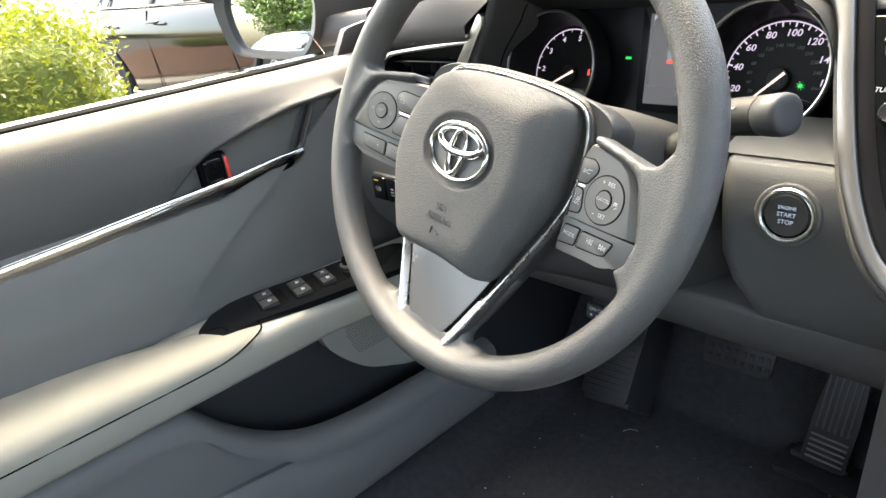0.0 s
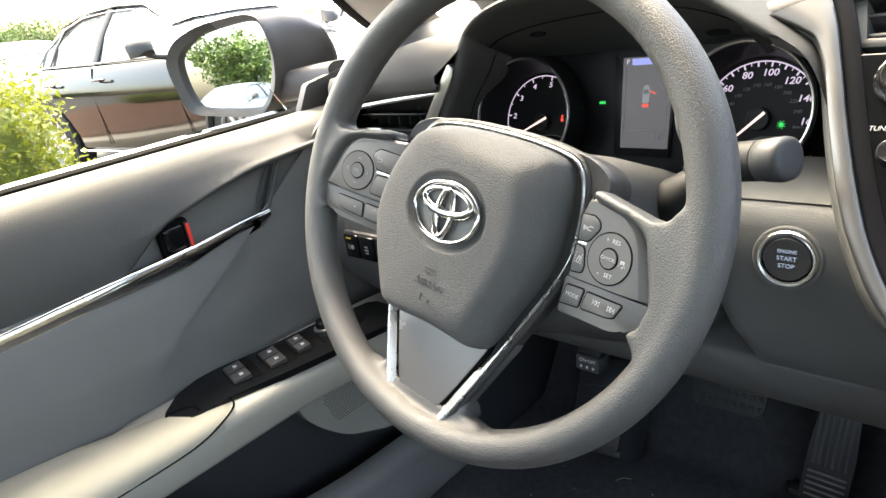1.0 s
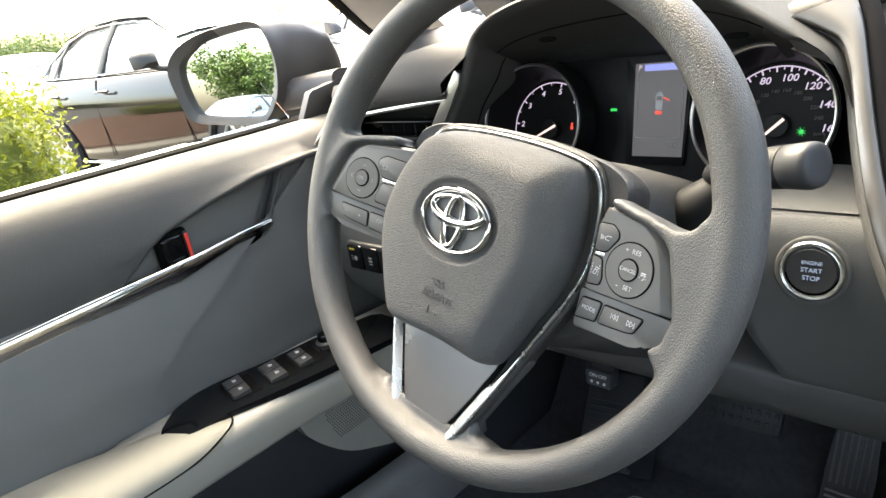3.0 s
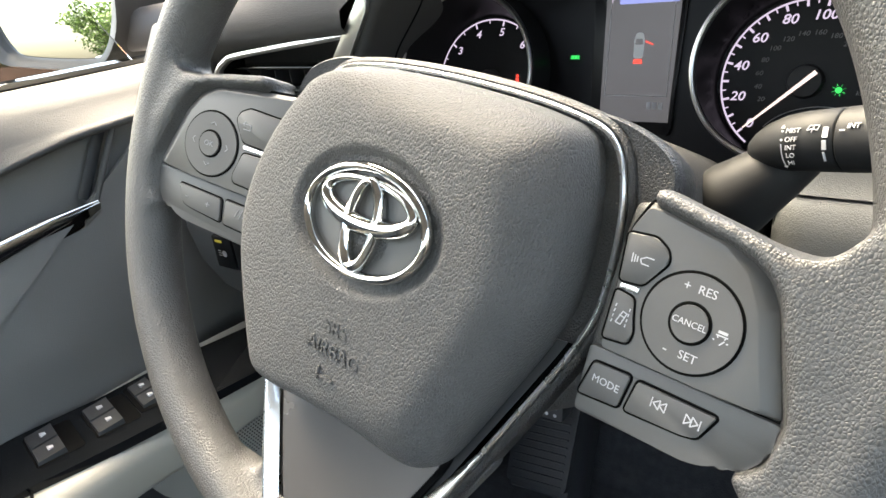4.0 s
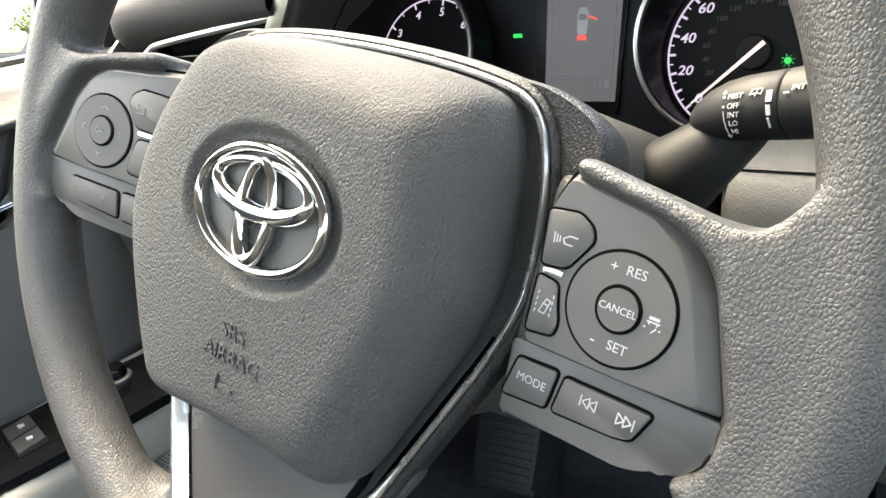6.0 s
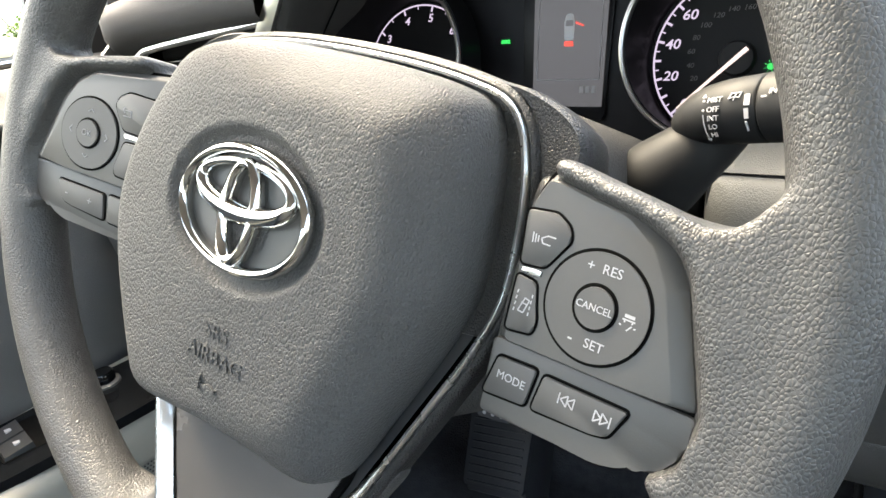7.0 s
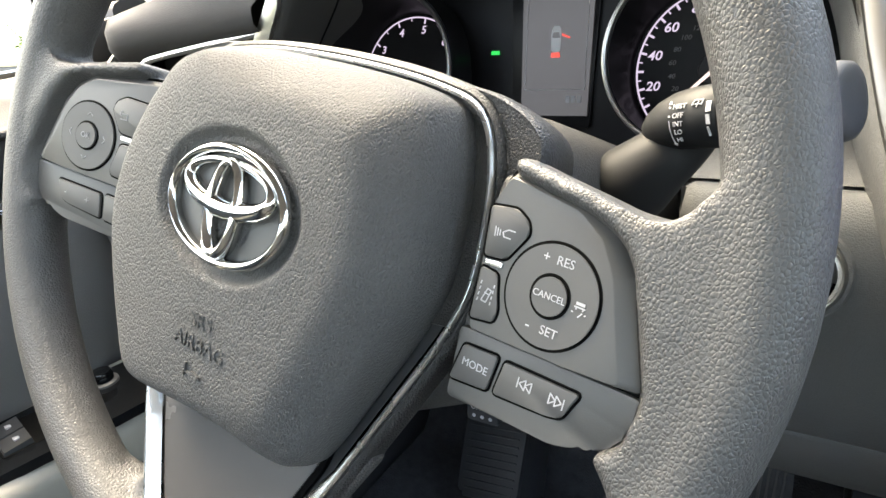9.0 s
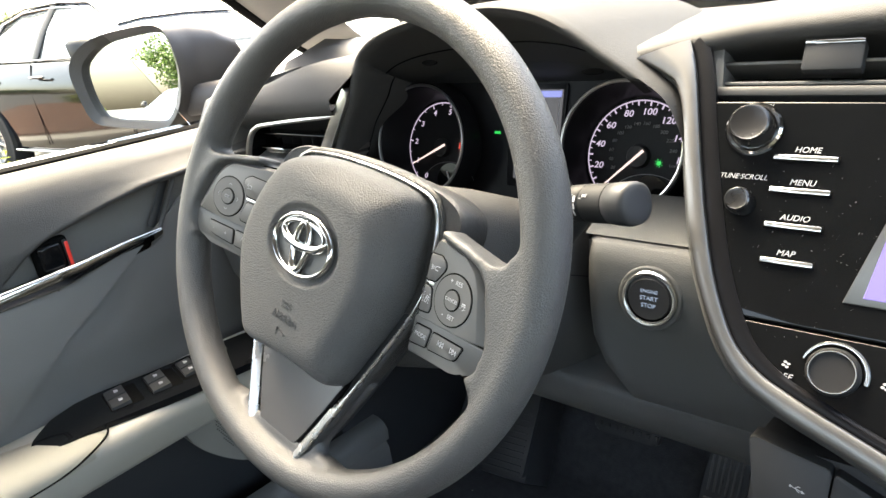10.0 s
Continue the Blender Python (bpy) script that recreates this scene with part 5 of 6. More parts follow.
# ---- driver's door ----
def door():
    d = thing("car_door", pose(-0.42, -0.20, 0.36), "closed grey car door with a beige armrest and chrome strip", "car door")
    b = Matrix.Translation((0.42, 0.20, -0.36))

    def add(name, bm, material, label="", sharp=60, parent=None):
        bm.transform(b)
        return part(name, bm, material, parent or d, label, sharp)
    ys = list(np.linspace(-0.85, 0.24, 56))

    def low_edge(y):
        return float(np.interp(y, [-0.85, -0.125, -0.113, -0.100, -0.086, -0.054, 0.009, 0.067, 0.137, 0.24], [0.846, 0.850, 0.853, 0.863, 0.876, 0.893, 0.908, 0.918, 0.921, 0.921]))

    rings = []
    for y in ys:
        zb = low_edge(y)
        lead = max(0, y - 0.10) * 0.10
        pts = [(-0.500, 0.936), (-0.475, 0.954), (-0.455, 0.9595), (-0.440, 0.9590), (-0.424, 0.954), (-0.410, 0.944), (-0.401, 0.928), (-0.396, max(0.912, zb + 0.008)), (-0.3935, zb + 0.006 if zb > 0.89 else 0.890), (-0.3925, zb + 0.004), (-0.395, zb), (-0.430, zb), (-0.50, zb)]
        rings.append([(x - lead, y, z) for x, z in pts])
    add("upper_pad", loft(rings), VINYL, "grained grey upper pad", 70)
    add("window_seal", loft([[(-0.492, y, 0.955), (-0.492, y, 0.961), (-0.484, y, 0.9625), (-0.476, y, 0.9590), (-0.476, y, 0.950)] for y in (-0.85, 0.20)]), GAP, "black window seal")
    add("belt_moulding", loft([[(-0.512, y, 0.950), (-0.512, y, 0.961), (-0.503, y, 0.9635), (-0.494, y, 0.961), (-0.494, y, 0.950)] for y in (-0.85, 0.30)]), CHROME, "bright outer belt moulding")
    add("handle_ground", loft([[(-0.414, y, z) for y, z in ((-0.14, 0.842), (0.08, 0.855), (0.16, 0.905), (0.20, 0.93), (-0.14, 0.93))], [(-0.44, y, z) for y, z in ((-0.14, 0.842), (0.08, 0.855), (0.16, 0.905), (0.20, 0.93), (-0.14, 0.93))]]), DOORGREY, "dark recess behind the handle")

    # chrome strip with its flare at the handle
    cs = curve([(-0.394, -0.85, 0.816), (-0.394, -0.284, 0.8425), (-0.394, -0.174, 0.8485), (-0.393, -0.085, 0.8525), (-0.392, -0.045, 0.8545), (-0.393, -0.020, 0.8565), (-0.394, 0.030, 0.8615), (-0.395, 0.069, 0.8650)], 10)
    cs = [Vector((p[0], p[1], p[2] - float(np.interp(p[1], [-0.85, -0.06, 0.03], [0.0058, 0.0052, 0.0012])))) for p in cs]
    tp = [float(np.interp(p[1], [-0.85, -0.10, -0.05, -0.02, 0.03, 0.069], [1.0, 1.0, 1.05, 0.80, 0.55, 0.32])) for p in cs]
    add("chrome_strip", sweep(cs, 0.0205, 0.010, (1, 0, 0), 12, taper=tp, flat=0.6), CHROME, "polished chrome strip")
    ahead = [p for p in cs if p[1] > -0.058]
    deep = [float(np.interp(p[1], [-0.058, -0.02, 0.03, 0.055, 0.069], [0.0085, 0.0135, 0.0165, 0.0150, 0.0090])) for p in ahead]
    add("strip_flare", loft([[(-0.391, p[1], p[2] + 0.001), (-0.3935, p[1], p[2] - h * 0.5), (-0.3975, p[1], p[2] - h), (-0.404, p[1], p[2] - h), (-0.404, p[1], p[2] + 0.001)] for p, h in zip(ahead, deep)]), CHROME, "flared end of the strip below the handle")
    add("strip_joint", box(-0.400, -0.3885, -0.0590, -0.0580, 0.838, 0.859, 0.0003), GAP)
    add("strip_shadow_gap", sweep([(p[0] - 0.002, p[1], p[2] - 0.0118) for p in cs if p[1] < -0.058], 0.004, 0.004, (1, 0, 0), 6), GAP)
    add("recess_edge", sweep([(-0.4015, 0.071, 0.8655), (-0.4020, 0.088, 0.893), (-0.4035, 0.107, 0.924)], 0.0055, 0.0060, (1, 0, 0), 8), VINYL, "raised front edge of the handle recess")
    # dark bar put in for the shade behind the raised edge
    add("recess_painted_shade", sweep([(-0.4085, 0.064, 0.8670), (-0.4090, 0.081, 0.895), (-0.4105, 0.100, 0.925)], 0.0100, 0.0040, (1, 0, 0), 6), DARK)
    # inside handle
    h = thing("door_handle", pose(-0.402, -0.048, 0.872), "black inside door handle with a red lock mark", "door handle")
    part("bezel", box(-0.008, 0.004, -0.020, 0.0165, -0.020, 0.020, 0.004, 3), GAP, h)
    part("lever", box(-0.003, 0.0085, -0.0165, 0.0085, -0.014, 0.016, 0.005, 4), GLOSS, h, "gloss black pull lever")
    part("lock_knob", box(-0.003, 0.0075, 0.0100, 0.0150, -0.015, 0.016, 0.002, 3), DARK, h)
    part("lock_mark", box(0.0062, 0.0083, 0.0108, 0.0144, -0.012, 0.014, 0.0006), RED, h, "red lock mark")

    # middle panel: rear skin, front wedge and the joint between them
    def seam_y(z):
        return float(np.interp(z, [0.690, 0.695, 0.703, 0.733, 0.782, 0.808, 0.852, 0.862], [-0.30, -0.226, -0.170, -0.128, -0.070, -0.026, 0.041, 0.058]))

    def x_at(z, y):
        return float(np.interp(z, [0.40, 0.66, 0.70, 0.76, 0.82, 0.86], [-0.405, -0.400, -0.393, -0.388, -0.393, -0.400])) - max(0, y - 0.10) * 0.15

    def rear(u, v):
        z = 0.672 + 0.182 * v
        ye = seam_y(max(z, 0.690))
        y = -0.85 + (ye + 0.85) * u
        zz = 0.672 + (low_edge(y) - 0.014 - 0.672) * v if v > 0.98 else z
        return (x_at(z, y) + 0.0015, y, z)
    add("rear_panel", solid(grid(rear, 40, 24), 0.004), DOORGREY, "grained grey door panel", 70)

    def front(u, v):
        z = 0.672 + (0.30) * v
        y0 = seam_y(min(max(z, 0.690), 0.862)) + max(0, z - 0.862) * 1.5
        y = y0 + (0.27 - y0) * u
        return (x_at(min(z, 0.86), y) - 0.004, y, z)
    add("front_panel", solid(grid(front, 20, 24), 0.004), DOORGREY, "grey front door panel", 70)
    line = [(x_at(z, seam_y(z)) - 0.0002, seam_y(z) + 0.0006, z) for z in np.linspace(0.6905, 0.857, 24)]
    add("panel_joint", sweep(curve(line, 2), 0.0022, 0.0030, (1, 0, 0), 6), GAP)
    add("door_core", box(-0.52, -0.425, -0.85, 0.30, 0.34, 0.945, 0.004), DARK)

    # armrest
    rings = []
    for y in np.linspace(-0.85, 0.20, 40):
        s = max(0, y - 0.06) * 0.30
        f = max(0, y) * 0.14
        pts = [(-0.402, 0.672), (-0.402, 0.700), (-0.36, 0.7025), (-0.320, 0.7025), (-0.305, 0.7005), (-0.2985, 0.694), (-0.2975, 0.684), (-0.2995, 0.660), (-0.303, 0.6545), (-0.312, 0.652), (-0.350, 0.648), (-0.402, 0.650)]
        rings.append([(x + f - s * 0.4 * (1 if x > -0.36 else 0), y, z) for x, z in pts])
    add("armrest_body", loft(rings), BEIGELOW, "pale beige armrest body", 50)
    rings = []
    for y in np.linspace(-0.85, -0.070, 44):
        k = 1.0 if y < -0.14 else max(0.05, 1 - ((y + 0.14) / 0.070) ** 2.2)
        lift = 0.010 * float(np.interp(y, [-0.85, -0.36, -0.28, -0.22, -0.14], [1.6, 1.5, 1.25, 0.9, 0.35]))
        back = float(np.interp(y, [-0.85, -0.36, -0.26, -0.20, -0.12], [-0.43, -0.425, -0.405, -0.385, -0.365]))
        front_x = -0.2955
        pts = [(back, 0.692), (back + 0.004, 0.702 + lift * 0.6), ((back * 0.7 + front_x * 0.3), 0.705 + lift), ((back * 0.35 + front_x * 0.65), 0.7055 + lift), (front_x - 0.016, 0.7045 + lift * 0.85), (front_x - 0.005, 0.701 + lift * 0.5), (front_x, 0.695 + lift * 0.2), (front_x + 0.0005, 0.689), (front_x - 0.004, 0.6862), (front_x - 0.02, 0.686)]
        cx = (back + front_x) / 2 + 0.02
        rings.append([(cx + (x - cx) * (0.25 + 0.75 * k) if k < 1 else x, y, 0.692 + (z - 0.692) * (0.35 + 0.65 * k)) for x, z in pts])
    add("armrest_pad", loft(rings), BEIGE, "soft beige armrest pad", 60)

    seam = curve([(-0.2957, -0.85, 0.6885), (-0.2957, -0.45, 0.6885), (-0.2957, -0.25, 0.6885), (-0.2957, -0.16, 0.6890), (-0.2960, -0.125, 0.6925), (-0.2990, -0.098, 0.7000), (-0.3060, -0.084, 0.7035), (-0.3180, -0.078, 0.7045)], 6)
    add("armrest_seam", sweep(seam, 0.0024, 0.0024, (0, 1, 0), 6), GAP, "dark seam round the armrest pad")
    # switch plate on the armrest's front half
    out = rounded([(-0.330, -0.146), (-0.356, -0.138), (-0.383, -0.110), (-0.394, -0.075), (-0.391, -0.050), (-0.378, 0.008), (-0.372, 0.070), (-0.350, 0.160), (-0.270, 0.160), (-0.2945, 0.022), (-0.3070, -0.034), (-0.3205, -0.087), (-0.3185, -0.118)], 0.008)
    add("switch_plate", slab(out, 0.7000, 0.7085, 0.003, 3), GLOSS, "gloss black switch plate")
    for i, (cx, cy, n, sx, sy) in enumerate(((-0.3545, -0.0470, 2, 0.0215, 0.0200), (-0.3455, -0.0045, 2, 0.0215, 0.0200), (-0.3430, 0.0320, 2, 0.0190, 0.0165))):
        sw = thing("window_switch", pose(cx, cy, 0.7085, 0, 0, -12), "black window switch pair with a pale symbol", "switch", "switches on the door")
        part("switch_well", slab(rounded([(-0.0245, -0.0135), (0.0245, -0.0135), (0.0245, 0.0215), (-0.0245, 0.0215)], 0.004), -0.003, 0.0004), GAP, sw)
        for k in (-1, 1):
            x0 = k * (sx / 2 + 0.0008)
            part("rocker", loft([[(x0 - sx / 2, -sy * 0.60, 0.0), (x0 + sx / 2, -sy * 0.60, 0.0), (x0 + sx / 2, sy * 0.45, 0.0), (x0 - sx / 2, sy * 0.45, 0.0)], [(x0 - sx / 2 + 0.0004, -sy * 0.55, 0.0030), (x0 + sx / 2 - 0.0004, -sy * 0.55, 0.0030), (x0 + sx / 2 - 0.0004, sy * 0.42, 0.0052), (x0 - sx / 2 + 0.0004, sy * 0.42, 0.0052)]]), DARK, sw)
            part("symbol", slab(rounded([(x0 - 0.0026, -0.0020), (x0 + 0.0026, -0.0020), (x0 + 0.0022, 0.0022), (x0 - 0.0012, 0.0022)], 0.0006), 0.0, 0.0054), INK, sw)
    kn = thing("mirror_control", pose(-0.349, 0.074, 0.7085), "small black mirror adjusting knob", "knob")
    part("collar", lathe([(0.0125, 0.0), (0.0122, 0.0020), (0.0100, 0.0030)], 32), SATIN, kn)
    part("cap", lathe([(0.0090, 0.0), (0.0092, 0.0090), (0.0080, 0.0115), (0.001, 0.0120)], 24), GLOSS, kn)

    # map pocket and lower panel
    rim = [(-0.85, 0.646), (-0.30, 0.643), (-0.215, 0.640), (-0.180, 0.628), (-0.146, 0.585), (-0.096, 0.538), (-0.036, 0.506), (0.048, 0.490), (0.151, 0.484), (0.30, 0.476)]
    top = curve(rim, 5)
    mY = Matrix(((0, 0, 1, 0), (1, 0, 0, 0), (0, 1, 0, 0), (0, 0, 0, 1)))
    add("pocket_wall", slab([(-0.85, 0.36), (0.30, 0.36)] + top[::-1], -0.352, -0.336, 0.003, 2, mY), DOORGREY, "dark outer wall of the door pocket")
    add("pocket_rim", loft([[(-0.352, y, z - 0.003), (-0.350, y, z + 0.0015), (-0.338, y, z + 0.001), (-0.326, y, z - 0.006), (-0.320, y, z - 0.016), (-0.3205, y, z - 0.034), (-0.333, y, z - 0.040)] for y, z in top]), DOORGREY, "grey rim of the door pocket", 60)
    low = []
    for y in np.linspace(-0.85, 0.30, 24):
        zt = float(np.interp(y, [-0.85, -0.194, 0.077, 0.30], [0.585, 0.505, 0.463, 0.435]))
        low.append([(-0.345, y, 0.372), (-0.326, y, 0.376), (-0.322, y, 0.392), (-0.3235, y, zt - 0.010), (-0.329, y, zt), (-0.345, y, zt + 0.002)])
    add("lower_trim", loft(low), DOORGREY, "grey lower edge of the door", 50)
    add("pocket_back", box(-0.426, -0.402, -0.85, 0.30, 0.36, 0.66), DARK)
    add("pocket_floor", box(-0.41, -0.345, -0.85, 0.30, 0.40, 0.43), DARK)

    # loudspeaker cover ahead of the pocket
    sp = curve([(0.005, 0.650), (0.020, 0.600), (0.065, 0.550), (0.110, 0.525), (0.170, 0.505), (0.30, 0.500)], 6) + [(0.30, 0.655)]
    add("speaker_surround", slab(sp, -0.372, -0.352, 0.004, 2, mY), SPEAKER, "grey surround of the loudspeaker")
    dots = []
    for i in range(30):
        for j in range(20):
            y, z = 0.050 + i * 0.0036 + (j % 2) * 0.0018, 0.573 + j * 0.0034
            if z > 0.643 or (y - 0.050) + (z - 0.573) * 0.4 < 0.012:
                continue
            dots.append(slab(circle(0.0009, 5, y, z), -0.356, -0.3516))
    bm = merge(*dots)
    bm.transform(mY)
    tagged(add("speaker_mesh", bm, GAP), kind="stuff")
    return d


door()


def side_mirror():
    n = Vector((0.36, -0.93, 0.06)).normalized()
    u = Vector((0.93, 0.36, 0)).normalized()
    up = n.cross(u)
    m = axes((-0.63, 0.195, 1.02), u, up)
    s = thing("wing_mirror", m, "dark grey wing mirror outside the driver's window", "wing mirror")
    shell = curve([(-0.106, 0.026), (-0.080, 0.054), (-0.034, 0.0695), (0.030, 0.0755), (0.068, 0.0745), (0.086, 0.062), (0.094, 0.038), (0.097, 0.006), (0.088, -0.034), (0.064, -0.064), (0.036, -0.0705), (-0.048, -0.0625), (-0.083, -0.0525), (-0.100, -0.015)], 4, True)
    glass = curve([(-0.083, 0.026), (-0.060, 0.045), (-0.028, 0.0575), (0.030, 0.0640), (0.066, 0.0640), (0.078, 0.054), (0.084, 0.030), (0.084, 0.000), (0.071, -0.035), (0.054, -0.055), (0.032, -0.0590), (-0.050, -0.0505), (-0.072, -0.0385), (-0.084, -0.005)], 4, True)
    inner = [(x * 0.99, y * 0.99) for x, y in glass]

    def off(o, k, dx, dy, z):
        return [(x * k + dx, y * k + dy, z) for x, y in o]
    rings = [off(inner, 1.0, 0, 0, -0.004), off(inner, 1.03, 0, 0, 0.006), off(shell, 0.975, 0, 0, 0.012), off(shell, 1.0, 0, 0, 0.006), off(shell, 1.01, 0, 0, -0.006), off(shell, 1.015, 0.006, 0, -0.025), off(shell, 0.98, 0.026, -0.002, -0.055), off(shell, 0.85, 0.052, -0.006, -0.085), off(shell, 0.60, 0.070, -0.010, -0.110), off(shell, 0.25, 0.080, -0.012, -0.120)]
    part("housing", loft(rings), HOUSING, s, "dark grey housing", 50)
    part("glass_back", slab(inner, -0.012, -0.0045), GAP, s)
    part("mirror_glass", slab(scaled(glass, 0.985), -0.0045, -0.0020), MIRROR, s, "silvered mirror glass")
    arm = sweep([(0.066, -0.035, -0.030), (0.130, -0.030, -0.035), (0.185, -0.028, -0.020)], 0.055, 0.045, (0, 1, 0), 16, flat=0.6)
    part("arm", arm, HOUSING, s, "", 60)
    f = thing("mirror_sail", pose(-0.463, 0.25, 0.966), "black triangular cover at the foot of the wing mirror", "trim piece")
    part("sail_plate", slab(rounded([(-0.062, -0.010), (0.17, -0.010), (0.16, 0.050), (0.05, 0.040), (-0.040, 0.026)], 0.004), -0.008, 0.004, 0.003, 2, Matrix(((0, 0, 1, 0), (1, 0, 0, 0), (0, 1, 0, 0), (0, 0, 0, 1)))), HOUSING, f)


side_mirror()


def pillar():
    p = thing("windscreen_pillar", pose(-0.55, 0.40, 1.04), "pale grey trim of the windscreen pillar", "pillar trim")
    b = Matrix.Translation((0.55, -0.40, -1.04))
    edge = curve([(-0.640, 0.60, 0.990), (-0.575, 0.45, 1.050), (-0.430, 0.25, 1.122), (-0.300, 0.05, 1.215), (-0.200, -0.15, 1.320), (-0.160, -0.30, 1.400)], 6)
    rings = []
    for x, y, z in edge:
        rings.append([(x - 0.020, y + 0.010, z - 0.004), (x, y - 0.006, z + 0.002), (x + 0.030, y - 0.004, z + 0.006), (x + 0.075, y + 0.030, z + 0.010), (x + 0.085, y + 0.060, z + 0.006), (x + 0.030, y + 0.070, z + 0.010)])
    bm = loft(rings)
    bm.transform(b)
    part("trim", bm, PILLAR, p, "", 50)
    bm = sweep([(x - 0.012, y - 0.002, z + 0.001) for x, y, z in edge], 0.018, 0.014, (0, 0, 1), 8)
    bm.transform(b)
    part("door_seal", bm, GAP, p, "black rubber seal")
    bm = loft([[(-0.60, 0.30, 0.962), (-0.45, 0.30, 0.965), (-0.44, 0.46, 1.035), (-0.50, 0.46, 1.045)], [(-0.60, 0.34, 0.960), (-0.45, 0.34, 0.960), (-0.44, 0.50, 1.030), (-0.50, 0.50, 1.040)]])
    bm.transform(b)
    part("corner_cover", bm, DARK, p, "dark corner cover")


pillar()


# ---- footwell ----
def footwell():
    def carpet(u, v):
        x = -0.345 + 0.60 * u
        y = -0.90 + 1.55 * v
        z = 0.325 + max(0, y - 0.50) * 1.3 + max(0, -0.27 - x) * 0.35
        return (x, y, z + 0.004 * noise.noise((x * 9, y * 9, 0)))
    tagged(link("floor", solid(grid(carpet, 60, 120), 0.012), CARPET, None, "worn black carpet with crumbs and lint", 70), category="floor", kind="structure")
    rng = random.Random(11)
    for i in range(30):
        x, y = rng.uniform(-0.26, 0.16), rng.uniform(0.0, 0.46)
        s = rng.uniform(0.0006, 0.0013)
        bm = bmesh.new()
        bmesh.ops.create_icosphere(bm, subdivisions=1, radius=s, matrix=pose(x, y, 0.331) @ Matrix.Diagonal((rng.uniform(0.7, 2.0), 1, 0.6, 1)))
        tagged(link("crumb", bm, INK if i % 3 else CONCRETE, None, "pale crumb on the black carpet"), category="crumb", group="crumbs on the carpet")
    for x, y, a in ((-0.135, 0.385, 35), (-0.21, 0.10, 60), (0.03, 0.22, -20)):
        bm = sweep([(0, 0, 0.0), (0.012, 0.002, 0.003), (0.024, 0, 0.0015)], 0.0012, 0.0012, seg=6)
        ob = link("dry_stalk", bm, BEIGE, None, "thin dry plant stalk on the carpet")
        ob.matrix_world = pose(x, y, 0.332, 0, 0, a)
        tagged(ob, category="stalk")

    # sill plate by the door
    s = thing("sill_plate", pose(-0.375, 0.0, 0.345), "grey plastic door sill plate", "sill plate")
    part("plate", loft([[(-0.042, y, -0.05), (-0.040, y, 0.006), (-0.030, y, 0.010), (0.006, y, 0.010), (0.022, y, 0.004), (0.030, y, -0.020)] for y in (-0.9, 0.5)]), DASHLOW, s, "", 50)
    part("sill_edge", box(-0.046, -0.040, -0.9, 0.5, -0.02, 0.012, 0.002), SATIN, s)
    link_wall = box(-0.53, -0.41, -0.90, 0.62, 0.20, 0.345, 0.004)
    tagged(link("kick_panel", box(-0.42, -0.350, 0.235, 0.62, 0.30, 0.69, 0.006), DARK, None, "dark kick panel ahead of the door"), category="panel", kind="structure")
    tagged(link("side_sill", link_wall, DARK, None, "dark body sill below the door"), category="body sill", kind="structure")

    # accelerator
    p = thing("accelerator_pedal", axes((0.128, 0.478, 0.342), (0.97, 0.02, -0.05), (0.10, 0.36, 0.93)), "ribbed black rubber accelerator pedal", "pedal")
    part("pad", slab(rounded([(-0.030, 0.0), (0.028, 0.0), (0.030, 0.075), (0.025, 0.165), (-0.021, 0.165), (-0.028, 0.075)], 0.006), -0.008, 0.0, 0.003), DARK, p)
    for i in range(6):
        x = -0.020 + i * 0.008
        part("rib", box(x - 0.0016, x + 0.0016, 0.055, 0.160, -0.001, 0.0022, 0.0008), SATIN, p)
    # lower ribs get silver metal to stand in for the light they reflect
    for i in range(5):
        y = 0.010 + i * 0.0085
        part("rib", box(-0.024, 0.024, y - 0.0014, y + 0.0014, -0.001, 0.0024, 0.0008), SILVER, p, "lower rib coloured silver for its bright reflection")
    base = thing("pedal_base", pose(0.122, 0.478, 0.331), "black pedal base plate on the carpet", "pedal base")
    part("plate", box(-0.048, 0.060, -0.030, 0.065, -0.004, 0.008, 0.003), DARK, base)
    part("hinge", box(-0.038, 0.040, 0.005, 0.030, 0.006, 0.018, 0.004), DARK, base)

    p = thing("brake_pedal", axes((0.018, 0.440, 0.500), (1, 0, 0.03), (0, 0.45, 0.89)), "wide black rubber brake pedal with a raised pattern", "pedal")
    part("pad", slab(rounded([(-0.050, -0.014), (0.046, -0.014), (0.050, 0.060), (-0.052, 0.060)], 0.010), -0.012, 0.0, 0.004), DARK, p)
    for i in range(8):
        for j in range(4):
            part("stud", box(-0.042 + i * 0.0115, -0.036 + i * 0.0115, -0.006 + j * 0.014, 0.001 + j * 0.014, -0.001, 0.0025, 0.001), DARK, p)
    part("arm", sweep([(0, 0.05, -0.012), (0, 0.12, -0.05), (0, 0.25, -0.06)], 0.012, 0.020, seg=8), DARK, p)

    p = thing("foot_rest", axes((-0.178, 0.420, 0.420), (0.98, 0.02, 0.10), (-0.10, 0.62, 0.76)), "black ribbed plastic foot rest", "foot rest")
    part("plate", slab(rounded([(-0.044, -0.052), (0.042, -0.052), (0.046, 0.090), (-0.046, 0.090)], 0.006), -0.010, 0.0, 0.002), DARK, p)
    for i in range(10):
        y = -0.046 + i * 0.010
        part("rib", box(-0.038, 0.036, y - 0.0012, y + 0.0012, -0.001, 0.0020, 0.0006), DARK, p)
    part("foot", box(-0.044, 0.042, -0.06, 0.10, -0.09, -0.011, 0.004), DARK, p)

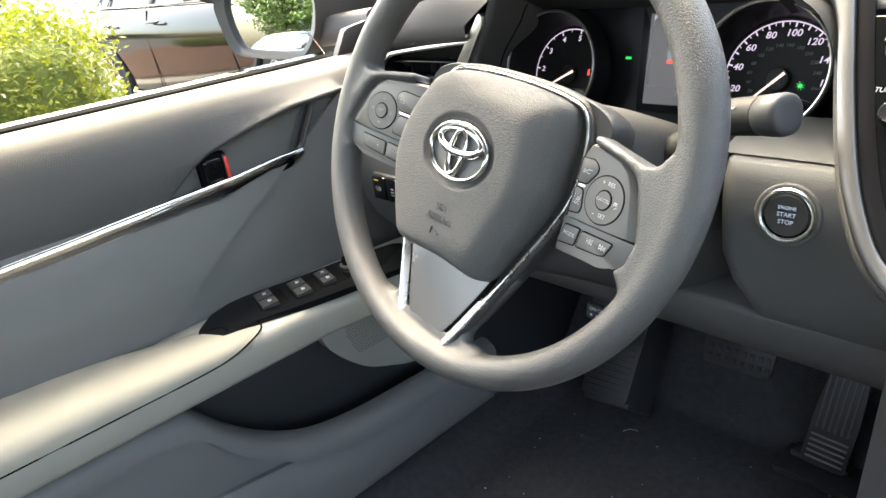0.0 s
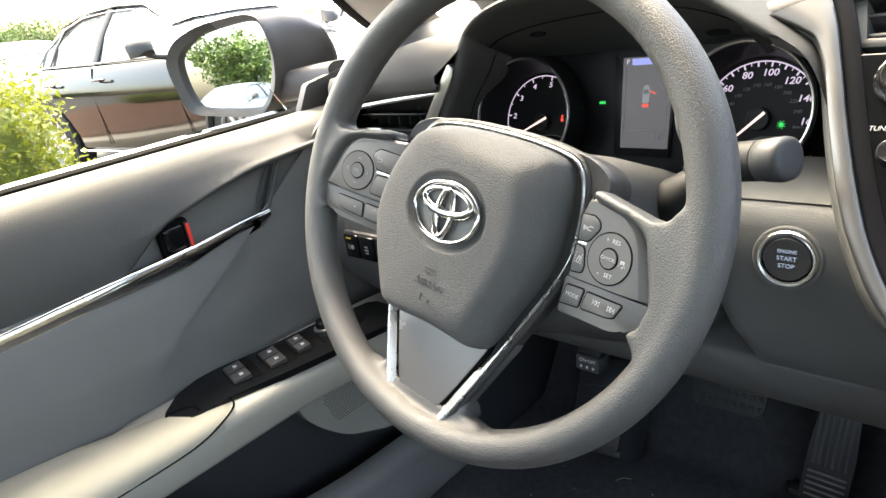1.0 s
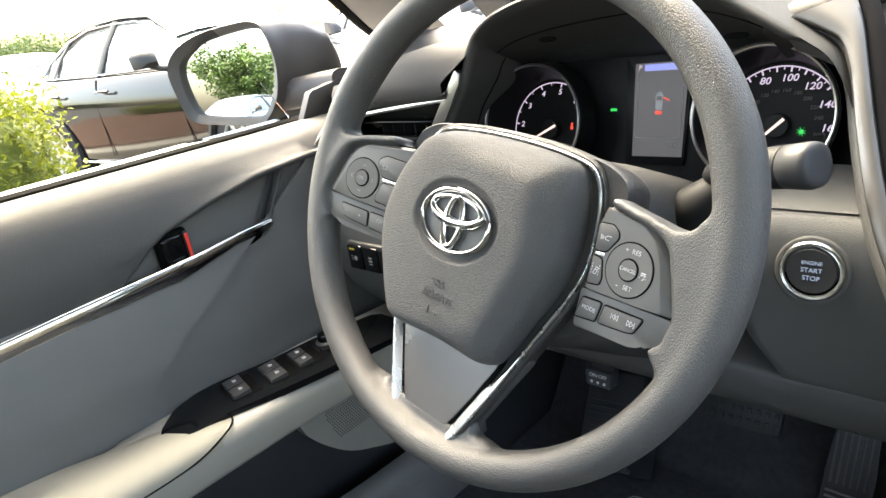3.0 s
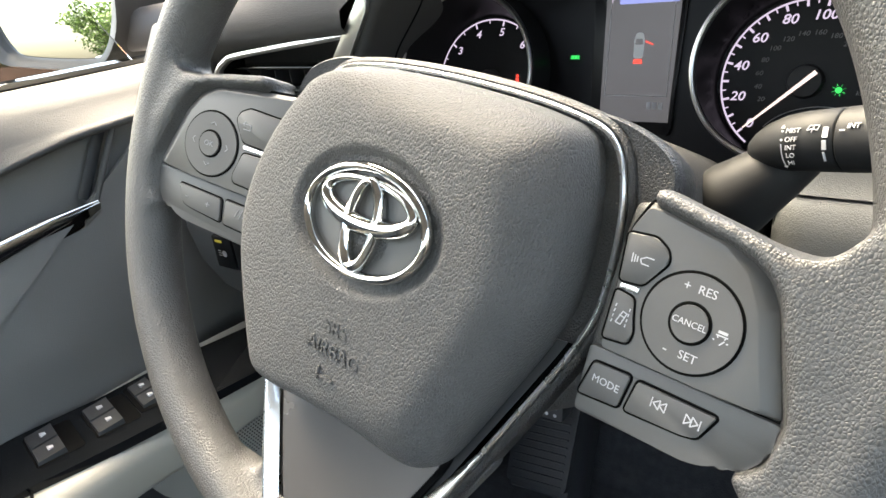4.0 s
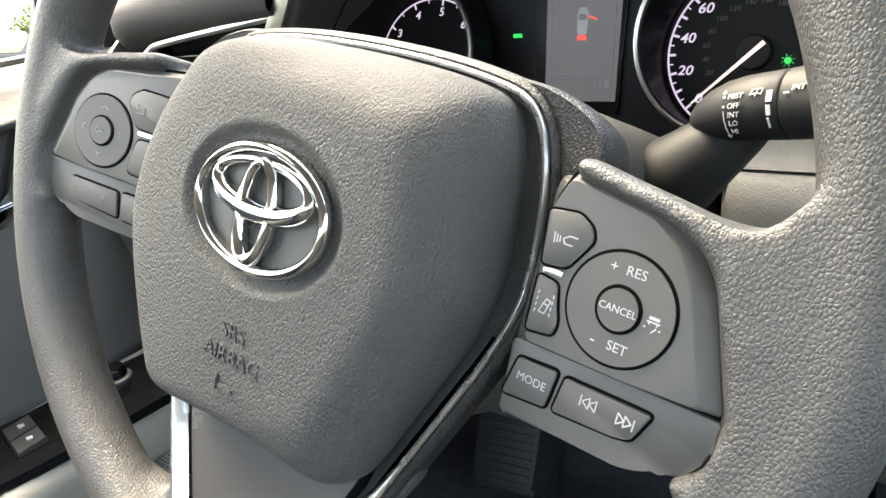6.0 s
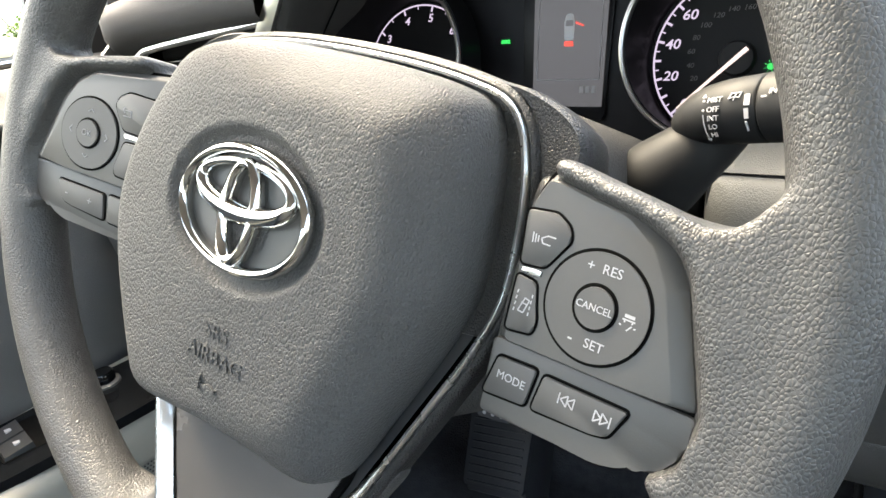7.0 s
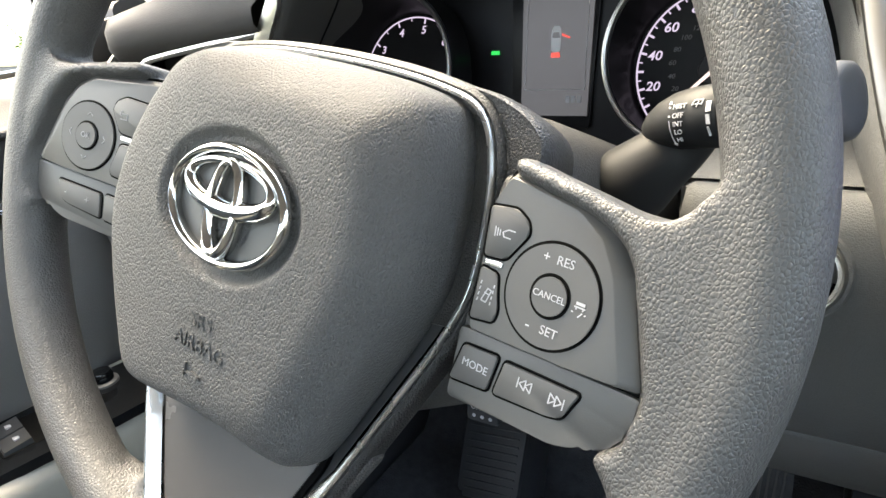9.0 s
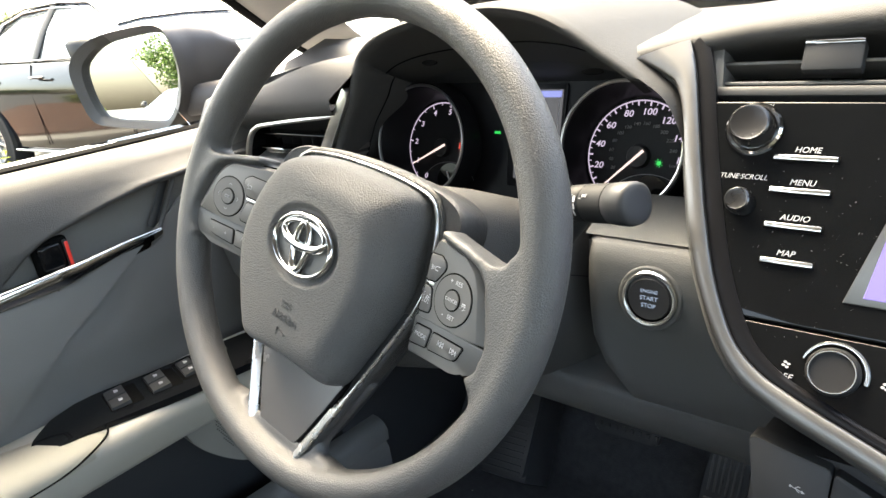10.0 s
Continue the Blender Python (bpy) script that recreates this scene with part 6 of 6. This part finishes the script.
    p = thing("parking_brake_pedal", axes((-0.205, 0.455, 0.500), (1, 0, 0), (0, 0.3, 0.95)), "small black studded parking brake pedal", "pedal")
    part("pad", slab(rounded([(-0.026, -0.016), (0.026, -0.016), (0.026, 0.020), (-0.026, 0.020)], 0.006), -0.012, 0.0, 0.003), DARK, p)
    for i in range(4):
        part("stud", lathe([(0.0042, 0.0), (0.0040, 0.002), (0.001, 0.0028)], 12, pose(-0.018 + i * 0.012, -0.006, 0)), SATIN, p)
    part("arm", sweep([(0, 0.01, -0.012), (0, 0.08, -0.05), (0, 0.18, -0.07)], 0.014, 0.016, seg=8), DARK, p)

    # tunnel side with a bright strip
    c = thing("console_side", pose(0.215, 0.30, 0.33), "dark console side with a bright edge strip", "console")
    part("wall", loft([[(0.0, -0.05, -0.03), (0.0, 0.35, -0.03), (0.0, 0.35, 0.24), (0.0, 0.19, 0.165), (0.0, -0.05, 0.050)], [(0.03, -0.05, -0.03), (0.03, 0.35, -0.03), (0.03, 0.35, 0.24), (0.03, 0.19, 0.165), (0.03, -0.05, 0.050)]]), DARK, c)
    part("bright_strip", sweep([(-0.004, -0.06, 0.052), (-0.004, 0.07, 0.094), (-0.004, 0.165, 0.140), (-0.004, 0.25, 0.20)], 0.010, 0.007, (1, 0, 0), 8, flat=0.6), SILVER, c, "bright edge strip")


footwell()


# ---- cabin: plain shell round and behind the camera, openings sized for the light ----
def cabin():
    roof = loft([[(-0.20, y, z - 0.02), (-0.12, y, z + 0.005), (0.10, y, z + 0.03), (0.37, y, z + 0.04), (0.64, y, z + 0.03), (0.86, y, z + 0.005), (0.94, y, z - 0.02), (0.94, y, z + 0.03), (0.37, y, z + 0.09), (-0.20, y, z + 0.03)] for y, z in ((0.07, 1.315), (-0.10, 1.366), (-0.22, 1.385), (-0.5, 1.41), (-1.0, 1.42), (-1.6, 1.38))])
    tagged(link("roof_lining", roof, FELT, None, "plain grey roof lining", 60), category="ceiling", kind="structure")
    # unseen stand-in; its height sets the light from the passenger side
    wall = merge(box(1.14, 1.24, -1.0, 0.62, 0.20, 0.82), box(1.02, 1.20, -0.82, -0.70, 0.80, 1.40))
    tagged(link("unseen_wall_passenger_side", wall, DOORGREY, None, "plain grey unseen passenger side wall, its gap sized for side light"), category="wall", kind="structure")
    # unseen wall in place of the seats, added to darken the cabin
    wall = merge(box(-0.53, 1.24, -1.06, -0.96, 0.20, 0.98), box(-0.52, -0.30, -1.0, -0.80, 0.35, 1.40))
    tagged(link("unseen_wall_rear", wall, DOORGREY, None, "plain grey unseen wall added behind to hold back light"), category="wall", kind="structure")
    tagged(link("windscreen", solid(loft([[(-0.60, 0.82, 0.992), (0.37, 0.90, 0.995), (1.34, 0.82, 0.992)], [(-0.24, 0.07, 1.318), (0.37, 0.10, 1.352), (0.98, 0.07, 1.318)]], False, False), 0.005), GLASS, None, "clear laminated windscreen", 60), category="windscreen", kind="structure")
    # assumed closed pane, added to bring down the brightness outdoors
    tagged(link("dimming_pane", solid(loft([[(-0.498, -0.85, 0.950), (-0.498, 0.20, 0.950)], [(-0.470, -0.85, 1.06), (-0.470, 0.12, 1.06)], [(-0.400, -0.85, 1.19), (-0.400, -0.02, 1.19)], [(-0.270, -0.85, 1.37), (-0.270, -0.20, 1.33)]], False, False), 0.004), SIDEGLASS, None, "tinted pane added at the driver's window to dim the outside", 60), category="window", kind="structure")
    tagged(link("cabin_floor", box(-0.53, 1.24, -1.75, 0.66, 0.22, 0.30), DARK, None, "plain dark cabin floor"), category="floor", kind="structure")
    tagged(link("bonnet", loft([[(-0.50, y, z - 0.06), (-0.2, y, z), (0.37, y, z + 0.03), (0.94, y, z), (1.24, y, z - 0.06), (1.24, y, 0.4), (-0.50, y, 0.4)] for y, z in ((0.70, 0.975), (1.2, 0.95), (1.8, 0.86), (2.0, 0.70))]), GREYPAINT, None, "silver bonnet ahead of the windscreen", 50), category="bonnet", kind="structure")


cabin()


# ---- outside ----
tagged(link("ground", box(-900, 900, -900, 900, -0.3, 0.0), ASPHALT, None, "grey asphalt car park"), category="ground", kind="structure")
bed = slab(rounded([(-9.6, -7.0), (-1.55, -7.0), (-1.55, 1.25), (-9.6, 1.25)], 0.5, 6), 0.0, 0.14, 0.03)
tagged(link("kerb", bed, CONCRETE, None, "pale concrete kerb round a planted bed"), category="kerb", kind="structure")
tagged(link("planted_bed", slab(rounded([(-9.47, -6.85), (-1.68, -6.85), (-1.68, 1.10), (-9.47, 1.10)], 0.42, 6), 0.10, 0.17, 0.03), MULCH, None, "red-brown bark mulch"), category="ground", kind="structure")


def leaves(centres, size, rng, per, spread, flat=1.0):
    """Many small pointed leaves round the given centres, as plain arrays."""
    vs, fs = [], []
    for c in centres:
        for _ in range(per):
            p = Vector(c) + Vector((rng.gauss(0, spread), rng.gauss(0, spread), rng.gauss(0, spread * flat)))
            q = Euler((rng.uniform(-1.0, 1.0), rng.uniform(-1.0, 1.0), rng.uniform(0, 6.28))).to_matrix()
            s = size * rng.uniform(0.6, 1.3)
            k = len(vs)
            for x, y, z in ((-0.5, 0, 0), (-0.05, 0.26, 0.08), (0.5, 0, -0.04), (-0.05, -0.26, 0.08)):
                vs.append(p + q @ Vector((x * s, y * s, z * s)))
            fs += [(k, k + 1, k + 2), (k, k + 2, k + 3)]
    return vs, fs


def foliage(name, data, material, parent, label=""):
    me = bpy.data.meshes.new(name)
    me.from_pydata([tuple(v) for v in data[0]], [], data[1])
    me.materials.append(material)
    ob = new(name, me)
    ob.parent = parent
    return tagged(ob, label)


def hedge(m, seed, count, x0, x1, y0, y1, top):
    rng = random.Random(seed)
    h = thing("hedge", m, "clipped bright yellow-green hedge", "hedge", "hedges on the planted bed")
    pts = []
    half = (x1 - x0) / 2
    while len(pts) < count:
        x, y, z = rng.uniform(x0, x1), rng.uniform(y0, y1), rng.uniform(0.1, top)
        edge = min((x1 - x), (x - x0), (y1 - y), (top - z))
        if edge > 0.12 and rng.random() > 0.06:
            continue
        # rounded shoulders
        dx, dy, dz = max(0, abs(x) - half + 0.18), max(0, y - (y1 - 0.22)), max(0, z - (top - 0.20))
        if math.sqrt(dx * dx + dy * dy + dz * dz) > 0.22 + 0.05 * noise.noise((x * 4, y * 4, z * 4)):
            continue
        pts.append((x, y, z))
    foliage("foliage", leaves(pts, 0.026, rng, 14, 0.030), HEDGELEAF, h, "dense small bright leaves")
    # plain box fills the inside, about as dark as the darkest leaves
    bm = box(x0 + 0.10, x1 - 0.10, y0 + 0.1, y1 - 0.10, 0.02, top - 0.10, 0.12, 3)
    part("inner_filler", bm, mat("hedge_filler", (0.11, 0.13, 0.02), 0.9, grain="noise", size=0.03, relief=0.03, mottle=0.5, spread=0.05), h)


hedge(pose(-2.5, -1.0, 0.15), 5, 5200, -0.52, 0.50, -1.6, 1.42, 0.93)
# low second hedge, hidden from the camera, added for green reflections
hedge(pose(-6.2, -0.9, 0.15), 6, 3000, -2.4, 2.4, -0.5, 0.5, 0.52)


def tree(x, y, height, width, seed, label):
    rng = random.Random(seed)
    t = thing("tree", pose(x, y, 0), label, "tree", "trees round the car park")
    trunk = [(0, 0, 0), (0.1, 0.05, height * 0.25), (0.0, 0.1, height * 0.5), (0.1, 0.0, height * 0.85)]
    bms = [sweep(curve(trunk, 5), height * 0.05, height * 0.05, (1, 0, 0.01), 10, taper=[1 - 0.05 * i for i in range(16)])]
    tips = []
    for i in range(16):
        a = rng.uniform(0, 6.28)
        z = height * rng.uniform(0.28, 0.75)
        r = width * 0.5 * rng.uniform(0.5, 0.95) * math.sin(math.pi * min(1, (z / height - 0.15) / 0.95))
        tip = Vector((r * math.cos(a), r * math.sin(a), z + height * rng.uniform(0.06, 0.2)))
        bms.append(sweep(curve([(0, 0, z * 0.85), (tip.x * 0.45, tip.y * 0.45, z), tuple(tip)], 4), height * 0.014, height * 0.014, (0.3, 0.2, 1), 6, taper=[1 - 0.09 * k for k in range(9)]))
        tips.append(tip)
    part("trunk", merge(*bms), BARK, t, "trunk and limbs")
    cs = []
    for tip in tips:
        for _ in range(16):
            cs.append(tip + Vector((rng.gauss(0, 0.11 * width), rng.gauss(0, 0.11 * width), rng.gauss(0, 0.07 * height))))
    for _ in range(70):
        a, r, z = rng.uniform(0, 6.28), width * 0.46 * math.sqrt(rng.random()), rng.uniform(0.25, 1.0)
        cs.append(Vector((r * math.cos(a) * math.sin(math.pi * (0.15 + 0.8 * z)), r * math.sin(a) * math.sin(math.pi * (0.15 + 0.8 * z)), height * z)))
    foliage("crown", leaves(cs, 0.055 * height, rng, 26, 0.045 * width, 0.8), TREELEAF, t, "uneven leafy crown")


for i, (x, y, h, w) in enumerate(((-13.6, -41.5, 5.0, 4.8), (-44, 2, 5.6, 6.5), (-58, 12, 4.2, 9), (-62, 19, 4.4, 10), (-50, -6, 6.0, 7), (-66, 29, 4.6, 10), (-68, 40, 4.6, 11), (-56, 58, 5, 10), (-40, 70, 5, 11), (-52, -30, 5, 9), (-16, -70, 4, 9))):
    tree(x, y, h, w, 20 + i, "green leafy tree at the edge of the car park")


def street_lamp(x, y, height, turn):
    s = thing("street_lamp", pose(x, y, 0, 0, 0, turn), "pale car park lamp post with a flat lamp head", "street lamp", "lamp posts in the car park")
    part("post", lathe([(0.11, 0.0), (0.10, 0.3), (0.075, height)], 16), POLE, s)
    part("arm", box(-0.04, 0.9, -0.03, 0.03, height - 0.10, height - 0.03, 0.01), POLE, s)
    part("lamp_head", box(0.55, 1.25, -0.20, 0.20, height - 0.06, height + 0.08, 0.03), POLE, s, "flat grey lamp head")
    part("lamp_head", box(-1.25, -0.55, -0.20, 0.20, height - 0.06, height + 0.08, 0.03), POLE, s, "flat grey lamp head")
    part("base", lathe([(0.28, 0.0), (0.28, 0.55), (0.24, 0.6), (0.05, 0.6)], 20), CONCRETE, s, "concrete foot")


street_lamp(-15.4, -46.4, 5.0, 30)
street_lamp(-24, 4.6, 8, 70)
street_lamp(-30, 5.0, 8, 20)


def parked_car(m, paint, label):
    c = thing("parked_car", m, label, "car", "cars in the car park")
    # stations along the length: y, half width at the sill, waist and shoulder; heights
    st = [(2.42, 0.55, 0.70, 0.62, 0.32, 0.55, 0.66), (2.25, 0.78, 0.84, 0.74, 0.22, 0.60, 0.74), (1.80, 0.86, 0.90, 0.80, 0.20, 0.68, 0.84), (1.20, 0.87, 0.91, 0.82, 0.20, 0.72, 0.93), (0.75, 0.88, 0.915, 0.83, 0.19, 0.74, 0.97), (0.0, 0.89, 0.92, 0.84, 0.19, 0.75, 0.985), (-0.8, 0.89, 0.92, 0.83, 0.19, 0.77, 1.005), (-1.5, 0.87, 0.91, 0.80, 0.20, 0.78, 1.03), (-2.1, 0.82, 0.86, 0.74, 0.26, 0.76, 1.03), (-2.38, 0.70, 0.74, 0.64, 0.40, 0.70, 0.96)]
    rings = []
    for y, a, b2, s, z0, z1, z2 in st:
        half = [(0.0, z0 - 0.02), (a * 0.8, z0 - 0.02), (a, z0 + 0.06), (a + 0.01, z0 + 0.20), (b2, z1 - 0.12), (b2 + 0.006, z1), (b2 - 0.008, z1 + 0.06), (s + 0.035, z2 - 0.035), (s, z2 - 0.005), (s * 0.6, z2 + 0.018), (0.0, z2 + 0.025)]
        rings.append([(x, y, z) for x, z in half] + [(-x, y, z) for x, z in half[-2:0:-1]])
    part("body", loft(rings), paint, c, "", 40)
    gh = [(1.02, 0.80, 0.955, 0.78, 0.962), (0.62, 0.825, 0.985, 0.66, 1.20), (0.18, 0.835, 0.985, 0.575, 1.395), (-0.25, 0.835, 0.99, 0.555, 1.430), (-0.80, 0.83, 1.00, 0.55, 1.425), (-1.25, 0.815, 1.015, 0.56, 1.345), (-1.62, 0.79, 1.03, 0.62, 1.19), (-1.98, 0.74, 1.035, 0.70, 1.05)]

    def ghring(y, a, z0, t, z1, g=0.0):
        return [(a + g, y, z0 - 0.02), (a + (t - a) * 0.5 + g + 0.018, y, (z0 + z1) / 2), (t + g, y, z1 - 0.012 + g), (t * 0.7, y, z1 + 0.018 + g), (0, y, z1 + 0.030 + g), (-t * 0.7, y, z1 + 0.018 + g), (-t - g, y, z1 - 0.012 + g), (-a - (t - a) * 0.5 - g - 0.018, y, (z0 + z1) / 2), (-a - g, y, z0 - 0.02)]
    part("window_glass", loft([ghring(*g) for g in gh]), TINT, c, "dark reflecting windows", 50)
    part("roof", solid(loft([[p for p in ghring(*g, 0.006)][2:7] for g in gh[1:6]], False, False), -0.012), paint, c, "", 50)
    for s in (1, -1):
        def onside(y, f):
            a, z0, t, z1 = (float(np.interp(-y, [-g[0] for g in gh], [g[k] for g in gh])) for k in (1, 2, 3, 4))
            q = [(a, z0), (a + (t - a) * 0.5 + 0.018, (z0 + z1) / 2), (t, z1 - 0.012)]
            x = np.interp(f, [0, 0.5, 1], [k[0] for k in q])
            z = np.interp(f, [0, 0.5, 1], [k[1] for k in q])
            return (s * (float(x) + 0.006), y, float(z))
        part("window_trim", sweep([onside(y, 0.02) for y in np.linspace(0.80, -1.40, 24)], 0.016, 0.022, (1, 0, 0), 8), CHROME, c, "bright window line")
        part("window_trim", sweep([onside(y, f) for y, f in ((0.86, 0.1), (0.62, 0.93), (0.30, 0.96), (0.0, 0.96), (-0.4, 0.96), (-0.8, 0.96), (-1.15, 0.93), (-1.40, 0.55), (-1.45, 0.15), (-1.40, 0.02))], 0.016, 0.022, (1, 0, 0), 8), CHROME, c, "bright window line")
        for y in (-0.36, -1.18):
            part("door_post", sweep([onside(y - 0.03, 0.0), onside(y, 0.5), onside(y + 0.02, 1.0)], 0.012, 0.10 if y > -1 else 0.05, (0, 1, 0), 8, flat=0.5), DARK, c)
        part("door_line", sweep([(s * 0.906, -0.42, 0.30), (s * 0.922, -0.42, 0.75), (s * 0.87, -0.40, 0.98)], 0.006, 0.008, (1, 0, 0), 6), GAP, c)
        part("door_line", sweep([(s * 0.896, 0.82, 0.32), (s * 0.917, 0.78, 0.75), (s * 0.86, 0.70, 0.97)], 0.006, 0.008, (1, 0, 0), 6), GAP, c)
        part("sill_trim", sweep([(s * 0.905, 1.05, 0.24), (s * 0.915, -0.3, 0.235), (s * 0.905, -1.0, 0.25)], 0.03, 0.025, (1, 0, 0), 8), CHROME, c, "bright sill strip")
        for y in (-0.25, -1.10):
            part("door_handle", sweep([(s * 0.935, y + 0.10, 0.865), (s * 0.955, y + 0.05, 0.868), (s * 0.955, y - 0.05, 0.872), (s * 0.932, y - 0.10, 0.872)], 0.028, 0.022, (0, 0, 1), 10), paint, c)
        mir = part("door_mirror", loft([[(s * x, y, z) for x, y, z in r] for r in ([(1.00, 0.63, 1.02), (1.12, 0.63, 1.02), (1.13, 0.63, 1.09), (1.08, 0.63, 1.13), (1.00, 0.63, 1.12)], [(0.97, 0.67, 1.00), (1.14, 0.66, 1.00), (1.155, 0.66, 1.09), (1.09, 0.66, 1.145), (0.98, 0.67, 1.14)], [(0.98, 0.76, 1.01), (1.12, 0.74, 1.01), (1.13, 0.74, 1.08), (1.07, 0.75, 1.125), (0.99, 0.76, 1.11)], [(1.02, 0.80, 1.04), (1.08, 0.79, 1.04), (1.08, 0.79, 1.07), (1.05, 0.79, 1.08), (1.02, 0.80, 1.07)])]), HOUSING, c, "dark grey door mirror", 60)
        part("mirror_foot", sweep([(s * 0.84, 0.70, 0.965), (s * 0.94, 0.70, 0.985), (s * 1.02, 0.69, 1.02)], 0.05, 0.045, (0, 0, 1), 8), HOUSING, c)
        for y in (1.42, -1.40):
            w = part("wheel", lathe([(0.30, -0.11), (0.335, -0.085), (0.338, 0.05), (0.325, 0.10), (0.24, 0.115), (0.235, 0.06), (0.03, 0.055)], 48, Matrix.Translation((s * 0.80, y, 0.335)) @ Matrix.Rotation(s * math.pi / 2, 4, "Y")), TYRE, c)
            rim = [lathe([(0.240, 0.05), (0.245, 0.112), (0.228, 0.114), (0.222, 0.06)], 48), lathe([(0.06, 0.06), (0.06, 0.10), (0.02, 0.105)], 20)]
            for i in range(10):
                a = 2 * math.pi * i / 10
                rim.append(box(0.045, 0.232, -0.016, 0.016, 0.075, 0.100, 0.006, 2, Matrix.Rotation(a, 4, "Z")))
            bm = merge(*rim)
            bm.transform(Matrix.Translation((s * 0.80, y, 0.335)) @ Matrix.Rotation(s * math.pi / 2, 4, "Y"))
            part("alloy", bm, ALLOY, w, "ten-spoke alloy rim")
            part("wheel_arch", lathe([(0.395, 0.0), (0.395, 0.14), (0.36, 0.145), (0.36, 0.0)], 48, Matrix.Translation((s * 0.785, y, 0.345)) @ Matrix.Rotation(s * math.pi / 2, 4, "Y")), DARK, c)
    return c


parked_car(pose(-5.72, 2.84, 0, 0, 0, -81), PAINT, "glossy black saloon parked beside the hedge")
parked_car(pose(-12.2, 3.0, 0, 0, 0, -81), WHITEPAINT, "white saloon parked in the next row")
parked_car(pose(-5.0, 5.8, 0, 0, 0, -81), WHITEPAINT, "white saloon parked behind the black one")
parked_car(pose(-6.9, -19.0, 0, 0, 0, 15), GREYPAINT, "silver saloon parked behind")
